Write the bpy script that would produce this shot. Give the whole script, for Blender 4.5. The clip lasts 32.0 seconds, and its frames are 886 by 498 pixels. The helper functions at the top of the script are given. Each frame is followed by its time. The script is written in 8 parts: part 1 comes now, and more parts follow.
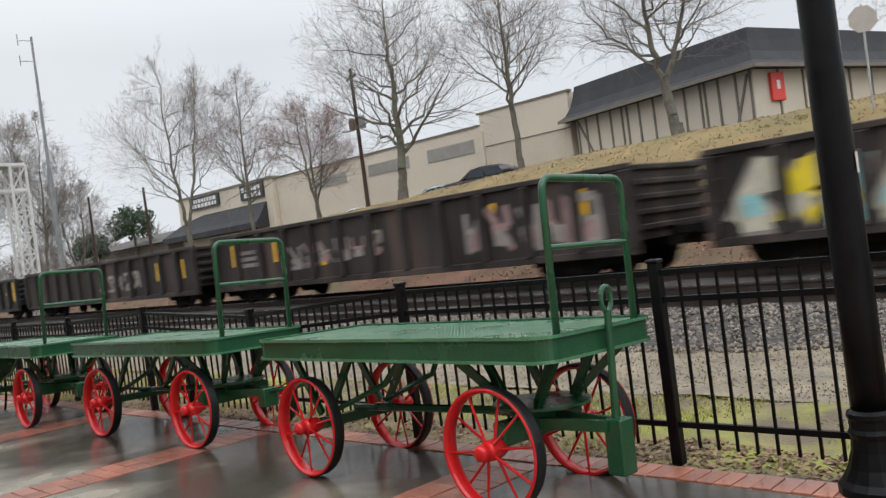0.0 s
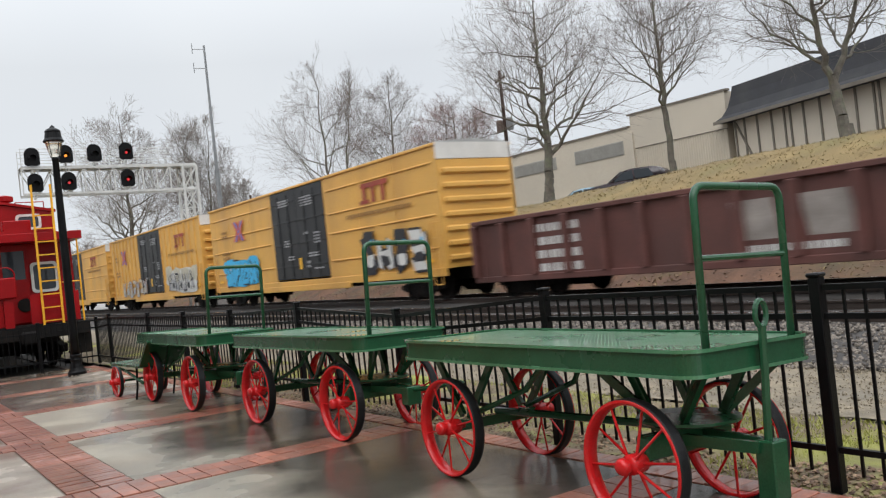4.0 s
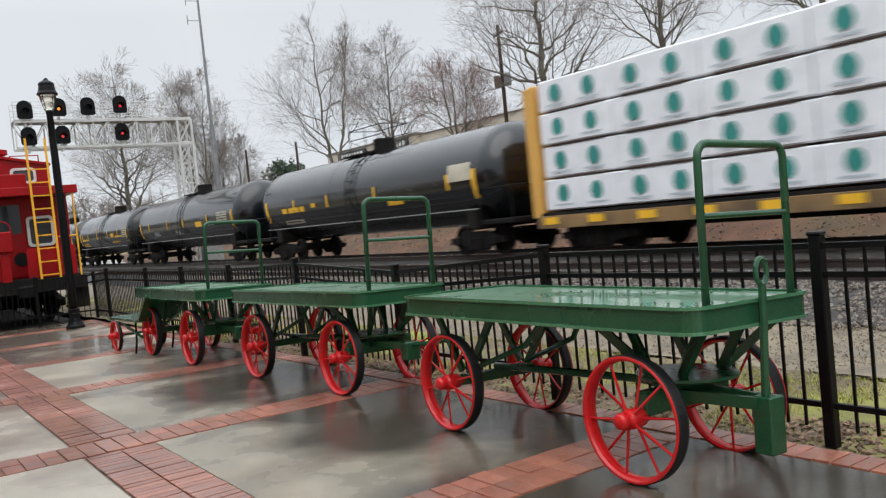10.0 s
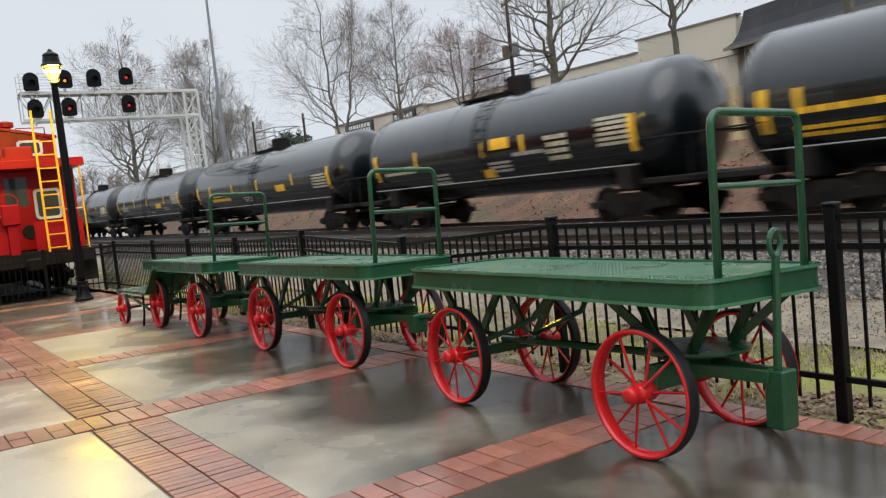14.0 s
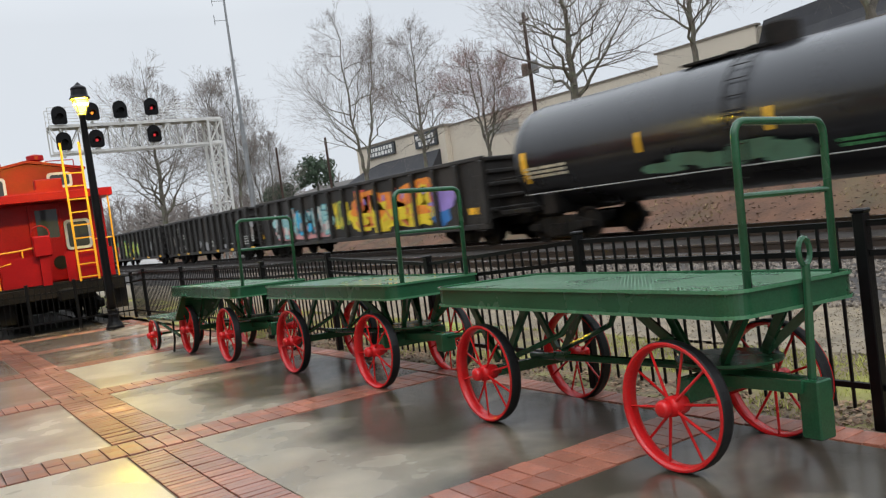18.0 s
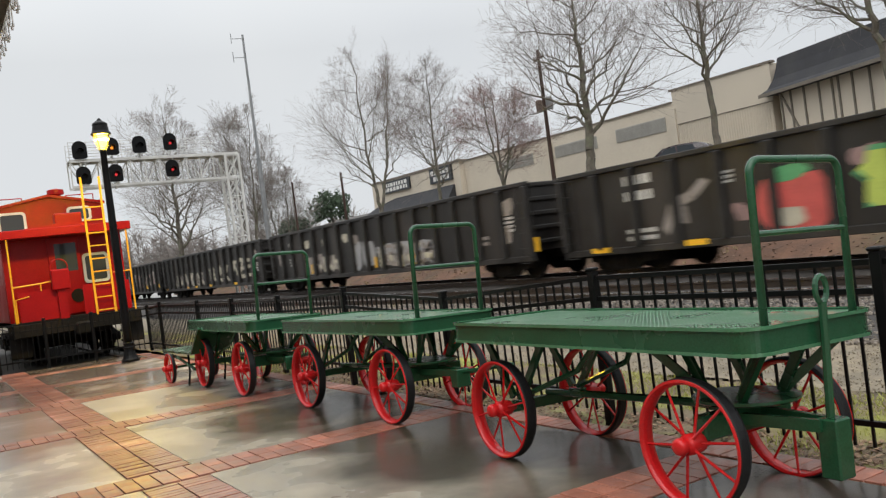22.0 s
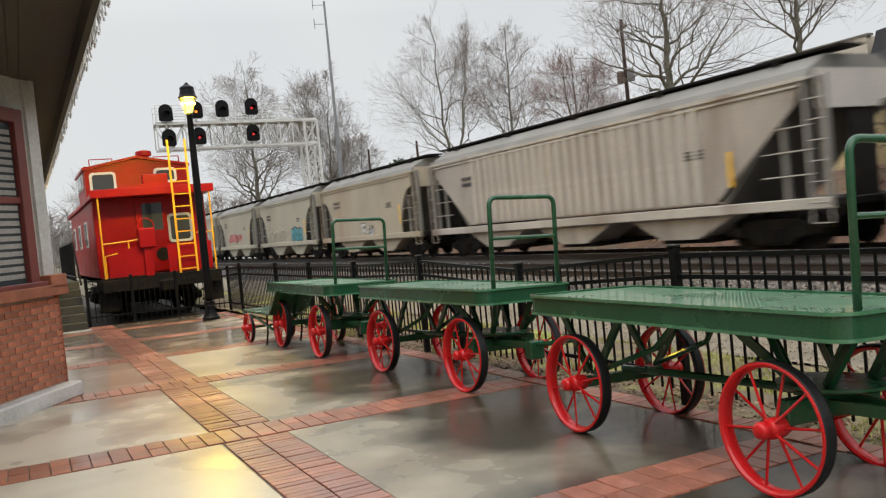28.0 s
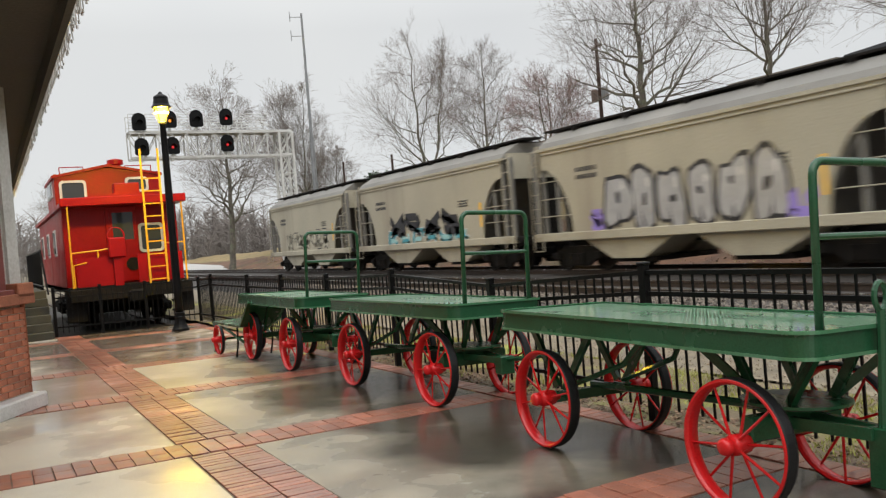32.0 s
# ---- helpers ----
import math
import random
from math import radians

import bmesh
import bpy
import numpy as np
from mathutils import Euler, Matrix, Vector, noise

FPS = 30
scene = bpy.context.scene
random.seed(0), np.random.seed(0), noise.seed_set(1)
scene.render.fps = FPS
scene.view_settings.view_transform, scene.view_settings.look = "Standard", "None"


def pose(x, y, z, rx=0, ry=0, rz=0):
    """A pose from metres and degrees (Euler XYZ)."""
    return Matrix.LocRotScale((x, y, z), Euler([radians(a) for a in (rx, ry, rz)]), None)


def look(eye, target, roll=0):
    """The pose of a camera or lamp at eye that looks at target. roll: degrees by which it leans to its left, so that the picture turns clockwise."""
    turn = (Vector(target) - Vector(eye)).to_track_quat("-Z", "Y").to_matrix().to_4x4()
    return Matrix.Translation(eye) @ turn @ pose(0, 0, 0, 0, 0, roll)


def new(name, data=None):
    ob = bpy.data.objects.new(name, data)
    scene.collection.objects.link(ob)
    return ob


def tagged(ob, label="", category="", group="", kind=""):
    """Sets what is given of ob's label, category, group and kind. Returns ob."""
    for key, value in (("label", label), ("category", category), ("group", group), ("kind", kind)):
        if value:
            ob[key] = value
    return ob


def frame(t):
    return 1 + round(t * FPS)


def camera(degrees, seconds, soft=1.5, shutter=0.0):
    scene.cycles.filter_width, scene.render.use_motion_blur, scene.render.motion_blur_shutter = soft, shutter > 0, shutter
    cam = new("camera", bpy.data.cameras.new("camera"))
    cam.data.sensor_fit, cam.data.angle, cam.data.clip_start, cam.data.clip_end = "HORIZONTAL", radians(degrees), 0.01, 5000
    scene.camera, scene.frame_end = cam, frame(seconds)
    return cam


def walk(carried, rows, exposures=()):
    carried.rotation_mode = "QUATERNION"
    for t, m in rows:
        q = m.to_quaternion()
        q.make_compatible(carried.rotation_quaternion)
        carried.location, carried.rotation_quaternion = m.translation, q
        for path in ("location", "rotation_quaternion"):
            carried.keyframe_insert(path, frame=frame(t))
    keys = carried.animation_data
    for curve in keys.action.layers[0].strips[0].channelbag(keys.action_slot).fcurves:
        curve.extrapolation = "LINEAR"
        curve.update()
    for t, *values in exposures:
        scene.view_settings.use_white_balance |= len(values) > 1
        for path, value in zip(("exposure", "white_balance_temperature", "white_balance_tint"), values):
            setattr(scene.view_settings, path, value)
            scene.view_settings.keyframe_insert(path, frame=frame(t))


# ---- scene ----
cam = camera(57.1, 32.0, 1.25, 0.5)
# seconds, place, tilt, turn, lean
PATH = [
    (0.0, 0.323, 0.567, 1.418, 89.27, -45.73, -7.50),
    (0.5, 0.341, 0.551, 1.426, 88.33, -44.09, -6.70),
    (1.0, 0.328, 0.536, 1.440, 88.39, -42.26, -5.89),
    (1.5, 0.339, 0.573, 1.441, 89.00, -39.61, -5.42),
    (2.0, 0.325, 0.575, 1.447, 89.54, -37.73, -5.17),
    (2.5, 0.318, 0.575, 1.451, 90.08, -36.49, -5.23),
    (3.0, 0.312, 0.564, 1.448, 90.52, -36.06, -5.64),
    (3.5, 0.318, 0.552, 1.441, 90.63, -35.86, -6.15),
    (5.5, 0.322, 0.587, 1.459, 89.90, -34.95, -5.47),
    (6.0, 0.329, 0.604, 1.450, 89.54, -35.27, -4.96),
    (6.5, 0.330, 0.602, 1.453, 89.11, -35.41, -4.64),
    (7.0, 0.334, 0.608, 1.451, 88.77, -35.08, -4.47),
    (7.5, 0.320, 0.612, 1.458, 88.46, -34.38, -4.55),
    (8.0, 0.323, 0.611, 1.456, 88.25, -33.96, -4.95),
    (8.5, 0.316, 0.591, 1.445, 88.02, -34.06, -5.37),
    (9.0, 0.300, 0.582, 1.451, 87.82, -34.45, -5.74),
    (9.5, 0.293, 0.585, 1.446, 87.66, -35.03, -5.89),
    (10.0, 0.291, 0.572, 1.446, 87.50, -35.63, -5.84),
    (10.5, 0.306, 0.568, 1.443, 87.30, -36.18, -5.80),
    (11.0, 0.317, 0.577, 1.448, 87.09, -36.46, -5.88),
    (11.5, 0.323, 0.580, 1.445, 86.83, -36.46, -5.94),
    (12.0, 0.332, 0.582, 1.447, 86.60, -36.24, -6.05),
    (12.5, 0.343, 0.594, 1.437, 86.43, -35.91, -5.98),
    (13.0, 0.337, 0.606, 1.444, 86.08, -35.65, -5.92),
    (13.5, 0.343, 0.617, 1.442, 85.82, -35.25, -5.91),
    (14.0, 0.343, 0.631, 1.443, 85.58, -34.87, -5.99),
    (14.5, 0.342, 0.626, 1.446, 85.48, -34.46, -6.31),
    (16.5, 0.321, 0.629, 1.438, 85.79, -33.85, -7.53),
    (17.0, 0.321, 0.633, 1.438, 86.07, -33.75, -7.65),
    (17.5, 0.317, 0.628, 1.438, 86.56, -33.51, -7.71),
    (18.0, 0.320, 0.620, 1.437, 87.15, -33.32, -7.68),
    (18.5, 0.322, 0.629, 1.445, 87.52, -33.11, -7.60),
    (19.0, 0.315, 0.629, 1.444, 87.77, -32.91, -7.35),
    (19.5, 0.308, 0.628, 1.449, 87.92, -32.81, -7.18),
    (20.0, 0.300, 0.623, 1.445, 88.02, -32.82, -7.10),
    (20.5, 0.283, 0.597, 1.448, 88.44, -32.92, -7.08),
    (21.0, 0.284, 0.598, 1.451, 88.76, -33.07, -7.18),
    (21.5, 0.288, 0.589, 1.449, 89.24, -33.08, -7.31),
    (22.0, 0.293, 0.597, 1.446, 89.70, -32.65, -7.43),
    (22.5, 0.296, 0.605, 1.446, 90.13, -31.76, -7.58),
    (23.0, 0.305, 0.611, 1.450, 90.68, -30.90, -7.74),
    (23.5, 0.314, 0.613, 1.446, 90.69, -30.32, -7.84),
    (24.0, 0.319, 0.621, 1.445, 90.49, -30.29, -7.83),
    (24.5, 0.322, 0.610, 1.441, 90.19, -30.55, -7.67),
    (26.5, 0.278, 0.634, 1.447, 88.39, -30.19, -6.64),
    (27.0, 0.185, 0.695, 1.467, 87.83, -29.63, -6.06),
    (27.5, 0.267, 0.595, 1.438, 87.77, -28.14, -5.71),
    (28.0, 0.244, 0.616, 1.454, 88.19, -27.39, -5.59),
    (28.5, 0.262, 0.621, 1.452, 88.20, -27.17, -5.68),
    (29.0, 0.269, 0.593, 1.439, 88.16, -28.09, -5.46),
    (29.5, 0.258, 0.596, 1.452, 88.18, -29.12, -5.14),
    (30.0, 0.233, 0.578, 1.457, 88.28, -30.01, -4.84),
    (30.5, 0.200, 0.550, 1.459, 88.69, -29.84, -4.64),
    (31.0, 0.224, 0.573, 1.454, 89.01, -29.23, -4.70),
    (31.5, 0.244, 0.589, 1.455, 89.29, -28.70, -4.74),
    (32.0, 0.247, 0.589, 1.455, 89.01, -29.31, -4.71),
]
# the clip's camera brightens before dark cars and warms once the lamp is lit
LOOKS = [
    (0.0, 0.15, 6580, 10),
    (9.0, 0.1, 6540, 10),
    (12.6, 0.14, 6540, 10),
    (13.2, 0.08, 6420, 10),
    (14.0, 0.08, 6400, 10),
    (17.0, 0.07, 6340, 10),
    (18.0, 0.08, 6420, 10),
    (19.0, 0.1, 6560, 10),
    (20.0, 0.05, 6720, 10),
    (24.0, 0.06, 6720, 10),
    (28.0, 0.06, 6820, 10),
    (32.0, 0.06, 6880, 10),
]
walk(cam, [(t, pose(x, y, z, rx, 0, rz) @ pose(0, 0, 0, 0, 0, lean)) for t, x, y, z, rx, rz, lean in PATH], LOOKS)

# ---------------------------------------------------------------- sky and sun
world = bpy.data.worlds.new("overcast")
scene.world = world
world.use_nodes = True
wn, wl = world.node_tree.nodes, world.node_tree.links
sky = wn.new("ShaderNodeTexSky")
sky.sky_type, sky.sun_disc = "NISHITA", False
sky.sun_elevation, sky.sun_rotation = radians(59), radians(200)
pale = wn.new("ShaderNodeHueSaturation")
pale.inputs["Saturation"].default_value = 0.25
wl.new(sky.outputs[0], pale.inputs["Color"])
cloud = wn.new("ShaderNodeMix")
cloud.data_type = "RGBA"
cloud.inputs[0].default_value = 0.88
wl.new(pale.outputs[0], cloud.inputs[6])
veil = wn.new("ShaderNodeTexNoise")
veil.inputs["Scale"].default_value = 1.6
veil.inputs["Detail"].default_value = 4
tint = wn.new("ShaderNodeValToRGB")
tint.color_ramp.elements[0].position, tint.color_ramp.elements[0].color = 0.3, (0.615, 0.66, 0.72, 1)
tint.color_ramp.elements[1].position, tint.color_ramp.elements[1].color = 0.7, (0.707, 0.745, 0.782, 1)
wl.new(veil.outputs[0], tint.inputs[0])
# an overcast sky is about three times as bright overhead as at the horizon
where = wn.new("ShaderNodeTexCoord")
apart = wn.new("ShaderNodeSeparateXYZ")
wl.new(where.outputs["Generated"], apart.inputs[0])
rise = wn.new("ShaderNodeMapRange")
rise.inputs[1].default_value, rise.inputs[2].default_value = 0.25, 1.0
rise.inputs[3].default_value, rise.inputs[4].default_value = 10.5, 30.0
wl.new(apart.outputs[2], rise.inputs[0])
lift = wn.new("ShaderNodeVectorMath")
lift.operation = "SCALE"
wl.new(rise.outputs[0], lift.inputs[3])
wl.new(tint.outputs[0], lift.inputs[0])
wl.new(lift.outputs[0], cloud.inputs[7])
wl.new(cloud.outputs[2], wn["Background"].inputs["Color"])
wn["Background"].inputs["Strength"].default_value = 0.1
sun = new("sun", bpy.data.lights.new("sun", "SUN"))
sun.data.energy, sun.data.angle, sun.data.color = 1.0, radians(60), (1, 0.97, 0.93)
sun.matrix_world = look((-16, -24, 48), (0, 0, 0))

# ---------------------------------------------------------------- materials


def mat(name, base, rough=0.6, metal=0.0, var=0.18, scale=3.0, bump=0.15, fine=60.0, dirt=None, dirt_amount=0.5, per_piece=0.0, rough_var=0.1, glow=None, coat=0.0, film=None, spec=0.5, streak=False, puddle=None, soak_to=(0.3, 0.285, 0.275)):
    """A painted, stony or wooden surface: two scales of variation, stains and fine relief."""
    m = bpy.data.materials.new(name)
    m.use_nodes = True
    n, l = m.node_tree.nodes, m.node_tree.links
    b = n["Principled BSDF"]
    co = n.new("ShaderNodeTexCoord")
    big = n.new("ShaderNodeTexNoise")
    big.inputs["Scale"].default_value, big.inputs["Detail"].default_value = scale, 6
    small = n.new("ShaderNodeTexNoise")
    small.inputs["Scale"].default_value, small.inputs["Detail"].default_value = fine, 3
    l.new(co.outputs["Object"], big.inputs["Vector"])
    l.new(co.outputs["Object"], small.inputs["Vector"])
    ramp = n.new("ShaderNodeValToRGB")
    lo, hi = ramp.color_ramp.elements
    lo.position, hi.position = 0.3, 0.7
    lo.color = (*[c * (1 - var) for c in base], 1)
    hi.color = (*[min(1, c * (1 + var)) for c in base], 1)
    l.new(big.outputs[0], ramp.inputs[0])
    grain = n.new("ShaderNodeMix")
    grain.data_type, grain.blend_type = "RGBA", "OVERLAY"
    grain.inputs[0].default_value = 0.35
    l.new(ramp.outputs[0], grain.inputs[6])
    l.new(small.outputs[0], grain.inputs[7])
    out = grain.outputs[2]
    if dirt:
        patch = n.new("ShaderNodeTexNoise")
        patch.inputs["Scale"].default_value, patch.inputs["Detail"].default_value = scale * 0.6, 8
        shift = n.new("ShaderNodeMapping")
        shift.inputs["Location"].default_value = (7.3, 2.1, 4.4)
        if streak:
            shift.inputs["Scale"].default_value = (2.2, 2.2, 0.3)
        l.new(co.outputs["Object"], shift.inputs[0])
        l.new(shift.outputs[0], patch.inputs["Vector"])
        edge = n.new("ShaderNodeValToRGB")
        edge.color_ramp.elements[0].position, edge.color_ramp.elements[1].position = 0.48, 0.68
        edge.color_ramp.elements[1].color = (dirt_amount,) * 3 + (1,)
        l.new(patch.outputs[0], edge.inputs[0])
        stain = n.new("ShaderNodeMix")
        stain.data_type = "RGBA"
        l.new(edge.outputs[0], stain.inputs[0])
        l.new(out, stain.inputs[6])
        stain.inputs[7].default_value = (*dirt, 1)
        out = stain.outputs[2]
    if per_piece:
        info = n.new("ShaderNodeObjectInfo")
        hsv = n.new("ShaderNodeHueSaturation")
        rng = n.new("ShaderNodeMapRange")
        rng.inputs[3].default_value, rng.inputs[4].default_value = 1 - per_piece, 1 + per_piece
        l.new(info.outputs["Random"], rng.inputs[0])
        l.new(rng.outputs[0], hsv.inputs["Value"])
        l.new(out, hsv.inputs["Color"])
        out = hsv.outputs[0]
    l.new(out, b.inputs["Base Color"])
    rr = n.new("ShaderNodeMapRange")
    rr.inputs[1].default_value, rr.inputs[2].default_value = 0.3, 0.7
    rr.inputs[3].default_value, rr.inputs[4].default_value = max(0.02, rough - rough_var), min(1, rough + rough_var)
    l.new(big.outputs[0], rr.inputs[0])
    l.new(rr.outputs[0], b.inputs["Roughness"])
    b.inputs["Metallic"].default_value = metal
    b.inputs["Specular IOR Level"].default_value = spec
    b.inputs["Coat Weight"].default_value = coat
    if film:
        # a film of rain water, smoother where it stands
        pool = n.new("ShaderNodeTexNoise")
        pool.inputs["Scale"].default_value, pool.inputs["Detail"].default_value = 0.95, 9
        lie = n.new("ShaderNodeNewGeometry")
        l.new(lie.outputs["Position"], pool.inputs["Vector"])
        depth = pool.outputs[0]
        if puddle:
            # a long puddle that runs along the platform
            squash = n.new("ShaderNodeVectorMath")
            squash.operation = "MULTIPLY"
            squash.inputs[1].default_value = (1, 0.24, 0)
            l.new(lie.outputs["Position"], squash.inputs[0])
            far = n.new("ShaderNodeVectorMath")
            far.operation = "DISTANCE"
            far.inputs[1].default_value = puddle[:3]
            l.new(squash.outputs[0], far.inputs[0])
            sink = n.new("ShaderNodeMapRange")
            sink.inputs[1].default_value, sink.inputs[2].default_value = puddle[3] * 0.3, puddle[3]
            sink.inputs[3].default_value, sink.inputs[4].default_value = -0.24, 0.1
            l.new(far.outputs["Value"], sink.inputs[0])
            deep = n.new("ShaderNodeMath")
            l.new(pool.outputs[0], deep.inputs[0])
            l.new(sink.outputs[0], deep.inputs[1])
            depth = deep.outputs[0]
        wet = n.new("ShaderNodeMapRange")
        wet.inputs[1].default_value, wet.inputs[2].default_value = 0.4, 0.6
        wet.inputs[3].default_value, wet.inputs[4].default_value = film
        l.new(depth, wet.inputs[0])
        l.new(wet.outputs[0], b.inputs["Coat Roughness"])
        b.inputs["Coat IOR"].default_value = 1.45
        skin = n.new("ShaderNodeMapRange")
        skin.inputs[1].default_value, skin.inputs[2].default_value = 0.42, 0.58
        skin.inputs[3].default_value, skin.inputs[4].default_value = coat, coat * 0.45
        l.new(depth, skin.inputs[0])
        l.new(skin.outputs[0], b.inputs["Coat Weight"])
        # standing water darkens what lies under it; some slabs add dark reflections here
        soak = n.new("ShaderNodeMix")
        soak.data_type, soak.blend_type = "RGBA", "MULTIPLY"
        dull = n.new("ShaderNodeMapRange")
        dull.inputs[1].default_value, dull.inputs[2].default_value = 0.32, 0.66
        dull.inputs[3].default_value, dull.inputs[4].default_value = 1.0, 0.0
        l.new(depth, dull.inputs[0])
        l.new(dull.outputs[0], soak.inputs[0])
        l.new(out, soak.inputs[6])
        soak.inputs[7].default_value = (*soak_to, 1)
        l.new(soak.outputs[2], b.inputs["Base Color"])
    if bump:
        bp = n.new("ShaderNodeBump")
        bp.inputs["Strength"].default_value, bp.inputs["Distance"].default_value = bump, 0.01
        l.new(small.outputs[0], bp.inputs["Height"])
        l.new(bp.outputs[0], b.inputs["Normal"])
    if glow:
        b.inputs["Emission Color"].default_value = (*glow[:3], 1)
        b.inputs["Emission Strength"].default_value = glow[3]
    return m


def glass(name, tint=(0.05, 0.06, 0.07)):
    m = bpy.data.materials.new(name)
    m.use_nodes = True
    b = m.node_tree.nodes["Principled BSDF"]
    b.inputs["Base Color"].default_value = (*tint, 1)
    b.inputs["Roughness"].default_value = 0.06
    b.inputs["Specular IOR Level"].default_value = 0.3
    return m


def clear_glass(name):
    m = bpy.data.materials.new(name)
    m.use_nodes = True
    b = m.node_tree.nodes["Principled BSDF"]
    b.inputs["Base Color"].default_value = (1, 0.97, 0.9, 1)
    b.inputs["Roughness"].default_value = 0.15
    b.inputs["Transmission Weight"].default_value = 1.0
    b.inputs["IOR"].default_value = 1.1
    return m


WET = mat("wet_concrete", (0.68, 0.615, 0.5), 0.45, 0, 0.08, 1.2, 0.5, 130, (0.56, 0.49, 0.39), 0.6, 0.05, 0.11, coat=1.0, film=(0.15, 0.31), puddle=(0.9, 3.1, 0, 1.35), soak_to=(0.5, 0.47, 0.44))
# rain-wet slabs; dark reflections of wagons and train are partly painted into soak_to
SOAKED_REFLECT = mat("rain_soaked_concrete", (0.44, 0.39, 0.3), 0.45, 0, 0.12, 1.2, 0.5, 130, (0.34, 0.275, 0.2), 0.75, 0.05, 0.11, coat=1.0, film=(0.19, 0.34), puddle=(3.95, 1.4, 0, 2.1), soak_to=(0.13, 0.12, 0.105), spec=0.25)
# wet far slabs, their soak colour also carrying the caboose's dark reflection
DRENCHED_REFLECT = mat("drenched_concrete", (0.5, 0.43, 0.34), 0.45, 0, 0.12, 1.2, 0.5, 130, (0.34, 0.275, 0.2), 0.7, 0.05, 0.11, coat=1.0, film=(0.16, 0.3), puddle=(2.2, 4.7, 0, 2.6), soak_to=(0.3, 0.27, 0.25))
BRICK_PAVER = mat("wet_brick_paver", (0.5, 0.19, 0.12), 0.45, 0, 0.2, 5, 0.22, 80, (0.34, 0.14, 0.095), 0.5, 0.2, 0.12, coat=0.75, film=(0.14, 0.28), soak_to=(0.55, 0.5, 0.48))
JOINT = mat("dark_joint", (0.17, 0.14, 0.105), 0.5, 0, 0.3, 3, 0.3, 60)
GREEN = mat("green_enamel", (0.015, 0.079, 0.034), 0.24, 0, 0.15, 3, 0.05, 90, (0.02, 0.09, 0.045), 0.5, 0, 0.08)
# enamel green made paler: the bright line along the wet lips is painted in
GREEN_HIGHLIGHT = mat("highlit_wet_green_bead", (0.06, 0.2, 0.1), 0.2, 0, 0.15, 3, 0.05, 90, coat=0.8)
RED_ENAMEL = mat("red_enamel", (0.62, 0.014, 0.016), 0.2, 0, 0.12, 4, 0.05, 90)
RUBBER = mat("black_rubber", (0.011, 0.011, 0.012), 0.55, 0, 0.3, 6, 0.2, 120, spec=0.35)
BLACK_IRON = mat("black_painted_iron", (0.0045, 0.0045, 0.005), 0.4, 0, 0.3, 6, 0.15, 120, spec=0.17)
GRASS_SOIL = mat("mossy_soil", (0.15, 0.115, 0.07), 0.9, 0, 0.4, 1.8, 1.0, 45, (0.3, 0.32, 0.05), 0.95)
GRAVEL = mat("pale_gravel", (0.2, 0.165, 0.115), 0.85, 0, 0.35, 3, 1.0, 25, (0.17, 0.15, 0.12), 0.6)
BALLAST = mat("grey_ballast", (0.05, 0.044, 0.04), 0.85, 0, 0.5, 2.2, 1.0, 18, (0.035, 0.03, 0.028), 0.6)
RUSTY_RAIL = mat("rusty_rail", (0.045, 0.032, 0.026), 0.6, 0.3, 0.3, 4, 0.3, 60)
RAIL_TOP = mat("polished_rail_head", (0.6, 0.6, 0.6), 0.22, 1.0, 0.1, 4, 0.02, 60)
TIE_WOOD = mat("creosoted_tie", (0.045, 0.036, 0.03), 0.8, 0, 0.4, 3, 0.6, 40, per_piece=0.3)
RED_SOIL = mat("red_brown_soil", (0.13, 0.066, 0.039), 0.95, 0, 0.45, 0.9, 1.0, 14, (0.09, 0.08, 0.04), 0.75)
DRY_GRASS = mat("dry_winter_grass", (0.23, 0.165, 0.075), 0.95, 0, 0.25, 0.6, 0.6, 20, (0.17, 0.16, 0.06), 0.6)
ASPHALT = mat("wet_asphalt", (0.06, 0.06, 0.062), 0.5, 0, 0.3, 0.5, 0.3, 60)
FAR_GROUND = mat("winter_ground", (0.16, 0.135, 0.09), 0.95, 0, 0.3, 0.1, 0.5, 4, (0.10, 0.09, 0.05), 0.6)
BARK = mat("grey_bark", (0.13, 0.115, 0.095), 0.9, 0, 0.35, 4, 0.8, 30, (0.17, 0.19, 0.12), 0.6)
TWIG = mat("brown_twigs", (0.19, 0.155, 0.138), 0.9, 0, 0.25, 2, 0.2, 30)
# twig brown paled for distance: the air's haze is put into the colour
HAZED_TWIG = mat("hazed_far_twigs", (0.25, 0.222, 0.205), 0.9, 0, 0.25, 2, 0.2, 30)
TWIG_PINK = mat("budding_reddish_twigs", (0.25, 0.16, 0.145), 0.9, 0, 0.3, 2, 0.2, 30)
STUCCO = mat("cream_stucco", (0.58, 0.51, 0.41), 0.85, 0, 0.07, 0.25, 0.2, 20, (0.46, 0.41, 0.34), 0.4)
LOUVRE = mat("grey_louvre", (0.36, 0.345, 0.31), 0.7, 0, 0.1, 2, 0.2, 20)
SHINGLE = mat("dark_shingles", (0.028, 0.028, 0.032), 0.75, 0, 0.35, 1.2, 0.8, 14, (0.05, 0.048, 0.045), 0.5)
TRIM = mat("taupe_trim", (0.17, 0.145, 0.115), 0.7, 0, 0.15, 2, 0.2, 30)
DARK_TRIM = mat("dark_brown_trim", (0.07, 0.06, 0.05), 0.7, 0, 0.15, 2, 0.2, 30)
# near-black ground colour that stands for the shade beneath the caboose
SHADE_BED = mat("shade_dark_ground", (0.03, 0.026, 0.022), 0.85, 0, 0.4, 2, 0.8, 25, (0.05, 0.04, 0.032), 0.5)
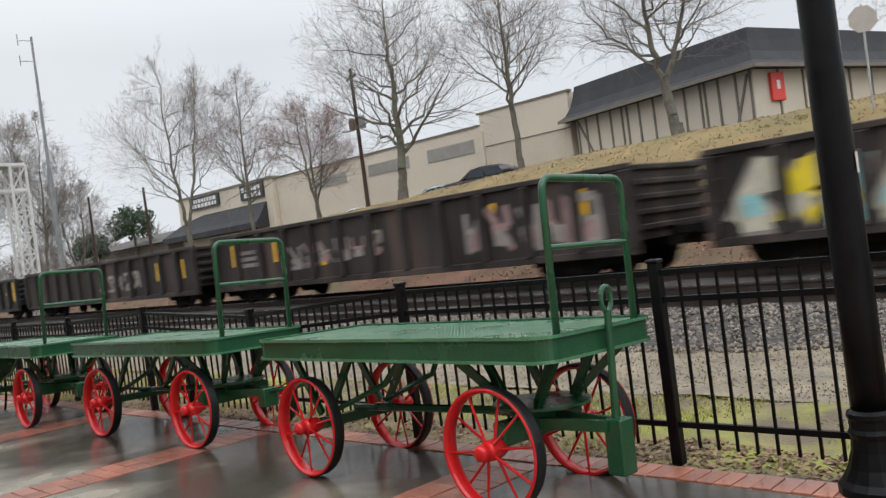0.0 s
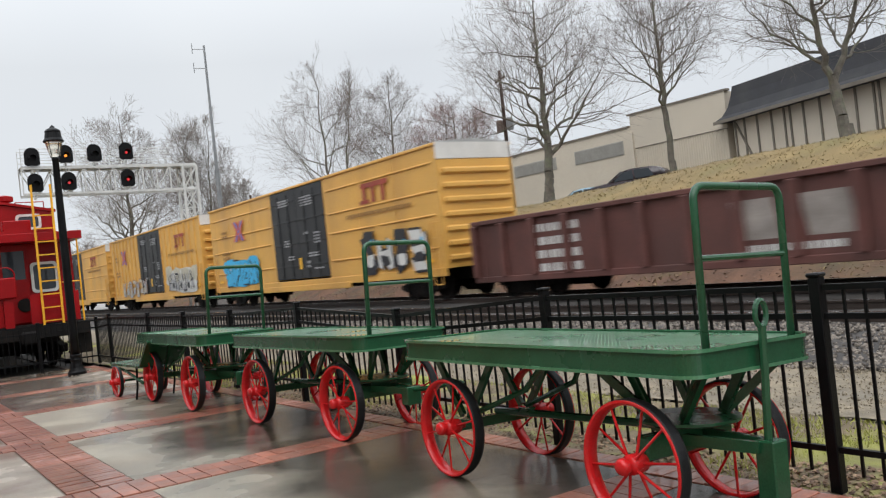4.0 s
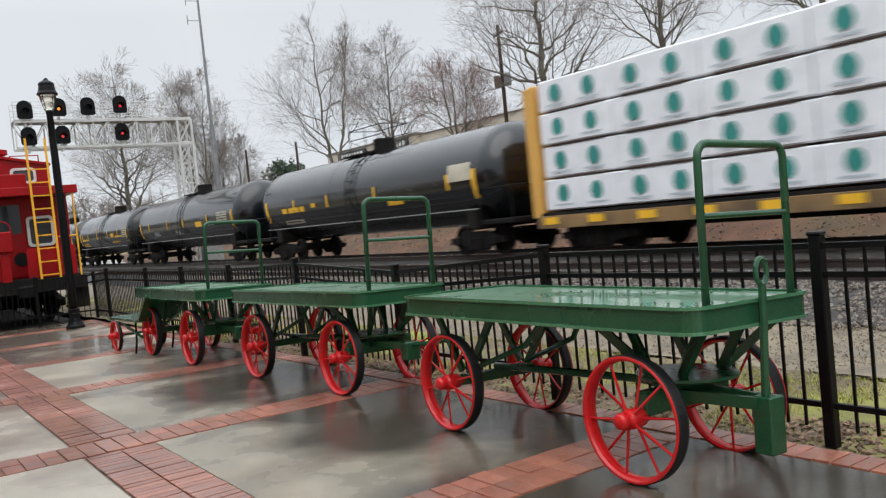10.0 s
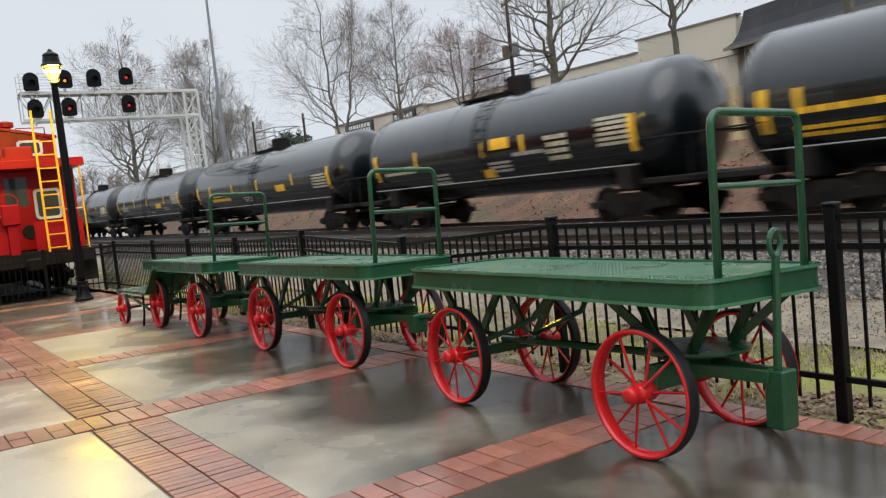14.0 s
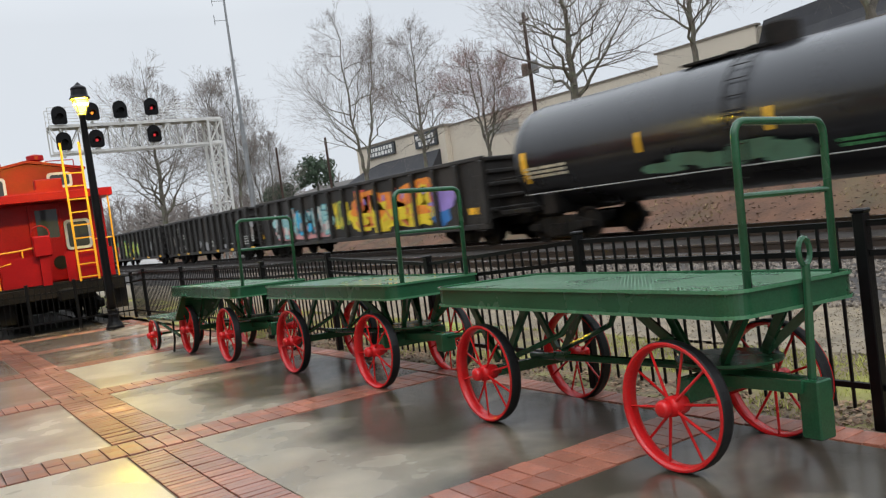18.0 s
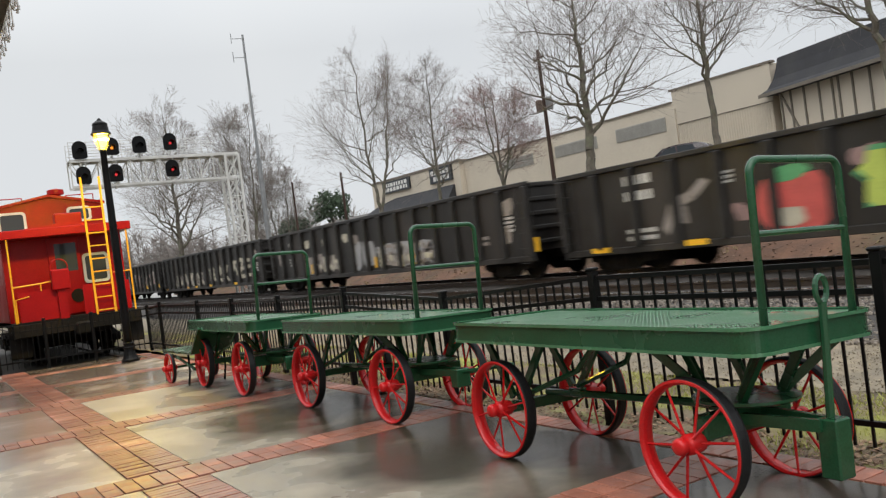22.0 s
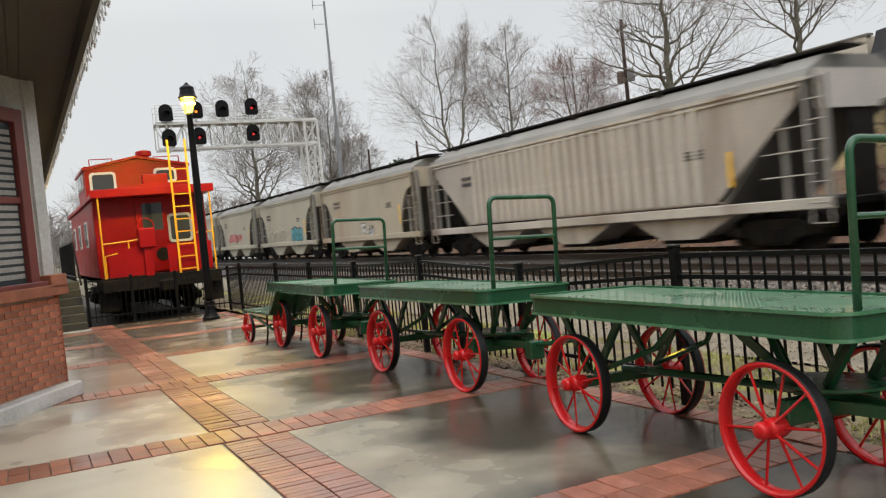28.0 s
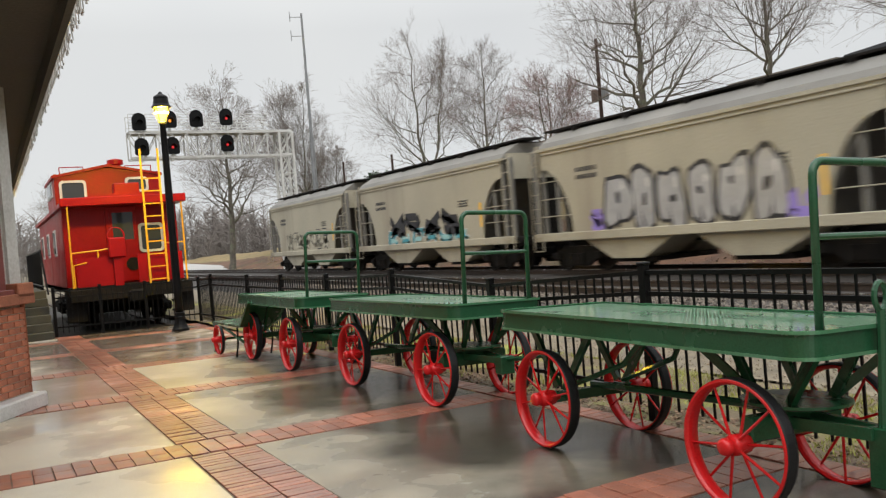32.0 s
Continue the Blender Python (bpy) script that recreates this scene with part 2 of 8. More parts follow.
SIGN_RED = mat("red_sign", (0.7, 0.05, 0.035), 0.4, 0, 0.05, 2, 0.02, 30)
SIGN_DARK = mat("dark_sign", (0.02, 0.024, 0.028), 0.4, 0, 0.1, 2, 0.02, 30)
OFF_WHITE = mat("off_white_paint", (0.7, 0.69, 0.66), 0.55, 0, 0.1, 3, 0.05, 60, (0.45, 0.42, 0.38), 0.5)
STEEL = mat("galvanised_steel", (0.38, 0.38, 0.37), 0.5, 0.4, 0.15, 4, 0.1, 60)
GANTRY_PALE = mat("pale_galvanised_gantry", (0.6, 0.6, 0.58), 0.5, 0.0, 0.12, 3, 0.08, 60, (0.42, 0.41, 0.39), 0.5)
MAST_GREY = mat("weathered_grey_steel", (0.24, 0.25, 0.26), 0.6, 0.3, 0.2, 2, 0.1, 40)
CAN_BROWN = mat("rust_stained_can", (0.17, 0.12, 0.1), 0.6, 0.2, 0.25, 3, 0.1, 40)
POLE_WOOD = mat("brown_pole_wood", (0.06, 0.036, 0.028), 0.9, 0, 0.3, 3, 0.5, 40)
CABOOSE_RED = mat("caboose_red_paint", (0.33, 0.0045, 0.007), 0.36, 0, 0.12, 1.4, 0.05, 40, (0.18, 0.004, 0.005), 0.5, 0, 0.08, spec=0.22)
YELLOW = mat("safety_yellow_paint", (0.85, 0.42, 0.02), 0.45, 0, 0.12, 4, 0.05, 60)
UNDER = mat("grimy_underframe", (0.009, 0.008, 0.0075), 0.75, 0.0, 0.4, 3, 0.4, 40, (0.03, 0.022, 0.017), 0.5, spec=0.2)
WINDOW_DARK = glass("dark_window_glass")
STATION_BRICK = mat("station_brick", (0.4, 0.14, 0.075), 0.8, 0, 0.25, 5, 0.5, 50, per_piece=0.25)
MORTAR = mat("light_mortar", (0.62, 0.52, 0.43), 0.9, 0, 0.15, 6, 0.5, 60)
STATION_WALL = mat("pale_painted_wall", (0.55, 0.54, 0.5), 0.7, 0, 0.1, 2, 0.15, 30)
STATION_TRIM = mat("brown_window_trim", (0.2, 0.048, 0.04), 0.45, 0, 0.15, 4, 0.1, 50)
SOFFIT = mat("dark_soffit_boards", (0.07, 0.062, 0.045), 0.8, 0, 0.25, 2, 0.3, 30)
STONE = mat("white_painted_plinth", (0.55, 0.53, 0.5), 0.7, 0, 0.15, 4, 0.3, 40)

GON_BLACK = mat("weathered_black_gondola", (0.022, 0.0205, 0.0195), 0.5, 0, 0.5, 0.9, 0.15, 25, (0.055, 0.046, 0.04), 0.8, 0, 0.12, spec=0.35, streak=True)
GON_DIRTY = mat("dirty_brown_black_gondola", (0.03, 0.025, 0.022), 0.6, 0, 0.5, 0.9, 0.15, 25, (0.095, 0.068, 0.055), 0.85, 0, 0.12, spec=0.3, streak=True)
GON_BROWN = mat("weathered_boxcar_brown", (0.115, 0.042, 0.034), 0.65, 0, 0.3, 0.9, 0.15, 25, (0.08, 0.04, 0.034), 0.6)
BOX_YELLOW = mat("boxcar_yellow_paint", (0.7, 0.38, 0.085), 0.5, 0, 0.09, 0.6, 0.08, 25, (0.5, 0.25, 0.06), 0.5, streak=True)
BOX_DOOR = mat("boxcar_black_door", (0.018, 0.019, 0.021), 0.5, 0, 0.25, 1, 0.1, 25)
BOX_END = mat("boxcar_white_roof_end", (0.68, 0.66, 0.62), 0.5, 0, 0.1, 1.5, 0.05, 30)
TANK_BLACK = mat("tank_car_black", (0.005, 0.007, 0.009), 0.22, 0, 0.3, 0.7, 0.03, 20, (0.009, 0.011, 0.013), 0.6, 0, 0.05, coat=0.6, spec=0.45)
TANK_DULL = mat("tank_car_dusty_black", (0.008, 0.0085, 0.011), 0.3, 0, 0.3, 0.7, 0.04, 20, (0.015, 0.015, 0.017), 0.6, 0, 0.06, coat=0.5, spec=0.45)
HOP_TAN = mat("hopper_tan_paint", (0.41, 0.375, 0.29), 0.6, 0, 0.1, 0.5, 0.08, 25, (0.27, 0.23, 0.175), 0.65, streak=True)
HOP_RUST = mat("hopper_rust_streaked_tan", (0.42, 0.36, 0.27), 0.65, 0, 0.15, 0.5, 0.08, 25, (0.33, 0.19, 0.1), 0.5, streak=True)
HOP_GREY = mat("hopper_dusty_grey", (0.46, 0.425, 0.385), 0.65, 0, 0.15, 0.6, 0.08, 25, (0.22, 0.155, 0.12), 0.65, streak=True)
# streaked dirt on a base darkened for the shade between ribs
HOP_SHADED_DUST = mat("hopper_shaded_dirty_panel", (0.38, 0.34, 0.305), 0.7, 0, 0.15, 0.8, 0.1, 25, (0.17, 0.12, 0.09), 0.6, streak=True)
# shade inside the hopper's end openings, put into the sheet's colour
HOP_SHADE = mat("hopper_shaded_slope", (0.1, 0.094, 0.084), 0.8, 0, 0.3, 1.0, 0.1, 25, (0.05, 0.045, 0.04), 0.6)
HOP_ROOF = mat("hopper_grimy_roof", (0.2, 0.192, 0.175), 0.6, 0, 0.2, 0.8, 0.1, 25, (0.14, 0.13, 0.12), 0.6)
WRAP = mat("white_lumber_wrap", (0.84, 0.85, 0.88), 0.4, 0, 0.08, 1.5, 0.9, 4)
SILL_TAN = mat("dusty_yellow_sill", (0.27, 0.165, 0.07), 0.7, 0, 0.35, 1.2, 0.1, 25, (0.07, 0.05, 0.035), 0.75)
WRAP_GREEN = mat("green_wrap_print", (0.03, 0.25, 0.22), 0.5, 0, 0.1, 3, 0.02, 30)
WRAP_GREY = mat("grey_wrap_print", (0.5, 0.56, 0.6), 0.5, 0, 0.1, 3, 0.02, 30)
PAINTS = {
    "peach": mat("peach_spray_paint", (0.6, 0.4, 0.28), 0.6, 0, 0.15, 2, 0.05, 40),
    "pale_lime": mat("pale_lime_spray_paint", (0.5, 0.52, 0.36), 0.6, 0, 0.15, 2, 0.05, 40),
    "white": mat("white_spray_paint", (0.62, 0.61, 0.58), 0.5, 0, 0.12, 3, 0.02, 30),
    "cream": mat("cream_spray_paint", (0.5, 0.46, 0.36), 0.5, 0, 0.2, 3, 0.02, 30),
    "pink": mat("pink_spray_paint", (0.65, 0.3, 0.3), 0.5, 0, 0.15, 3, 0.02, 30),
    "red": mat("red_spray_paint", (0.6, 0.1, 0.09), 0.5, 0, 0.12, 3, 0.02, 30),
    "blue": mat("blue_spray_paint", (0.04, 0.18, 0.5), 0.5, 0, 0.12, 3, 0.02, 30),
    "cyan": mat("cyan_spray_paint", (0.04, 0.42, 0.72), 0.5, 0, 0.12, 3, 0.02, 30),
    "teal": mat("teal_spray_paint", (0.06, 0.3, 0.36), 0.5, 0, 0.12, 3, 0.02, 30),
    "aqua": mat("aqua_spray_paint", (0.3, 0.55, 0.55), 0.5, 0, 0.12, 3, 0.02, 30),
    "yellow": mat("yellow_spray_paint", (0.78, 0.6, 0.03), 0.5, 0, 0.12, 3, 0.02, 30),
    "lime": mat("lime_spray_paint", (0.5, 0.6, 0.12), 0.5, 0, 0.12, 3, 0.02, 30),
    "orange": mat("orange_spray_paint", (0.8, 0.26, 0.03), 0.5, 0, 0.12, 3, 0.02, 30),
    "green": mat("green_spray_paint", (0.1, 0.35, 0.15), 0.5, 0, 0.12, 3, 0.02, 30),
    "violet": mat("violet_spray_paint", (0.3, 0.22, 0.6), 0.5, 0, 0.12, 3, 0.02, 30),
    "black": mat("black_spray_paint", (0.02, 0.02, 0.025), 0.5, 0, 0.12, 3, 0.02, 30),
    "grey": mat("silver_spray_paint", (0.4, 0.4, 0.41), 0.45, 0.2, 0.12, 3, 0.02, 30),
    "faded": mat("faded_pale_spray_paint", (0.28, 0.245, 0.22), 0.6, 0, 0.3, 2, 0.02, 30),
    "dusty_pink": mat("dusty_pink_spray_paint", (0.3, 0.19, 0.18), 0.6, 0, 0.25, 2, 0.02, 30),
    "dull_green": mat("dull_green_spray_paint", (0.03, 0.085, 0.05), 0.6, 0, 0.3, 2, 0.02, 30),
    "oxide": mat("red_brown_stencil", (0.34, 0.06, 0.035), 0.6, 0, 0.2, 2, 0.02, 30),
    "soot": mat("sooty_brown_spray", (0.06, 0.05, 0.042), 0.6, 0, 0.2, 2, 0.02, 30),
    "umber": mat("brown_stencil", (0.3, 0.15, 0.04), 0.6, 0, 0.2, 2, 0.02, 30),
    "rust": mat("rust_bleed", (0.4, 0.19, 0.08), 0.7, 0, 0.2, 2, 0.02, 30),
}
REFLECTOR = mat("yellow_reflector_strip", (0.9, 0.5, 0.03), 0.4, 0, 0.08, 3, 0.02, 30)
LENS_RED = mat("red_signal_lens", (0.5, 0.02, 0.02), 0.2, 0, 0.02, 3, 0, 30, glow=(1, 0.04, 0.05, 0.5))
LENS_AMBER = mat("amber_signal_lens", (0.6, 0.2, 0.02), 0.2, 0, 0.02, 3, 0, 30, glow=(1, 0.3, 0.03, 1.2))
BULB_GLOW = mat("lit_lamp_bulb", (1, 0.8, 0.4), 0.3, 0, 0.01, 3, 0, 30, glow=(1, 0.68, 0.03, 800.0))
LAMP_GLASS = clear_glass("lantern_glass")

# ---------------------------------------------------------------- mesh tools


def part(name, bm, material, parent=None, label="", m=None, smooth=False):
    me = bpy.data.meshes.new(name)
    bm.to_mesh(me)
    bm.free()
    me.materials.append(material)
    if smooth:
        me.polygons.foreach_set("use_smooth", [True] * len(me.polygons))
    return hold(name, me, parent, label, m)


def hold(name, me, parent=None, label="", m=None):
    ob = new(name, me)
    if parent:
        ob.parent = parent
    if m:
        ob.matrix_basis = m
    if label:
        ob["label"] = label
    return ob


def thing(name, label, category, m=None, group="", kind=""):
    ob = new(name)
    ob.empty_display_size = 0.2
    if m:
        ob.matrix_basis = m
    return tagged(ob, label, category, group, kind)


def box(bm, c, s, m=None, bevel=0.0):
    r = bmesh.ops.create_cube(bm, size=1.0, matrix=(m or Matrix()) @ Matrix.Translation(c) @ Matrix.Diagonal((*s, 1)))
    if bevel:
        es = {e for v in r["verts"] for e in v.link_edges}
        bmesh.ops.bevel(bm, geom=list(es), offset=bevel, segments=1, affect="EDGES")
    return bm


def bx(c, s, m=None, bevel=0.0):
    return box(bmesh.new(), c, s, m, bevel)


def rod(bm, a, b, r, r2=None, seg=8, caps=True):
    a, b = Vector(a), Vector(b)
    d = b - a
    m = Matrix.Translation((a + b) / 2) @ d.to_track_quat("Z", "Y").to_matrix().to_4x4()
    bmesh.ops.create_cone(bm, cap_ends=caps, segments=seg, radius1=r, radius2=r if r2 is None else r2, depth=d.length, matrix=m)
    return bm


def beam(bm, a, b, w, h):
    """A rectangular bar from a to b, w wide and h high."""
    a, b = Vector(a), Vector(b)
    d = b - a
    m = Matrix.Translation((a + b) / 2) @ d.to_track_quat("Y", "Z").to_matrix().to_4x4()
    return box(bm, (0, 0, 0), (w, d.length, h), m)


def lathe(bm, prof, seg=24, m=None, close=False):
    """Turns a profile of (radius, height) about the z axis."""
    m = m or Matrix()
    rings = []
    for r, z in prof:
        rings.append([bm.verts.new(m @ Vector((r * math.cos(2 * math.pi * k / seg), r * math.sin(2 * math.pi * k / seg), z))) for k in range(seg)])
    pairs = list(zip(rings, rings[1:])) + ([(rings[-1], rings[0])] if close else [])
    for p, q in pairs:
        for k in range(seg):
            bm.faces.new((p[k], p[(k + 1) % seg], q[(k + 1) % seg], q[k]))
    if not close:
        for ring, flip in ((rings[0], True), (rings[-1], False)):
            if (ring[0].co - ring[seg // 2].co).length > 1e-4:
                bm.faces.new(ring[::-1] if flip else ring)
    return bm


def prism(bm, pts, axis, lo, hi, m=None):
    """Extrudes a flat outline along an axis (0, 1 or 2)."""
    m = m or Matrix()

    def at(p, v):
        c = list(p)
        c.insert(axis, v)
        return bm.verts.new(m @ Vector(c))

    a, b = [at(p, lo) for p in pts], [at(p, hi) for p in pts]
    n = len(pts)
    bm.faces.new(a)
    bm.faces.new(b[::-1])
    for k in range(n):
        bm.faces.new((a[(k + 1) % n], a[k], b[k], b[(k + 1) % n]))
    bmesh.ops.recalc_face_normals(bm, faces=bm.faces)
    return bm


def tube(bm, pts, r, seg=8):
    """A bent tube through points."""
    pts = [Vector(p) for p in pts]
    rings = []
    for k, p in enumerate(pts):
        d = (pts[min(k + 1, len(pts) - 1)] - pts[max(k - 1, 0)]).normalized()
        q = d.to_track_quat("Z", "Y").to_matrix()
        if rings:
            u = rings[-1][1] - d * rings[-1][1].dot(d)
            u.normalize()
        else:
            u = q @ Vector((1, 0, 0))
        v = d.cross(u)
        rings.append(([bm.verts.new(p + (u * math.cos(2 * math.pi * j / seg) + v * math.sin(2 * math.pi * j / seg)) * r) for j in range(seg)], u))
    for (p, _), (q, _) in zip(rings, rings[1:]):
        for j in range(seg):
            bm.faces.new((p[j], p[(j + 1) % seg], q[(j + 1) % seg], q[j]))
    bm.faces.new(rings[0][0][::-1])
    bm.faces.new(rings[-1][0])
    return bm


def rounded(w, h, r, n=5):
    """A rounded rectangle centred on the origin."""
    out = []
    for cx, cy, a0 in ((w / 2 - r, h / 2 - r, 0), (-w / 2 + r, h / 2 - r, 90), (-w / 2 + r, -h / 2 + r, 180), (w / 2 - r, -h / 2 + r, 270)):
        for k in range(n + 1):
            a = radians(a0 + 90 * k / n)
            out.append((cx + r * math.cos(a), cy + r * math.sin(a)))
    return out


PLAT = pose(0, 0, 0, -0.316, 1.09, 0)  # the platform falls a little towards the tracks


def gz(x, y):
    return -0.01903 * x - 0.00551 * y


def on_plat(x, y, z=0, turn=0):
    return PLAT @ pose(x, y, z, 0, 0, turn)

# ---------------------------------------------------------------- ground


def strip_ground(name, material, xs, ys, height, label, category="ground"):
    """A piece of open ground on a grid, with a height for each place."""
    bm = bmesh.new()
    grid = [[bm.verts.new((x, y, height(x, y))) for y in ys] for x in xs]
    for a, b in zip(grid, grid[1:]):
        for k in range(len(ys) - 1):
            bm.faces.new((a[k], b[k], b[k + 1], a[k + 1]))
    ob = part(name, bm, material, smooth=True)
    return tagged(ob, label, category, kind="structure")


def steps(lo, hi, n):
    return [lo + (hi - lo) * k / n for k in range(n + 1)]


def rough_z(x, y, amp, size):
    return amp * noise.noise((x / size, y / size, 3.7))


strip_ground("grass_verge", GRASS_SOIL, steps(4.66, 6.7, 14), steps(-12, 70, 200), lambda x, y: -0.17 + rough_z(x, y, 0.05, 0.5) - 0.02 * (x - 4.66), "mossy soil verge with thin green grass behind the fence")
strip_ground("gravel", GRAVEL, steps(6.7, 9.0, 10), steps(-12, 90, 160), lambda x, y: -0.21 + rough_z(x, y, 0.04, 0.6), "pale flat gravel between verge and track")


def ballast_z(x, y):
    prof = ((9.0, -0.2), (10.1, -0.03), (10.5, -0.02), (13.3, -0.02), (13.95, -0.15), (14.6, -0.03), (17.6, -0.03), (18.6, -0.25), (19.2, -0.2))
    for (x0, z0), (x1, z1) in zip(prof, prof[1:]):
        if x <= x1:
            return z0 + (z1 - z0) * (x - x0) / (x1 - x0) + rough_z(x, y, 0.03, 0.3)
    return -0.2


strip_ground("ballast", BALLAST, steps(9.0, 19.2, 68), steps(-12, 120, 240), ballast_z, "grey crushed stone ballast under two tracks")


def bank_z(x, y):
    """The bank behind the tracks: red soil, then grass up to a crest, then a level lot."""
    crest = 4.15 if y < 20 else max(1.2, 4.15 - (y - 20) * 0.04)
    k = min(1, max(0, (x - 19.2) / (29.0 - 19.2)))
    z = -0.2 + (crest + 0.2) * (k ** 1.1 * (1 - k) + (1 - (1 - k) ** 1.5) * k)
    if x > 29.5:
        z = crest - 0.25
    return z + rough_z(x, y, 0.12, 1.5) * (x < 29.8)


strip_ground("soil_bank", RED_SOIL, steps(19.2, 23.5, 12), steps(-25, 120, 140), bank_z, "bare red-brown soil bank behind the tracks")
strip_ground("grass_bank", DRY_GRASS, steps(23.5, 30.0, 16), steps(-25, 120, 140), bank_z, "dry winter grass on the bank")
strip_ground("parking_lot", ASPHALT, steps(30.0, 46.0, 8), steps(-25, 120, 40), bank_z, "wet asphalt parking lot above the bank", "parking lot")
strip_ground("ground", FAR_GROUND, (-900, -400, -100, -40, 100, 400, 1500), (-900, -400, -100, 60, 140, 300, 900, 2000), lambda x, y: -0.6, "wide winter ground to the horizon")
strip_ground("far_yard", FAR_GROUND, (-40, -10, 4.6, 9), (21.5, 40, 70, 120), lambda x, y: -0.32, "winter grass yard beyond the platform")
# added strip that paints the caboose's shade onto the ground
strip_ground("siding_bed", SHADE_BED, steps(0.6, 6.2, 8), steps(21.25, 40, 30), lambda x, y: -0.29 + rough_z(x, y, 0.03, 0.5), "ground under the siding, coloured dark for the caboose's shade")
strip_ground("hill_ground", FAR_GROUND, (46, 70, 110, 200), (-25, 10, 40, 120), lambda x, y: 3.6, "ground behind the shops")

# loose stones near the fence: far too many to count
bm = bmesh.new()
ico = bmesh.new()
bmesh.ops.create_icosphere(ico, subdivisions=1, radius=1)
base_v = np.array([v.co for v in ico.verts])
base_f = np.array([[v.index for v in f.verts] for f in ico.faces])
ico.free()
bm.free()


def scatter_stones(name, material, count, x0, x1, y0, y1, size, ground_z, label, flat=0.6):
    rng = np.random.default_rng(5)
    vs, fs = [], []
    for k in range(count):
        x = rng.uniform(x0, x1)
        y = y0 + (y1 - y0) * rng.uniform() ** 1.4
        s = size * rng.uniform(0.5, 1.25)
        q = Euler(rng.uniform(0, 6.28, 3)).to_matrix()
        v = (base_v * rng.uniform(0.75, 1.2, (12, 1)) * (s, s * 0.8, s * flat)) @ np.array(q if flat > 0.3 else Euler((rng.normal() * 0.35, rng.normal() * 0.35, rng.uniform(0, 6.28))).to_matrix())
        vs.append(v + (x, y, ground_z(x, y) + s * 0.15))
        fs.append(base_f + 12 * k)
    me = bpy.data.meshes.new(name)
    me.from_pydata(np.concatenate(vs).tolist(), [], np.concatenate(fs).tolist())
    me.materials.append(material)
    return tagged(new(name, me), label, "stones", kind="stuff")


def island_mat(name, dark, light):
    m = bpy.data.materials.new(name)
    m.use_nodes = True
    n, l = m.node_tree.nodes, m.node_tree.links
    g = n.new("ShaderNodeNewGeometry")
    r = n.new("ShaderNodeValToRGB")
    r.color_ramp.elements[0].color, r.color_ramp.elements[1].color = (*dark, 1), (*light, 1)
    l.new(g.outputs["Random Per Island"], r.inputs[0])
    l.new(r.outputs[0], n["Principled BSDF"].inputs["Base Color"])
    n["Principled BSDF"].inputs["Roughness"].default_value = 0.75
    return m


STONES = island_mat("mixed_grey_stones", (0.03, 0.024, 0.02), (0.27, 0.23, 0.19))
PEBBLES = island_mat("pale_pebbles", (0.15, 0.12, 0.085), (0.36, 0.305, 0.22))
LEAVES = island_mat("fallen_brown_leaves", (0.07, 0.035, 0.02), (0.34, 0.22, 0.13))
scatter_stones("ballast_stones", STONES, 26000, 8.7, 11.0, -3, 30, 0.03, lambda x, y: ballast_z(max(x, 9.0), y), "loose grey ballast stones beside the track")
scatter_stones("pebbles", PEBBLES, 26000, 6.0, 9.0, -3, 20, 0.011, lambda x, y: -0.2, "loose pale pebbles on the gravel", 0.45)
scatter_stones("fallen_leaves", LEAVES, 11000, 4.62, 5.3, -1, 15, 0.02, lambda x, y: -0.165 + rough_z(x, y, 0.05, 0.5) - 0.02 * (x - 4.66), "brown fallen leaves along the fence foot", 0.1)

RUBBLE = island_mat("brown_rubble", (0.07, 0.04, 0.026), (0.2, 0.125, 0.08))
scatter_stones("bank_rubble", RUBBLE, 9000, 18.3, 23.4, -8, 60, 0.045, lambda x, y: bank_z(max(x, 19.2), y), "brown rubble and clods on the soil bank", 0.28)

# blades of grass and moss in the verge
rng = np.random.default_rng(8)
vs, fs = [], []
for k in range(30000):
    x, y = rng.uniform(4.7, 6.6), rng.uniform(-2, 16)
    if noise.noise((x * 1.1, y * 0.9, 1.0)) < -0.05:
        continue
    a, h, w = rng.uniform(0, 6.28), rng.uniform(0.005, 0.03), 0.005
    dx, dy = math.cos(a) * w, math.sin(a) * w
    z = -0.19
    i = len(vs)
    vs += [(x - dx, y - dy, z), (x + dx, y + dy, z), (x + rng.normal() * 0.02, y + rng.normal() * 0.02, z + h + 0.02)]
    fs.append((i, i + 1, i + 2))
me = bpy.data.meshes.new("verge_grass")
me.from_pydata(vs, [], fs)
me.materials.append(island_mat("yellow_green_grass", (0.2, 0.19, 0.045), (0.38, 0.4, 0.08)))
tagged(new("verge_grass", me), "thin yellow-green grass and moss in the verge", "grass", kind="stuff")

# dry tufts and weeds on the bank
rng = np.random.default_rng(9)
vs, fs = [], []
for k in range(16000):
    x, y = 19.4 + 10.4 * rng.uniform(), -6 + 80 * rng.uniform() ** 1.3
    if x < 23.5 and noise.noise((x * 0.6, y * 0.5, 5.0)) < 0.05:
        continue
    z = bank_z(x, y) - 0.02
    h = rng.uniform(0.03, 0.09)
    for j in range(3):
        a = rng.uniform(0, 6.28)
        w, d = 0.025, rng.normal(0, 0.07, 2)
        i = len(vs)
        vs += [(x - math.cos(a) * w + d[0], y - math.sin(a) * w + d[1], z), (x + math.cos(a) * w + d[0], y + math.sin(a) * w + d[1], z), (x + d[0] + rng.normal() * 0.06, y + d[1] + rng.normal() * 0.06, z + h)]
        fs.append((i, i + 1, i + 2))
me = bpy.data.meshes.new("bank_grass")
me.from_pydata(vs, [], fs)
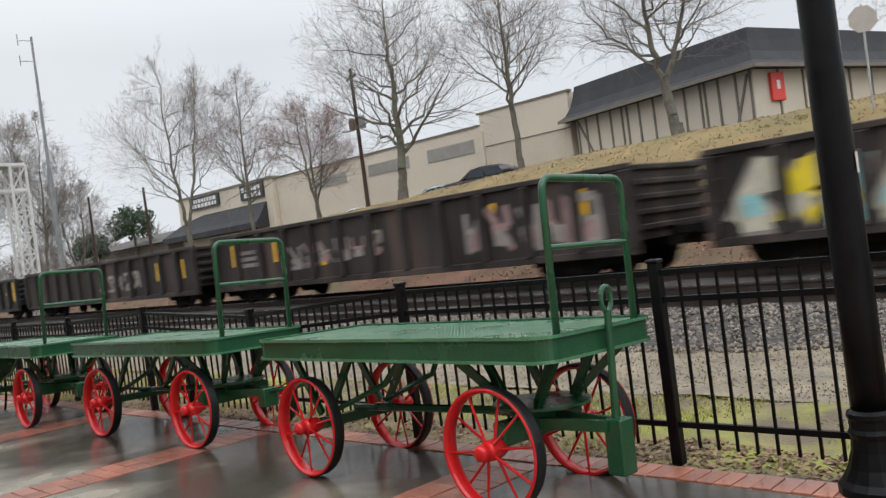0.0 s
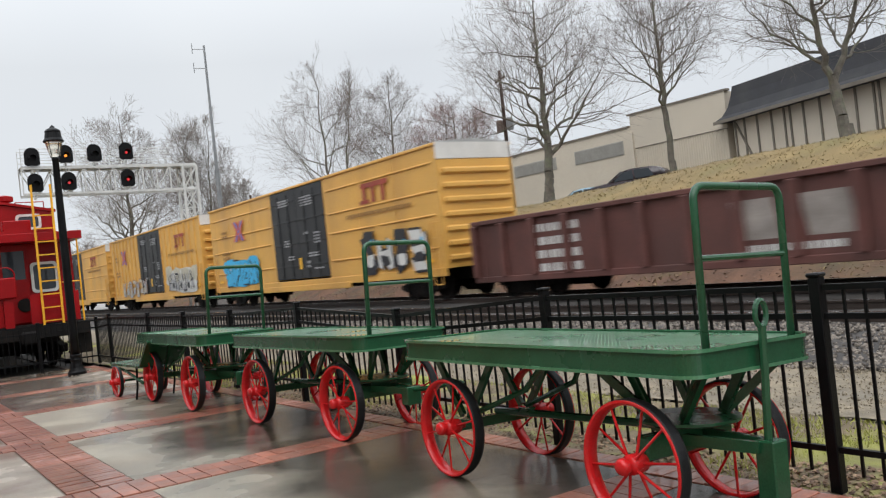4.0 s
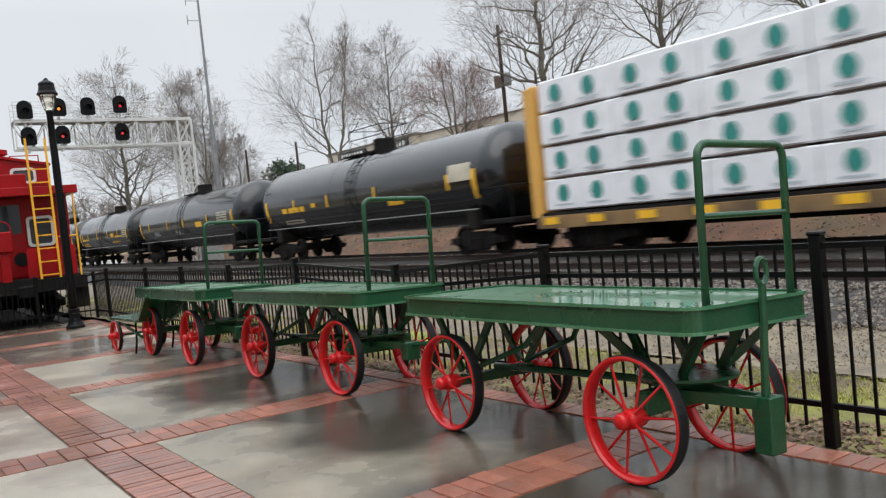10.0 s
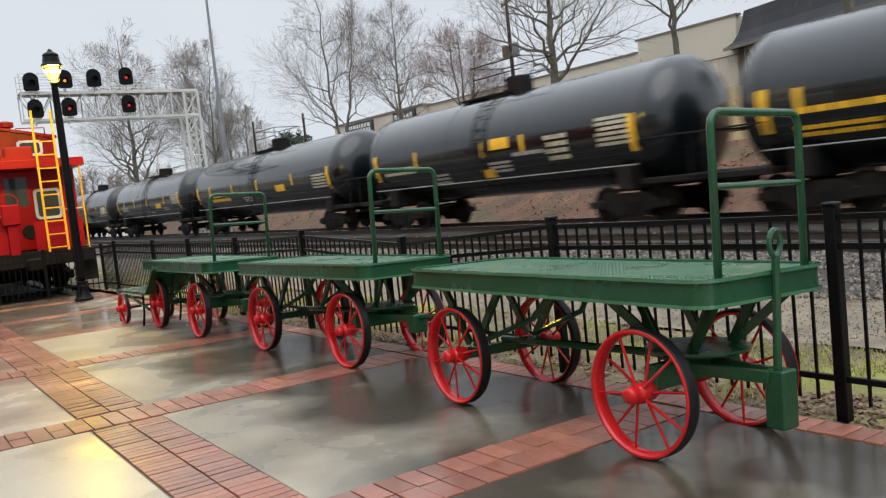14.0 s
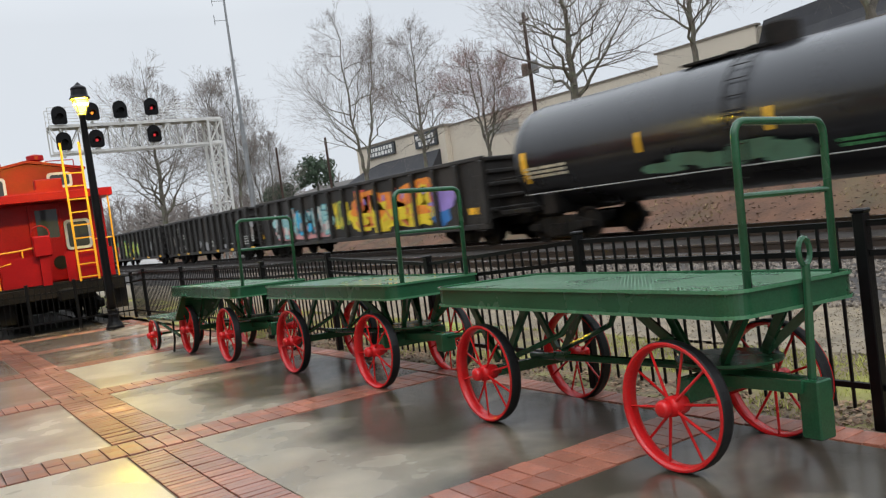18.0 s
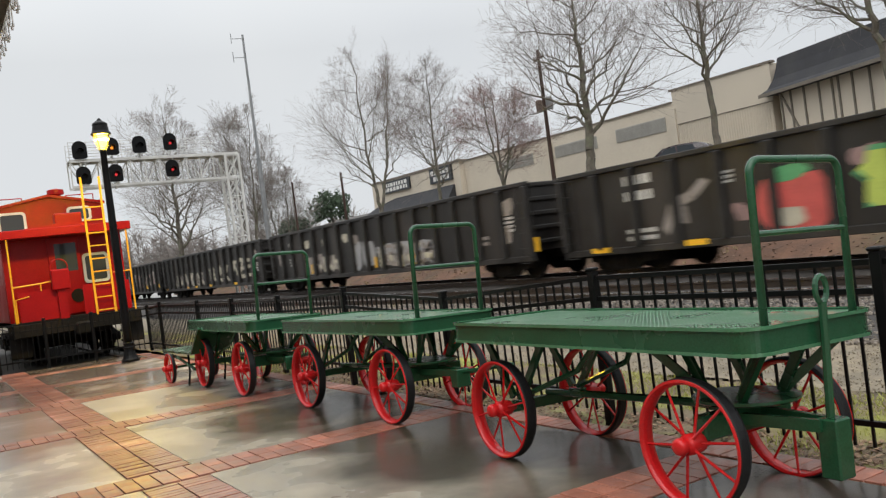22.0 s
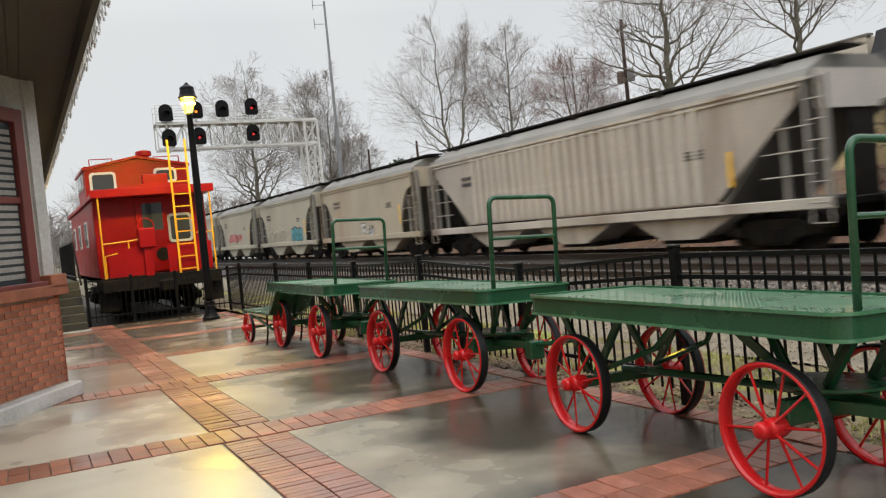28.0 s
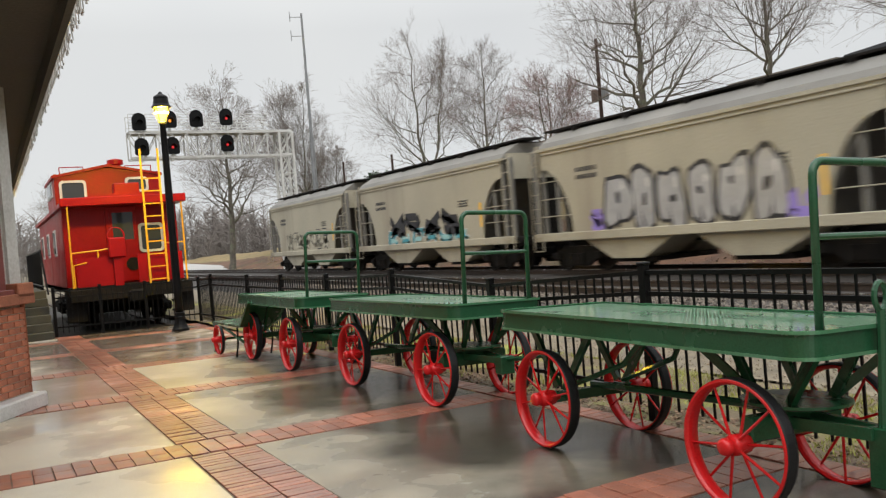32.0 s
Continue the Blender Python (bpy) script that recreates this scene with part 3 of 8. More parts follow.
me.materials.append(island_mat("dry_tufts", (0.22, 0.165, 0.075), (0.34, 0.26, 0.12)))
tagged(new("bank_grass", me), "dry tan grass tufts and weeds on the bank", "grass", kind="stuff")

# ---------------------------------------------------------------- tracks
TIE = bpy.data.meshes.new("tie")
b_ = bx((0, 0, 0), (2.6, 0.22, 0.16), None, 0.012)
b_.to_mesh(TIE)
b_.free()
TIE.materials.append(TIE_WOOD)


def track(name, cx, top, label, head=RAIL_TOP):
    t = thing(name, label, "railway track", pose(cx, 0, top), kind="structure")
    for sx in (-0.753, 0.753):
        bm = bmesh.new()
        prof = [(-0.075, -0.165), (0.075, -0.165), (0.075, -0.155), (0.015, -0.14), (0.012, -0.045), (0.034, -0.035), (0.034, -0.004), (-0.034, -0.004), (-0.034, -0.035), (-0.012, -0.045), (-0.015, -0.14), (-0.075, -0.155)]
        prism(bm, [(sx + a, b) for a, b in prof], 1, -30, 140)
        part("rail", bm, RUSTY_RAIL, t)
        part("rail_head", bx((sx, 55, -0.002), (0.06, 170, 0.012)), head, t, "running surface of the rail")
    for k in range(150):
        hold("tie", TIE, t, "", pose(0, -8 + k * 0.53, -0.245 + 0.012 * math.sin(k * 2.1)))
    return t


track("near_track", 11.85, 0.12, "railway track with rusty rails and wooden ties on ballast")
track("far_track", 16.05, 0.12, "railway track under the passing freight train")

# ---------------------------------------------------------------- platform
platform = tagged(part("platform", bx((0, 5.2, -0.329), (9.3, 31.6, 0.64)), JOINT, m=PLAT), "dark bed of the station platform", "platform", kind="structure")
BANDS = [-2.2, 0.95, 4.1, 7.22, 10.4, 13.45, 16.45, 19.4]
X_BAND = (1.475, 1.985)


def slab(x0, x1, y0, y1, material=WET):
    g = 0.006
    ob = part("concrete_slab", bx(((x0 + x1) / 2, (y0 + y1) / 2, -0.022), (x1 - x0 - 2 * g, y1 - y0 - 2 * g, 0.04), None, 0.004), material, platform)
    return ob


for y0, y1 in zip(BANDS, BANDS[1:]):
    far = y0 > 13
    slab(-1.75, X_BAND[0], y0 + 0.235, y1 - 0.235, DRENCHED_REFLECT if far else WET)
    slab(X_BAND[1], 4.38, y0 + 0.235, y1 - 0.235, DRENCHED_REFLECT if far else SOAKED_REFLECT)
slab(-4.6, 4.38, -10.5, BANDS[0] - 0.235)
slab(-4.6, -1.75, BANDS[0] - 0.235, 20.9)
slab(-1.75, X_BAND[0], BANDS[-1] + 0.235, 20.9, DRENCHED_REFLECT)
slab(X_BAND[1], 4.38, BANDS[-1] + 0.235, 20.9, DRENCHED_REFLECT)


def paver_mesh(sx, sy):
    me = bpy.data.meshes.new("brick")
    b = bx((0, 0, -0.02), (sx - 0.008, sy - 0.008, 0.048), None, 0.0025)
    b.to_mesh(me)
    b.free()
    me.materials.append(BRICK_PAVER)
    return me


P_LONG, P_CROSS, P_EDGE = paver_mesh(0.25, 0.0745), paver_mesh(0.135, 0.235), paver_mesh(0.225, 0.105)
jit = random.Random(3)


def lay(parent, me, x, y):
    hold("brick", me, parent, "", pose(x, y, jit.uniform(-0.003, 0.003), jit.uniform(-0.5, 0.5), jit.uniform(-0.5, 0.5), jit.uniform(-0.7, 0.7)))


long_band = thing("brick_band", "long band of wet red bricks on edge across the platform", "paving", PLAT, kind="structure")
rest = bmesh.new()
for k in range(300):
    y = -1.962 + k * 0.0765
    if min(abs(y - b) for b in BANDS) < 0.245:
        continue
    for x in (1.604, 1.857):
        if 1.0 < y < 12.4:
            lay(long_band, P_LONG, x, y)
        else:
            box(rest, (x, y, -0.02), (0.24, 0.065, 0.048 + jit.uniform(-0.003, 0.003)))
part("far_bricks", rest, BRICK_PAVER, long_band)["kind"] = "stuff"
for b in BANDS:
    cross = thing("brick_band", "cross band of wet red brick pavers between concrete slabs", "paving", PLAT, kind="structure")
    for k in range(46):
        x = -1.68 + k * 0.1355
        if x < 4.36:
            for dy in (-0.118, 0.118):
                lay(cross, P_CROSS, x, b + dy)
edging = thing("brick_edging", "red brick edging along the foot of the fence", "paving", PLAT, kind="structure")
for k in range(245):
    lay(edging, P_EDGE, 4.5, -4.675 + k * 0.105)

# ---------------------------------------------------------------- fence
FX = 4.75
PICKET = bpy.data.meshes.new("picket")
b_ = bx((0, 0, 0.5), (0.017, 0.017, 1.0), None, 0.002)
b_.to_mesh(PICKET)
b_.free()
PICKET.materials.append(BLACK_IRON)


def fence_post(parent, x, y, h):
    bm = bx((0, 0, h / 2), (0.07, 0.07, h), None, 0.006)
    p = part("post", bm, BLACK_IRON, parent, m=pose(x, y, gz(x, y) - 0.03))
    bm = bmesh.new()
    box(bm, (0, 0, h + 0.012), (0.084, 0.084, 0.024), None, 0.008)
    part("cap", bm, BLACK_IRON, p)


def fence_panel(parent, a, b, ha, hb):
    """Rails and pickets between two posts at a and b whose tops are ha and hb high."""
    a, b = Vector((*a, gz(*a))), Vector((*b, gz(*b)))
    d = (b - a).normalized()
    p, q = a + d * 0.035, b - d * 0.035
    for dz, h in ((-0.06, 0.034), (-0.225, 0.034)):
        bm = bmesh.new()
        beam(bm, p + Vector((0, 0, ha + dz)), q + Vector((0, 0, hb + dz)), 0.03, h)
        part("rail", bm, BLACK_IRON, parent)
    bm = bmesh.new()
    beam(bm, p + Vector((0, 0, 0.22)), q + Vector((0, 0, 0.22)), 0.03, 0.034)
    part("rail", bm, BLACK_IRON, parent)
    n = max(2, round((q - p).length / 0.118))
    for k in range(1, n):
        f = k / n
        c = p.lerp(q, f)
        top = ha + (hb - ha) * f - 0.06
        hold("picket", PICKET, parent, "", Matrix.Translation(c + Vector((0, 0, 0.08))) @ Matrix.Diagonal((1, 1, top - 0.08, 1)))


FENCE_Y = [(-6.1, 1.21), (-3.8, 1.21), (-1.5, 1.21), (0.82, 1.21), (3.12, 1.21), (5.42, 1.21), (7.68, 1.085), (10.02, 1.2), (12.34, 1.145), (14.55, 1.145), (16.69, 1.15), (19.74, 1.17)]
fence = thing("fence", "black iron picket fence with square posts along the platform edge", "fence")
for y, h in FENCE_Y:
    fence_post(fence, FX, y, h + 0.03)
for (y0, h0), (y1, h1) in zip(FENCE_Y, FENCE_Y[1:]):
    fence_panel(fence, (FX, y0), (FX, y1), h0, h1)
fence2 = thing("fence", "black iron picket fence before the red caboose", "fence")
ENDS = [(4.75, 21.0), (3.5, 21.0), (2.5, 21.0), (1.52, 21.0)]
for x, y in ENDS:
    fence_post(fence2, x, y, 1.14)
for a, b in zip(ENDS, ENDS[1:]):
    fence_panel(fence2, a, b, 1.11, 1.11)
fence_panel(fence2, (4.75, 19.78), (4.75, 21.0), 1.17, 1.11)

# ---------------------------------------------------------------- baggage wagons


def wheel_meshes(r, width):
    out = {}
    bm = bmesh.new()
    w = width / 2
    lathe(bm, [(r - 0.018, -w), (r - 0.008, -w), (r, -w + 0.014), (r, w - 0.02), (r - 0.008, w), (r - 0.018, w)], 48, close=True)
    out["tyre"] = (bm, RUBBER)
    bm = bmesh.new()
    # a channel rim whose flanges cover the sides of the tyre
    ri, e = r - 0.036, w + 0.003
    half = [(r - 0.005, e - 0.008), (r - 0.005, e - 0.002), (r - 0.007, e), (r - 0.019, e), (r - 0.022, e - 0.003), (r - 0.03, w * 0.75), (ri, w * 0.35)]
    lathe(bm, [(r - 0.016, -e + 0.008)] + [(a, -b) for a, b in half] + [(a - (0.008 if a > r - 0.012 else 0), b) for a, b in half[::-1]] + [(r - 0.016, e - 0.008)], 56, close=True)
    out["rim"] = (bm, RED_ENAMEL)
    bm = bmesh.new()
    lathe(bm, [(0.0, -0.118), (0.026, -0.118), (0.04, -0.108), (0.046, -0.092), (0.044, -0.066), (0.036, -0.058), (0.052, -0.046), (0.056, -0.02), (0.056, 0.02), (0.05, 0.06), (0.036, 0.075), (0.034, 0.1), (0.0, 0.1)], 18)
    out["hub"] = (bm, RED_ENAMEL)
    bm = bmesh.new()
    rod(bm, (0.05, 0, -0.018), (ri + 0.004, 0, 0.0), 0.0085, 0.0068, 6)
    out["spoke"] = (bm, RED_ENAMEL)
    made = {}
    for k, (bm, material) in out.items():
        me = bpy.data.meshes.new(k)
        bm.to_mesh(me)
        bm.free()
        me.materials.append(material)
        if k != "spoke":
            me.polygons.foreach_set("use_smooth", [k == "hub"] * len(me.polygons))
        made[k] = me
    return made


def add_wheel(parent, ms, at, side, r, lean=0, steer=0, spokes=10, phase=0):
    """side -1: the hub's cap points to -x."""
    m = Matrix.Translation((*at, r)) @ pose(0, 0, 0, 0, lean, steer) @ (pose(0, 0, 0, 0, 90, 0) if side < 0 else pose(0, 0, 0, 0, -90, 0)) @ pose(0, 0, 0, 0, 0, phase)
    w = hold("wheel", ms["hub"], parent, "red iron spoked wheel with black rubber tyre", m)
    hold("tyre", ms["tyre"], w, "black rubber tyre")
    hold("rim", ms["rim"], w)
    for k in range(spokes):
        hold("spoke", ms["spoke"], w, "", pose(0, 0, 0.03 if k % 2 else -0.012, 0, 0, 360 / spokes * k))
    return w


BIG_R = 0.343
W_BIG = wheel_meshes(BIG_R, 0.085)
W_SMALL = wheel_meshes(0.235, 0.055)
DECK = 0.95
LEN, WID = 2.72, 1.0
RIM = 0.128


def deck_mat():
    # the sky's sheen on the deck top is put into a paler green than GREEN
    m = mat("sky_pale_green_treadplate", (0.09, 0.23, 0.115), 0.3, 0, 0.12, 2, 0, 90, (0.055, 0.15, 0.075), 0.5, 0, 0.1, coat=0.7)
    return m


TREAD = deck_mat()


def tread_mesh():
    """Raised lozenges that cross, row on row."""
    vs, fs = [], []
    nx, ny = 31, 86
    for i in range(nx):
        for j in range(ny):
            x, y = (i - (nx - 1) / 2) * 0.03, (j - (ny - 1) / 2) * 0.03
            lx, ly = (0.011, 0.0036) if (i + j) % 2 else (0.0036, 0.011)
            k = len(vs)
            z = DECK - 0.0085
            vs += [(x - lx, y, z), (x, y - ly, z), (x + lx, y, z), (x, y + ly, z), (x, y, z + 0.0016)]
            fs += [(k, k + 1, k + 4), (k + 1, k + 2, k + 4), (k + 2, k + 3, k + 4), (k + 3, k, k + 4)]
    me = bpy.data.meshes.new("tread_pattern")
    me.from_pydata(vs, [], fs)
    me.materials.append(GREEN_SKY_PALE)
    return me


# lozenges likewise: sky sheen mixed into their green
GREEN_SKY_PALE = mat("sky_pale_green_tread", (0.1, 0.24, 0.135), 0.25, 0, 0.15, 3, 0.05, 90, coat=0.7)
TREADS = tread_mesh()


def ring_band(bm, outer, inner, z0, z1):
    n = len(outer)
    vo = [[bm.verts.new((x, y, z)) for x, y in outer] for z in (z0, z1)]
    vi = [[bm.verts.new((x, y, z)) for x, y in inner] for z in (z0, z1)]
    for k in range(n):
        j = (k + 1) % n
        bm.faces.new((vo[0][k], vo[0][j], vo[1][j], vo[1][k]))
        bm.faces.new((vi[0][j], vi[0][k], vi[1][k], vi[1][j]))
        bm.faces.new((vo[1][k], vo[1][j], vi[1][j], vi[1][k]))
        bm.faces.new((vo[0][j], vo[0][k], vi[0][k], vi[0][j]))


def baggage_wagon(m, base=1.77, gauge=0.8, hoop=True, steer=0, tongue=True, label="", swing=0.0):
    """A four-wheeled station baggage wagon; its pulling end points to -y."""
    t = thing("baggage_wagon", label, "baggage wagon", m, "green baggage wagons on the platform")
    bm = bmesh.new()
    prism(bm, rounded(WID - 0.03, LEN - 0.03, 0.11), 2, DECK - 0.035, DECK - 0.008)
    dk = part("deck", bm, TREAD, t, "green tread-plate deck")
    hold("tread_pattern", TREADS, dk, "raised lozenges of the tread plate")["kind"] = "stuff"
    bm = bmesh.new()
    ring_band(bm, rounded(WID, LEN, 0.12, 8), rounded(WID - 0.025, LEN - 0.025, 0.108, 8), DECK - RIM, DECK)
    part("rim_band", bm, GREEN, t)
    # beads in the paler green that stands for their highlight
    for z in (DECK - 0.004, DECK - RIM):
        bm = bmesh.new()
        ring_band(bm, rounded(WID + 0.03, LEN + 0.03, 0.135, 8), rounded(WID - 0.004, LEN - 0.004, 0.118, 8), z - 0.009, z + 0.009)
        part("rim_edge", bm, GREEN_HIGHLIGHT, t, "wet edge bead with its highlight painted as paler green")
    yf, yr = -base / 2, base / 2
    for x in (-0.27, 0.27):
        bm = bmesh.new()
        beam(bm, (x, -LEN / 2 + 0.06, DECK - 0.09), (x, LEN / 2 - 0.06, DECK - 0.09), 0.05, 0.1)
        part("sill", bm, GREEN, t)
    # rear running gear
    bm = bmesh.new()
    beam(bm, (-gauge / 2, yr, BIG_R), (gauge / 2, yr, BIG_R), 0.06, 0.07)
    part("axle", bm, GREEN, t)
    for x in (-0.27, 0.27):
        for dy in (-0.36, 0.36):
            bm = bmesh.new()
            beam(bm, (x, yr + dy * 0.12, 0.4), (x, yr + dy, DECK - RIM + 0.01), 0.03, 0.05)
            part("strut", bm, GREEN, t)
    for x in (-0.27, 0.27):
        bm = bmesh.new()
        tube(bm, [(x, yr - 0.02, 0.40), (x * 0.9, yr - 0.3, 0.5), (x * 0.8, yr - 0.62, 0.62), (x * 0.6, yr - 0.8, DECK - RIM + 0.01)], 0.02, 6)
        part("brace", bm, GREEN, t)
    bm = bmesh.new()
    tube(bm, [(0, yr, 0.40), (0, yr - 0.5, 0.42), (0, yf + 0.15, 0.46)], 0.026, 8)
    part("reach_pole", bm, GREEN, t)
    # front turntable
    bm = bmesh.new()
    lathe(bm, [(0.0, 0.505), (0.27, 0.505), (0.285, 0.515), (0.285, 0.53), (0.0, 0.53)], 32, Matrix.Translation((0, yf, 0)))
    part("turntable", bm, GREEN, t, "round green turntable plate")
    for x, dy in ((-0.27, -0.3), (0.27, -0.3), (-0.27, 0.3), (0.27, 0.3)):
        for k in (0.25, 0.75):
            bm = bmesh.new()
            beam(bm, (x * 0.62, yf + dy * 0.35, 0.53), (x * (0.4 + k), yf + dy * (0.7 + k * 0.8), DECK - RIM + 0.01), 0.03, 0.05)
            part("strut", bm, GREEN, t)
    front = pose(swing, yf, 0, 0, 0, steer)
    bm = bmesh.new()
    box(bm, (0, 0, 0.41), (gauge - 0.12, 0.09, 0.13), front, 0.01)
    part("axle_bed", bm, GREEN, t)
    bm = bmesh.new()
    box(bm, (0, 0, 0.485), (0.3, 0.2, 0.04), front)
    part("bolster", bm, GREEN, t)
    for x, side in ((-gauge / 2, -1), (gauge / 2, 1)):
        p = front @ Vector((x, 0, 0))
        add_wheel(t, W_BIG, (p.x, p.y), side, BIG_R, 0, steer, 10, 11 if side < 0 else 4)
        add_wheel(t, W_BIG, (x, yr), side, BIG_R, 0, 0, 10, 3 if side < 0 else 17)
    for x in (-0.035, 0.035):
        bm = bmesh.new()
        beam(bm, front @ Vector((x * 3.2, 0.0, 0.43)), front @ Vector((x * 1.3, -0.5, 0.43)), 0.035, 0.06)
        part("tongue_bar", bm, GREEN, t)
    if tongue:
        bm = bmesh.new()
        box(bm, (0.02, -0.52, 0.315), (0.12, 0.11, 0.295), front, 0.008)
        part("tongue_foot", bm, GREEN, t, "square green tongue foot")
        pts = [(0.03, -0.5, 0.45), (0.035, -0.51, 0.8), (0.035, -0.515, 1.03)]
        top, flat = Vector((0.035, -0.515, 1.092)), False
    else:
        bm = bmesh.new()
        box(bm, (0, -0.52, 0.385), (0.15, 0.1, 0.16), front, 0.008)
        part("tongue_head", bm, GREEN, t)
        pts = [(0, -0.5, 0.43), (0, -0.85, 0.47), (0, -1.12, 0.52)]
        top, flat = Vector((0, -1.18, 0.53)), True
    bm = bmesh.new()
    tube(bm, [front @ Vector(q) for q in pts], 0.021, 8)
    h = part("tongue_handle", bm, GREEN, t)
    bm = bmesh.new()
    ring = [top + (Vector((0.045 * math.cos(a), 0.062 * math.sin(a), 0)) if flat else Vector((0.045 * math.cos(a), 0, 0.066 * math.sin(a)))) for a in [2 * math.pi * k / 16 for k in range(17)]]
    tube(bm, [front @ q for q in ring], 0.015, 6)
    part("pull_ring", bm, GREEN, h)
    if hoop:
        y0, w, hh = -LEN / 2 + 0.035, 0.352, 0.8
        pts = [(-w, y0, DECK - 0.03), (-w, y0, DECK + hh - 0.07)]
        pts += [(-w + 0.07 - 0.07 * math.cos(a), y0, DECK + hh - 0.07 + 0.07 * math.sin(a)) for a in (0.4, 0.8, 1.2, 1.57)]
        pts += [(w - 0.07 + 0.07 * math.sin(a), y0, DECK + hh - 0.07 + 0.07 * math.cos(a)) for a in (0, 0.4, 0.8, 1.2, 1.57)]
        pts += [(w, y0, DECK - 0.03)]
        bm = bmesh.new()
        tube(bm, pts, 0.021, 10)
        hp = part("end_hoop", bm, GREEN, t, "bent green pipe end hoop", smooth=True)
        bm = bmesh.new()
        rod(bm, (-w, y0, DECK + 0.44), (w, y0, DECK + 0.44), 0.016)
        part("crossbar", bm, GREEN, hp)
    return t


# the paving falls towards the fence where the wagons stand
baggage_wagon(on_plat(3.985, 4.385, -0.011, -1.8) @ pose(0, 0, 0, 0, 1.6, 0), 1.765, 0.82, swing=-0.035, label="green wooden baggage wagon with red spoked wheels and end hoop")
baggage_wagon(on_plat(4.131, 8.071, -0.012, 2.2) @ pose(0, 0, 0, 0, 1.7, 0), 1.75, 0.83, tongue=False, label="green baggage wagon with red spoked wheels behind another wagon")
baggage_wagon(on_plat(3.985, 11.58, -0.012, 0.5) @ pose(0, 0, 0, 0, 1.7, 0), 1.67, 0.84, tongue=False, label="green baggage wagon with red wheels near the lamp post")


def hand_cart(m):
    """A low two-wheeled luggage cart with legs, tipped level."""
    t = thing("luggage_cart", "low green luggage cart with small red wheels and iron legs", "luggage cart", m)
    bm = bmesh.new()
    prism(bm, rounded(0.6, 1.5, 0.05), 2, 0.47, 0.50)
    part("platform_board", bm, GREEN, t)
    for x in (-0.27, 0.27):
        bm = bmesh.new()
        tube(bm, [(x, 0.7, 0.45), (x, 0, 0.40), (x, -0.8, 0.26)], 0.022, 6)
        part("side_rail", bm, GREEN, t)
        for y in (0.62, -0.55):
            bm = bmesh.new()
            tube(bm, [(x, y, 0.46), (x, y + 0.02, 0.2), (x, y + 0.12, 0.0)], 0.016, 6)
            part("leg", bm, BLACK_IRON, t)
    bm = bmesh.new()
    prism(bm, [(-0.75, 0.48), (-0.72, 0.5), (-1.15, 0.86), (-1.19, 0.84)], 0, -0.29, 0.29)
    part("toe_board", bm, GREEN, t)
    bm = bmesh.new()
    rod(bm, (-0.3, 0.25, 0.235), (0.3, 0.25, 0.235), 0.018)
    part("axle", bm, GREEN, t)
    for x, s in ((-0.33, -1), (0.33, 1)):
        add_wheel(t, W_SMALL, (x, 0.25), s, 0.235, 0, 0, 8)
    return t


hand_cart(on_plat(3.7, 13.35, 0, 2))

# ---------------------------------------------------------------- street lamps


def street_lamp(m, height, label, lit):
    t = thing("street_lamp", label, "street lamp", m)
    bm = bmesh.new()
    lathe(bm, [(0.0, 0), (0.19, 0), (0.19, 0.05), (0.165, 0.08), (0.135, 0.14), (0.112, 0.22), (0.104, 0.28), (0.112, 0.295), (0.116, 0.31), (0.106, 0.33), (0.106, 0.37), (0.114, 0.385), (0.112, 0.405), (0.09, 0.42)], 16)
    part("base", bm, BLACK_IRON, t, "fluted black iron base")
    bm = bmesh.new()
    lathe(bm, [(0.09, 0.41), (0.087, 0.9), (0.084, height * 0.5), (0.074, height * 0.75), (0.065, height - 0.62), (0.075, height - 0.6), (0.075, height - 0.55)], 16)
    part("pole", bm, BLACK_IRON, t, smooth=True)
    bm = bmesh.new()
    z = height - 0.55
    lathe(bm, [(0.08, z), (0.1, z + 0.03), (0.17, z + 0.3), (0.175, z + 0.31), (0.165, z + 0.31), (0.09, z + 0.04)], 20, close=True)
    g = part("lantern_glass", bm, LAMP_GLASS, t, "clear lantern glass", smooth=True)
    g.visible_shadow = False
    bm = bmesh.new()
    lathe(bm, [(0.0, z + 0.325), (0.2, z + 0.325), (0.21, z + 0.345), (0.175, z + 0.4), (0.155, z + 0.52), (0.16, z + 0.55), (0.14, z + 0.58), (0.06, z + 0.63), (0.03, z + 0.67), (0.0, z + 0.69)], 20)
    part("lantern_cap", bm, BLACK_IRON, t, "black domed lantern cap")
    for k in range(4):
        a = math.pi / 4 + math.pi / 2 * k
        bm = bmesh.new()
        rod(bm, (0.1 * math.cos(a), 0.1 * math.sin(a), z + 0.01), (0.18 * math.cos(a), 0.18 * math.sin(a), z + 0.33), 0.008, seg=6)
        part("lantern_rib", bm, BLACK_IRON, t)
    if not lit:
        return t
    bm = bmesh.new()
    lathe(bm, [(0.0, -0.12), (0.075, -0.115), (0.11, -0.06), (0.142, 0.03), (0.135, 0.08), (0.08, 0.11), (0.0, 0.12)], 18)
    return t, part("lamp_bulb", bm, BULB_GLOW, t, "warm lamp bulb"), z


LAMP, BULB, BULB_Z = street_lamp(Matrix.Translation((3.88, 19.15, gz(3.88, 19.15))), 5.15, "black iron street lamp with a lantern before the caboose", True)
near_lamp = street_lamp(pose(4.546, 1.924, gz(4.53, 1.94), -0.4, -0.4, 0), 5.15, "black iron street lamp post with fluted base by the fence", False)
bm = bmesh.new()
box(bm, (-0.078, -0.02, 0.72), (0.006, 0.02, 0.09))
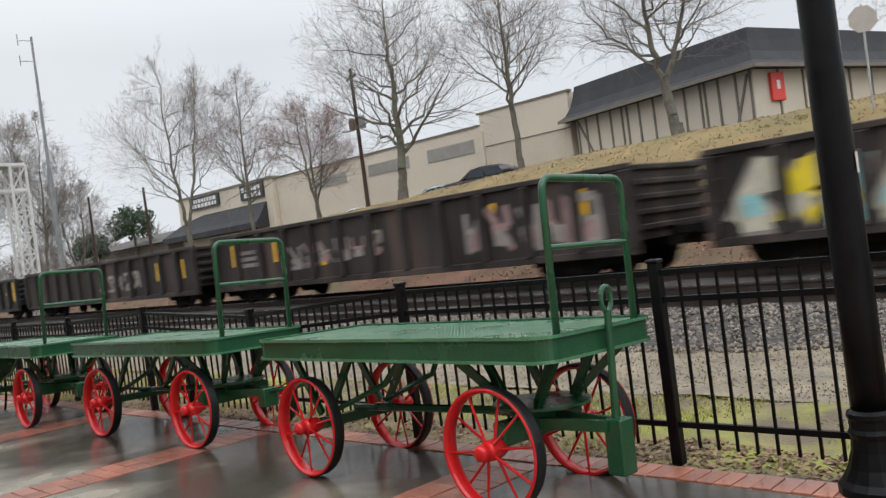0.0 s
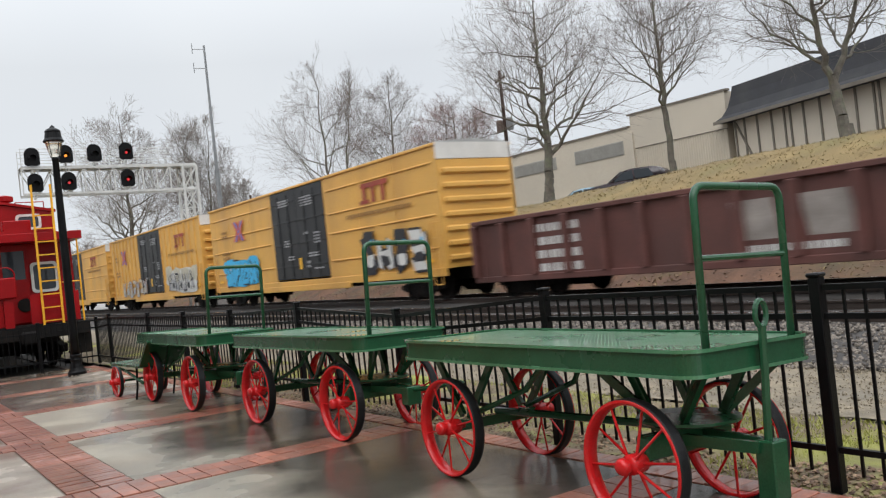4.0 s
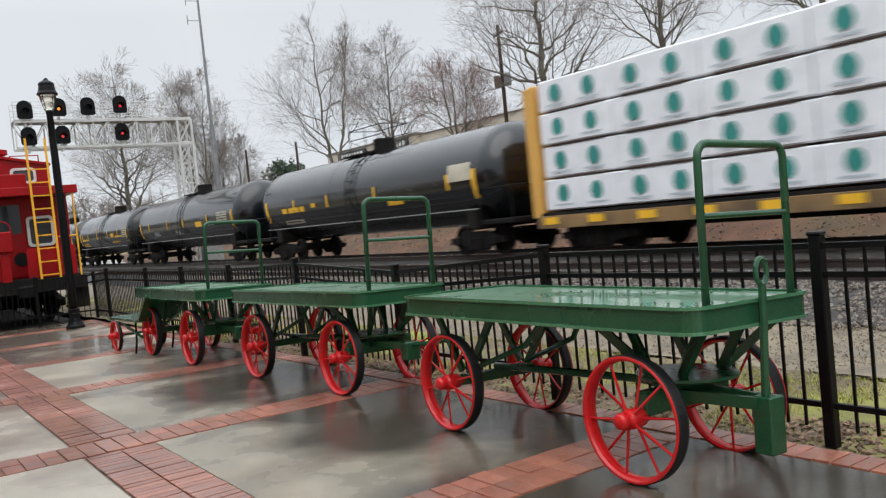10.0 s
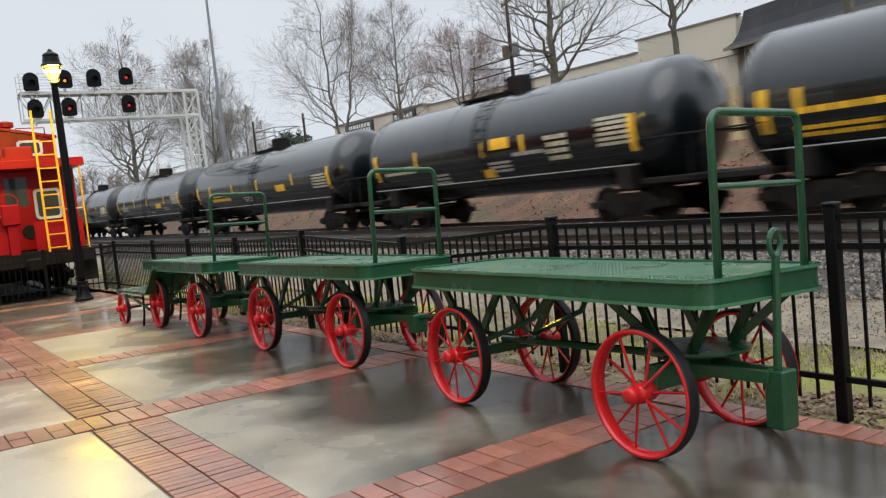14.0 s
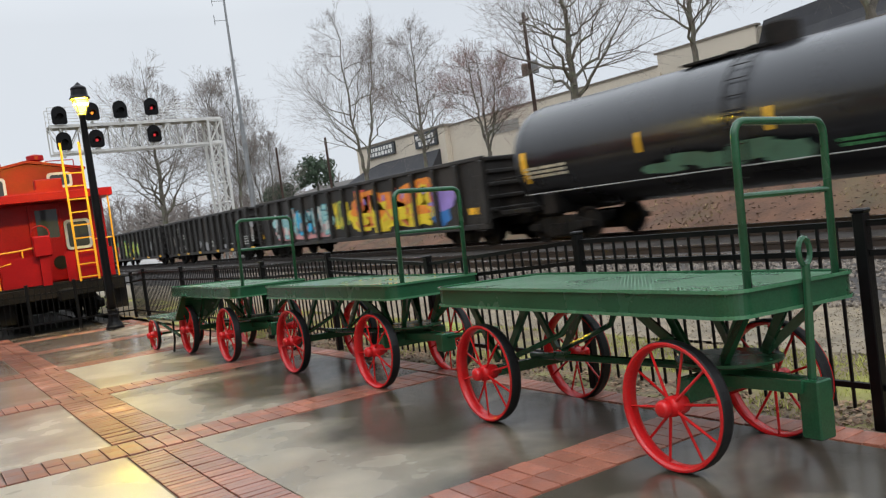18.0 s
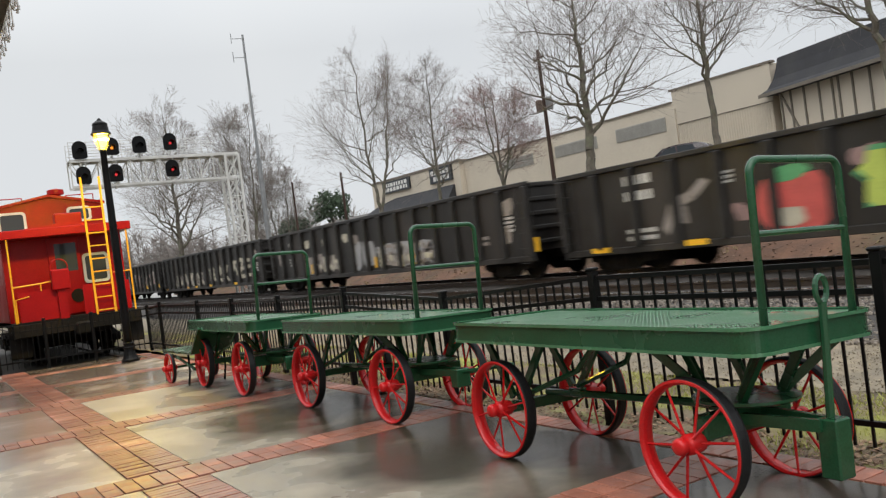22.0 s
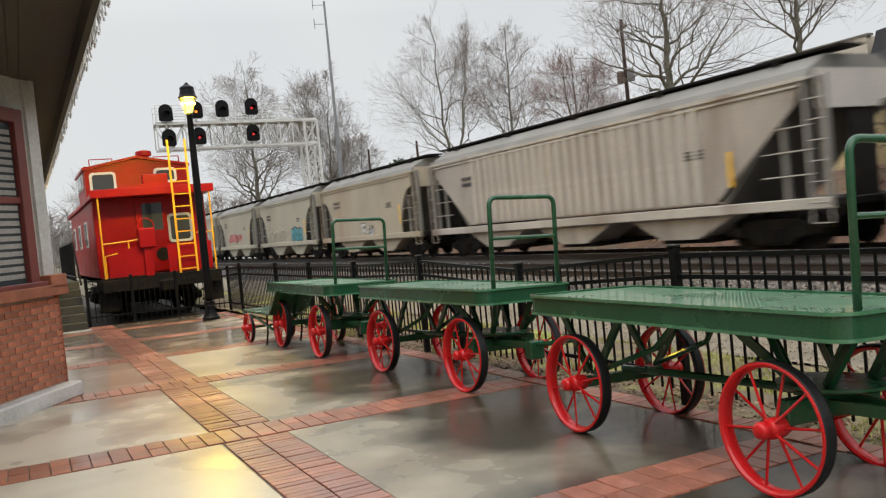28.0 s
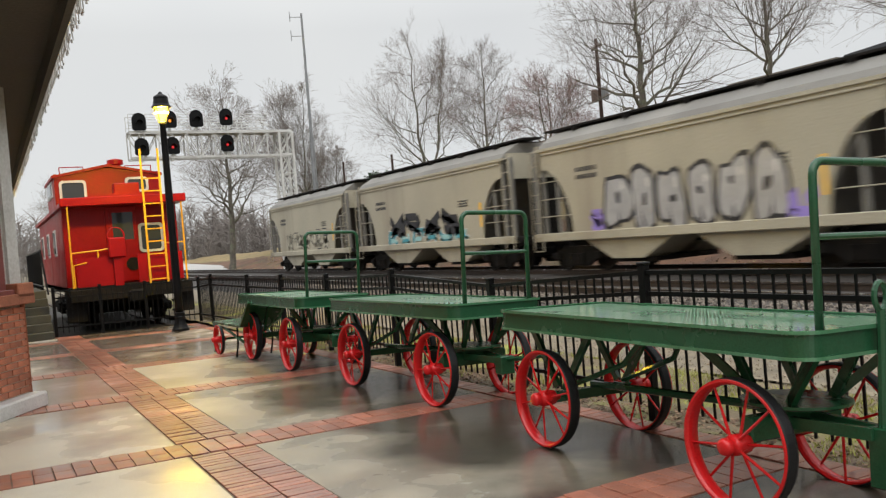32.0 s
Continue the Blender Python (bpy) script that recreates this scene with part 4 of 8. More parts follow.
part("number_bar", bm, REFLECTOR, near_lamp, "small yellow mark")
part("tag", bx((-0.03, -0.085, 1.62), (0.03, 0.01, 0.1), pose(0, 0, 0, 0, 0, 20)), OFF_WHITE, near_lamp, "small white tag")

# ---------------------------------------------------------------- freight train
SPEED = 14.7
TRAIN = []
CACHE = {}


def shared(key, build, material, smooth=False):
    """One mesh for all alike pieces."""
    if key not in CACHE:
        bm = build()
        me = bpy.data.meshes.new(key)
        bm.to_mesh(me)
        bm.free()
        me.materials.append(material)
        if smooth:
            me.polygons.foreach_set("use_smooth", [True] * len(me.polygons))
        CACHE[key] = me
    return CACHE[key]


def wheel_bm():
    bm = bmesh.new()
    lathe(bm, [(0.0, -0.03), (0.08, -0.05), (0.36, -0.015), (0.38, -0.045), (0.42, -0.045), (0.43, 0.06), (0.45, 0.07), (0.45, 0.085), (0.38, 0.085), (0.34, 0.03), (0.08, 0.05), (0.0, 0.06)], 20, pose(0, 0, 0, 0, 90, 0))
    return bm


def frame_bm():
    bm = bmesh.new()
    top = [(-1.25, 0.5), (-1.25, 0.36), (-0.98, 0.36), (-0.62, 0.3), (-0.4, 0.14), (0.4, 0.14), (0.62, 0.3), (0.98, 0.36), (1.25, 0.36), (1.25, 0.5), (0.75, 0.62), (0.45, 0.7), (-0.45, 0.7), (-0.75, 0.62)]
    prism(bm, top, 0, -0.07, 0.07)
    for y in (-0.2, 0, 0.2):
        rod(bm, (-0.08, y, 0.2), (-0.08, y, 0.5), 0.085, seg=8)
    for y in (-0.88, 0.88):
        box(bm, (-0.05, y, 0.43), (0.24, 0.26, 0.24), None, 0.04)
    return bm


def truck(car, y):
    f = shared("side_frame", frame_bm, UNDER)
    w = shared("truck_wheel", wheel_bm, UNDER)
    t = hold("truck", shared("bolster", lambda: bx((0, 0, 0.5), (2.0, 0.35, 0.3), None, 0.03), UNDER), car, "grimy four-wheel rail truck", pose(0, y, 0))
    for x, turn in ((-1.02, 0), (1.02, 180)):
        hold("side_frame", f, t, "", pose(x, 0, 0, 0, 0, turn))
    for yy in (-0.88, 0.88):
        for x, turn in ((-0.76, 180), (0.76, 0)):
            hold("wheel", w, t, "", pose(x, yy, 0.43, 0, 0, turn))


def coupler(car, length):
    for y, s in ((0.25, -1), (length - 0.25, 1)):
        hold("coupler", shared("coupler", lambda: box(bx((0, 0, 0), (0.2, 0.7, 0.22), None, 0.03), (0, 0.28, 0), (0.34, 0.16, 0.3), None, 0.04), UNDER), car, "", pose(0, y, 0.85, 0, 0, 0 if s > 0 else 180))


def ladder(car, x, y, z0, z1, material, w=0.4, across=False):
    """Rungs between two stiles, along y on a side or along x on an end."""
    bm = bmesh.new()
    d = Vector((w / 2, 0, 0)) if across else Vector((0, w / 2, 0))
    c = Vector((x, y, 0))
    for s in (-1, 1):
        rod(bm, c + d * s + Vector((0, 0, z0)), c + d * s + Vector((0, 0, z1)), 0.018, seg=5)
    n = max(2, int((z1 - z0) / 0.4))
    for k in range(n + 1):
        z = z0 + (z1 - z0) * k / n
        rod(bm, c - d + Vector((0, 0, z)), c + d + Vector((0, 0, z)), 0.012, seg=5)
    return part("ladder", bm, material, car)


def patch(car, name, x, polys, material, label=""):
    """Flat painted shapes on a side that faces -x; outlines are of (y, z)."""
    bm = bmesh.new()
    for poly in polys:
        area = sum(p[0] * q[1] - q[0] * p[1] for p, q in zip(poly, poly[1:] + poly[:1]))
        pts = poly if area < 0 else poly[::-1]
        bm.faces.new([bm.verts.new((x, y, z)) for y, z in pts])
    bmesh.ops.triangulate(bm, faces=bm.faces)
    return part(name, bm, material, car, label)


def rect(y, z, w, h):
    return [(y, z), (y + w, z), (y + w, z + h), (y, z + h)]


def strips(car, x, spots, w=0.1, h=0.45, z=1.2, material=None):
    for y in spots:
        patch(car, "reflector", x, [rect(y, z, w, h)], material or REFLECTOR)


def lettering(car, x, y, z, w, h, lines, rnd, material):
    """Rows of small bars where writing cannot be read."""
    polys = []
    for k in range(lines):
        yy = y
        zz = z - k * h * 1.7
        while yy < y + w:
            d = rnd.uniform(0.5, 1.4) * h
            polys.append(rect(yy, zz, min(d, y + w - yy), h))
            yy += d + h * 0.35
    patch(car, "lettering", x, polys, material)["kind"] = "stuff"


def blob(cy, cz, w, h, rnd, lobes=5, n=22):
    ph, am = [rnd.uniform(0, 6.28) for _ in range(3)], [rnd.uniform(0.05, 0.2), rnd.uniform(0.03, 0.12), rnd.uniform(0.02, 0.07)]
    out = []
    for k in range(n):
        a = 2 * math.pi * k / n
        r = 1 + am[0] * math.sin(2 * a + ph[0]) + am[1] * math.sin(3 * a + ph[1]) + am[2] * math.sin(lobes * a + ph[2])
        ca, sa = math.cos(a), math.sin(a)
        q = 1 / max(abs(ca), abs(sa)) * 0.55 + 0.45
        out.append((cy + w / 2 * r * ca * q, cz + h / 2 * r * sa * q))
    return out


def stroke(a, b, w, rnd):
    """A thick painted stroke from a to b with slanted ends."""
    a, b = Vector(a), Vector(b)
    d = (b - a).normalized()
    s = Vector((-d.y, d.x)) * w / 2
    k = rnd.uniform(-0.3, 0.3) * w
    return [tuple(a - s - d * k), tuple(a + s + d * k), tuple(b + s * 0.9 + d * k), tuple(b - s * 0.9 - d * k)]


STROKES = ["AB", "CD", "AD", "BC", "BD", "AC", "EF", "EC", "EB", "FA", "FD"]


def graffiti(car, x, y0, y1, z0, z1, fill, line, spots, rnd, count, bubble=False, fat=1.0):
    """Sprayed shapes in a row, each a part with its outline, fill and shine as coats of its own."""
    pitch = (y1 - y0) / count
    for k in range(count):
        cy, cz = y0 + pitch * (k + 0.5), (z0 + z1) / 2 + rnd.uniform(-0.06, 0.06) * (z1 - z0)
        w, h = pitch * rnd.uniform(0.85, 1.1), (z1 - z0) * rnd.uniform(0.85, 1.05)
        if bubble:
            seed = rnd.random()
            outer = [blob(cy, cz, w * 1.12, h * 1.1, random.Random(seed))]
            inner = [blob(cy, cz, w * 0.93, h * 0.93, random.Random(seed))]
            hole = [blob(cy + rnd.uniform(-0.1, 0.1) * w, cz + rnd.uniform(-0.05, 0.15) * h, w * rnd.uniform(0.12, 0.25), h * rnd.uniform(0.12, 0.22), rnd), [(cy - w * 0.06, cz - h * 0.5), (cy + w * 0.06, cz - h * 0.5), (cy + w * rnd.uniform(-0.1, 0.12), cz - h * rnd.uniform(0.1, 0.2))]]
        else:
            lean = rnd.uniform(-0.12, 0.12) * w
            spot = {"A": (cy + w * 0.36, cz - h * 0.42), "B": (cy + w * 0.34 + lean, cz + h * 0.42), "C": (cy - w * 0.36, cz - h * 0.42), "D": (cy - w * 0.34 + lean, cz + h * 0.42), "E": (cy + w * 0.3, cz + rnd.uniform(-0.08, 0.08) * h), "F": (cy - w * 0.3, cz + rnd.uniform(-0.08, 0.08) * h)}
            tw = min(w, h) * rnd.uniform(0.26, 0.36) * fat
            segs = rnd.sample(STROKES, rnd.choice((3, 4, 4, 5)))
            seed = rnd.random()
            outer = [stroke(spot[q[0]], spot[q[1]], tw * 1.5, random.Random(seed)) for q in segs]
            inner = [stroke(spot[q[0]], spot[q[1]], tw, random.Random(seed)) for q in segs]
            hole = []
        lt = patch(car, "graffiti_shape", x - 0.001 * (k % 2), outer, PAINTS[line], "spray-painted shape")
        c = fill[k % len(fill)]
        patch(lt, "fill", x - 0.005, inner, PAINTS[c])
        if len(fill) > 1:
            patch(lt, "fill", x - 0.008, [blob(cy, cz - h * 0.2, w * 0.55, h * 0.3, rnd)], PAINTS[fill[(k + 1) % len(fill)]])
        if hole:
            patch(lt, "counter", x - 0.011, hole, PAINTS[line])
        if spots:
            patch(lt, "shine", x - 0.013, [blob(cy - w * 0.22, cz + h * 0.28, w * 0.12, h * 0.16, rnd)], PAINTS[spots])


def mural(car, x, y0, y1, z0, z1, low, high, rnd):
    """A broad sprayed ground with a second colour along its upper edge."""
    mid = (y0 + y1) / 2
    ground = patch(car, "graffiti_ground", x - 0.002, [blob(mid, (z0 + z1) / 2, (y1 - y0) * 0.96, (z1 - z0) * 0.92, rnd, 9, 60)], PAINTS[low], "broad sprayed colour")
    n = max(2, int((y1 - y0) / 1.1))
    for k in range(n):
        c = y0 + (y1 - y0) * (k + 0.5) / n
        patch(ground, "cloud", x - 0.006 - 0.0007 * (k % 2), [blob(c, z1 - (z1 - z0) * rnd.uniform(0.18, 0.32), 1.3, (z1 - z0) * rnd.uniform(0.4, 0.6), rnd, 7, 30)], PAINTS[high])


def car_empty(name, label, u):
    t = thing(name, label, "freight car", pose(16.05, u, 0.12), "cars of the passing freight train")
    TRAIN.append((t, u))
    return t


def gondola(u, length, material, label, top=2.72, low=0.62, ribs=13):
    t = car_empty("gondola_car", label, u)
    a, b, hw = 0.65, length - 0.65, 1.46
    for s in (-1, 1):
        part("side_wall", bx((s * (hw - 0.06), length / 2, (top + low) / 2), (0.03, b - a, top - low)), material, t)
        part("top_chord", bx((s * (hw - 0.02), length / 2, top), (0.16, b - a, 0.12), None, 0.015), material, t)
        part("side_sill", bx((s * (hw - 0.02), length / 2, low), (0.12, b - a, 0.16), None, 0.015), material, t)
    rib = shared("gondola_rib_%s_%d" % (material.name, round(top * 100)), lambda: bx((-0.03, 0, 0), (0.16, 0.19, top - low - 0.12), None, 0.03), material)
    for k in range(ribs + 1):
        y = a + 0.1 + (b - a - 0.2) * k / ribs
        for s in (-1, 1):
            hold("rib", rib, t, "", pose(s * (hw - 0.01), y, (top + low) / 2))
    for y, s in ((a, -1), (b, 1)):
        part("end_wall", bx((0, y, (top + low + 0.2) / 2), (2 * hw - 0.1, 0.05, top - low - 0.2)), material, t)
        for k in range(5):
            part("end_rib", bx((0, y + s * 0.06, low + 0.45 + k * (top - low - 0.5) / 4), (2 * hw - 0.12, 0.1, 0.12), None, 0.02), material, t)
        ladder(t, -hw - 0.08, y - s * 0.32, 0.5, top - 0.1, material)
    part("floor", bx((0, length / 2, 1.0), (2 * hw - 0.14, b - a - 0.05, 0.12)), UNDER, t)
    part("center_sill", bx((0, length / 2, 0.75), (0.5, length - 1.2, 0.4)), UNDER, t)
    for y in (2.4, length - 2.4):
        truck(t, y)
    coupler(t, length)
    return t, -hw + 0.04


def boxcar(u, length, rnd, tag):
    t = car_empty("boxcar", "yellow steel boxcar with black double doors, lettered and sprayed with graffiti", u)
    a, b, hw, low, top = 0.75, length - 0.75, 1.5, 0.98, 4.72
    yc, dw = length / 2 + tag.get("door", 0.0), 4.75
    for s in (-1, 1):
        for y0, y1 in ((a, yc - dw / 2), (yc + dw / 2, b)):
            part("side_wall", bx((s * (hw - 0.05), (y0 + y1) / 2, (low + top) / 2), (0.05, y1 - y0, top - low)), BOX_YELLOW, t)
            if tag.get("posts"):
                for k in range(9):
                    y = y0 + 0.04 + (y1 - y0 - 0.08) * k / 8
                    rib = shared("boxcar_post", lambda: bx((0, 0, 0), (0.085, 0.09, top - low - 0.1), None, 0.02), BOX_YELLOW)
                    hold("side_post", rib, t, "", pose(s * (hw - 0.01), y, (low + top) / 2))
            else:
                # stiffening beads pressed into the sheets, in broken rows
                for row, z in enumerate((1.62, 2.62, 3.34, 4.2)):
                    gap = (y1 - y0) * (0.33, 0.5, 0.0, 0.62)[row]
                    for p0, p1 in ((y0 + 0.3, y0 + gap - 0.12), (y0 + gap + 0.12, y1 - 0.3)):
                        if p1 - p0 > 0.4:
                            part("side_bead", bx((s * (hw - 0.02), (p0 + p1) / 2, z), (0.075, p1 - p0, 0.075), None, 0.025), BOX_YELLOW, t)
                for y in (y0 + (y1 - y0) / 3, y0 + (y1 - y0) * 2 / 3):
                    part("sheet_seam", bx((s * (hw - 0.022), y, (low + top) / 2), (0.012, 0.04, top - low - 0.1)), BOX_YELLOW, t)
        for k, y in enumerate((yc - dw / 4, yc + dw / 4)):
            d = part("plug_door", bx((s * (hw - 0.035), y, (low + top) / 2 + 0.02), (0.07, dw / 2 - 0.02, top - low - 0.15), None, 0.01), BOX_DOOR, t, "black sliding plug door")
            for z in (1.6, 2.5, 3.4, 4.2):
                part("door_rib", bx((s * (hw + 0.008), y, z), (0.03, dw / 2 - 0.2, 0.07), None, 0.008), BOX_DOOR, d)
            for yy in (-0.45, 0.45):
                bm = bmesh.new()
                rod(bm, (s * (hw + 0.025), y + yy, 1.1), (s * (hw + 0.025), y + yy, 4.5), 0.02, seg=6)
                part("lock_bar", bm, BOX_DOOR, d)
        part("side_sill", bx((s * (hw - 0.03), length / 2, low - 0.1), (0.09, b - a, 0.26), None, 0.01), BOX_YELLOW, t)
        part("door_sill", bx((s * (hw - 0.0), yc, low - 0.28), (0.09, dw + 3.0, 0.22), None, 0.01), BOX_YELLOW, t)
        part("eave", bx((s * (hw - 0.02), length / 2, top + 0.01), (0.1, b - a + 0.06, 0.1), None, 0.02), BOX_YELLOW, t)
    for y, s in ((a, -1), (b, 1)):
        part("end_wall", bx((0, y, (low + top - 0.45) / 2), (2 * hw - 0.06, 0.06, top - 0.45 - low)), BOX_YELLOW, t)
        part("end_top", bx((0, y, top - 0.18), (2 * hw - 0.06, 0.065, 0.5)), BOX_END, t, "white upper end panel")
        for k in range(7):
            part("end_rib", bx((0, y + s * 0.07, low + 0.3 + k * 0.44), (2 * hw - 0.35, 0.12, 0.2), None, 0.05), BOX_YELLOW, t)
        ladder(t, -hw - 0.05, y - s * 0.35, 0.5, 2.4, BOX_YELLOW)
    bm = bmesh.new()
    prism(bm, [(-hw, top), (hw, top), (hw * 0.9, top + 0.1), (0, top + 0.2), (-hw * 0.9, top + 0.1)], 1, a, b)
    part("roof", bm, STEEL, t)
    part("center_sill", bx((0, length / 2, 0.8), (0.6, length - 1.2, 0.45)), UNDER, t)
    for y in (2.7, length - 2.7):
        truck(t, y)
    coupler(t, length)
    x = -hw - 0.016
    # the emblem of crossed bars and the red initials, as plain shapes
    c = (yc + dw / 2 + b) / 2 if tag.get("flip") else (a + yc - dw / 2) / 2
    d = (a + yc - dw / 2) / 2 if tag.get("flip") else (yc + dw / 2 + b) / 2
    for k, (col, off) in enumerate((("blue", 0.0), ("red", 0.2), ("red", -0.2))):
        for sgn in (-1, 1):
            px = [(d - 0.5 + off, 3.05 if sgn > 0 else 3.95), (d - 0.34 + off, 3.05 if sgn > 0 else 3.95), (d + 0.5 + off, 3.95 if sgn > 0 else 3.05), (d + 0.34 + off, 3.95 if sgn > 0 else 3.05)]
            patch(t, "emblem", x - 0.012 - 0.003 * k - (0.002 if sgn > 0 else 0), [px], PAINTS[col])
    e = c
    bars = [rect(e - 0.95, 3.95, 1.75, 0.16), rect(e - 0.72, 3.42, 0.2, 0.53), rect(e - 0.08, 3.42, 0.2, 0.53), rect(e + 0.5, 3.42, 0.2, 0.53), rect(e + 0.3, 3.42, 0.62, 0.12)]
    patch(t, "painted_mark", x - 0.012, bars, PAINTS["oxide"], "faded red-brown painted mark")
    lettering(t, x - 0.012, e - 2.2, 3.02, 4.2, 0.13, 1, rnd, PAINTS["umber"])
    for dy, z, w, h, rows in ((-1.5, 4.2, 1.0, 0.06, 4), (0.6, 4.25, 1.0, 0.06, 3), (-1.9, 2.75, 0.5, 0.07, 4), (-0.9, 2.8, 0.3, 0.09, 1), (-1.7, 2.0, 0.9, 0.06, 2), (0.8, 2.6, 0.5, 0.06, 3), (0.5, 1.95, 0.6, 0.06, 2), (-0.9, 1.65, 0.3, 0.1, 2), (-2.0, 1.4, 0.8, 0.06, 1)):
        lettering(t, -hw - 0.03, yc + dy, z, w, h, rows, rnd, PAINTS["grey"])
    patch(t, "door_tag", -hw - 0.03, [rect(yc - 0.15, 1.45, 0.22, 0.45)], REFLECTOR, "small amber tag")
    lettering(t, x - 0.012, d + 1.5, 3.5, 0.7, 0.12, 2, rnd, PAINTS["umber"])
    lettering(t, x - 0.012, d + 1.4, 2.5, 0.9, 0.12, 2, rnd, PAINTS["umber"])
    strips(t, x - 0.012, [a + 0.5, b - 1.2], 0.5, 0.1, 1.2)
    for y0, y1, z0, z1, lower, upper in tag.get("mural", ()):
        mural(t, x - 0.028, y0, y1, z0, z1, lower, upper, rnd)
    if "spray" in tag:
        for y0, y1, z0, z1, fill, line, shine, n, *bub in tag["spray"]:
            graffiti(t, x - 0.045, y0, y1, z0, z1, fill, line, shine, rnd, n, *bub)
    return t


def lumber_car(u, length, rnd):
    t = car_empty("centerbeam_flatcar", "yellow centerbeam flatcar loaded with white-wrapped lumber packs", u)
    part("deck", bx((0, length / 2, 1.0), (2.9, length - 1.4, 0.12)), UNDER, t)
    for s in (-1, 1):
        part("side_sill", bx((s * 1.4, length / 2, 0.82), (0.12, length - 1.4, 0.32), None, 0.01), SILL_TAN, t, "dusty yellow side sill")
        for k in range(15):
            patch_y = 1.2 + k * (length - 2.4) / 14
            part("sill_patch", bx((s * 1.465, patch_y, 0.85), (0.02, 0.5, 0.18)), REFLECTOR, t, "yellow stake pocket")
    for y, s in ((0.85, -1), (length - 0.85, 1)):
        part("bulkhead", bx((0, y, 2.65), (2.9, 0.14, 3.3), None, 0.02), BOX_YELLOW, t, "yellow end bulkhead")
        for x in (-1.38, -0.5, 0.5, 1.38):
            part("bulkhead_post", bx((x, y + s * 0.16, 2.6), (0.16, 0.3, 3.3), None, 0.02), BOX_YELLOW, t)
        for z in (1.4, 2.4, 3.4, 4.2):
            part("bulkhead_rib", bx((0, y + s * 0.13, z), (2.8, 0.14, 0.16), None, 0.02), BOX_YELLOW, t)
    part("center_beam", bx((0, length / 2, 2.65), (0.1, length - 1.8, 3.2)), BOX_YELLOW, t)
    y0, y1, n = 1.0, length - 1.0, 9
    w = (y1 - y0) / n
    for tier in range(4):
        for k in range(n):
            h = 0.79
            for s in (-1, 1):
                gap = 0.06 if k in (3, 6) else 0.012
                shift = rnd.uniform(-0.02, 0.02)
                pk = part("lumber_pack", bx((s * (0.72 + shift), y0 + w * (k + 0.5), 1.1 + tier * 0.83 + h / 2), (1.3, w - gap, h - rnd.uniform(0, 0.03)), None, 0.035), WRAP, t)
                if s < 0:
                    for yy in (0.27, 0.73):
                        cy, cz = y0 + w * (k + yy), 1.1 + tier * 0.83 + 0.4
                        xx = -0.72 + -0.65 - 0.03
                        patch(pk, "wrap_print", xx, [[(cy + 0.2 * math.cos(a), cz + (0.25 if math.sin(a) > 0 else 0.2) * math.sin(a)) for a in [2 * math.pi * j / 10 for j in range(10)]]], WRAP_GREEN)
                        patch(pk, "wrap_lettering", xx, [rect(cy - 0.3, cz - 0.29, 0.62, 0.05)], WRAP_GREY)
            if tier:
                part("batten", bx((-0.72, y0 + w * (k + 0.5), 1.1 + tier * 0.83 - 0.02), (1.33, 1.8, 0.035)), POLE_WOOD, t)
    part("center_sill", bx((0, length / 2, 0.7), (0.5, length - 1.2, 0.4)), UNDER, t)
    for y in (2.4, length - 2.4):
        truck(t, y)
    coupler(t, length)
    return t


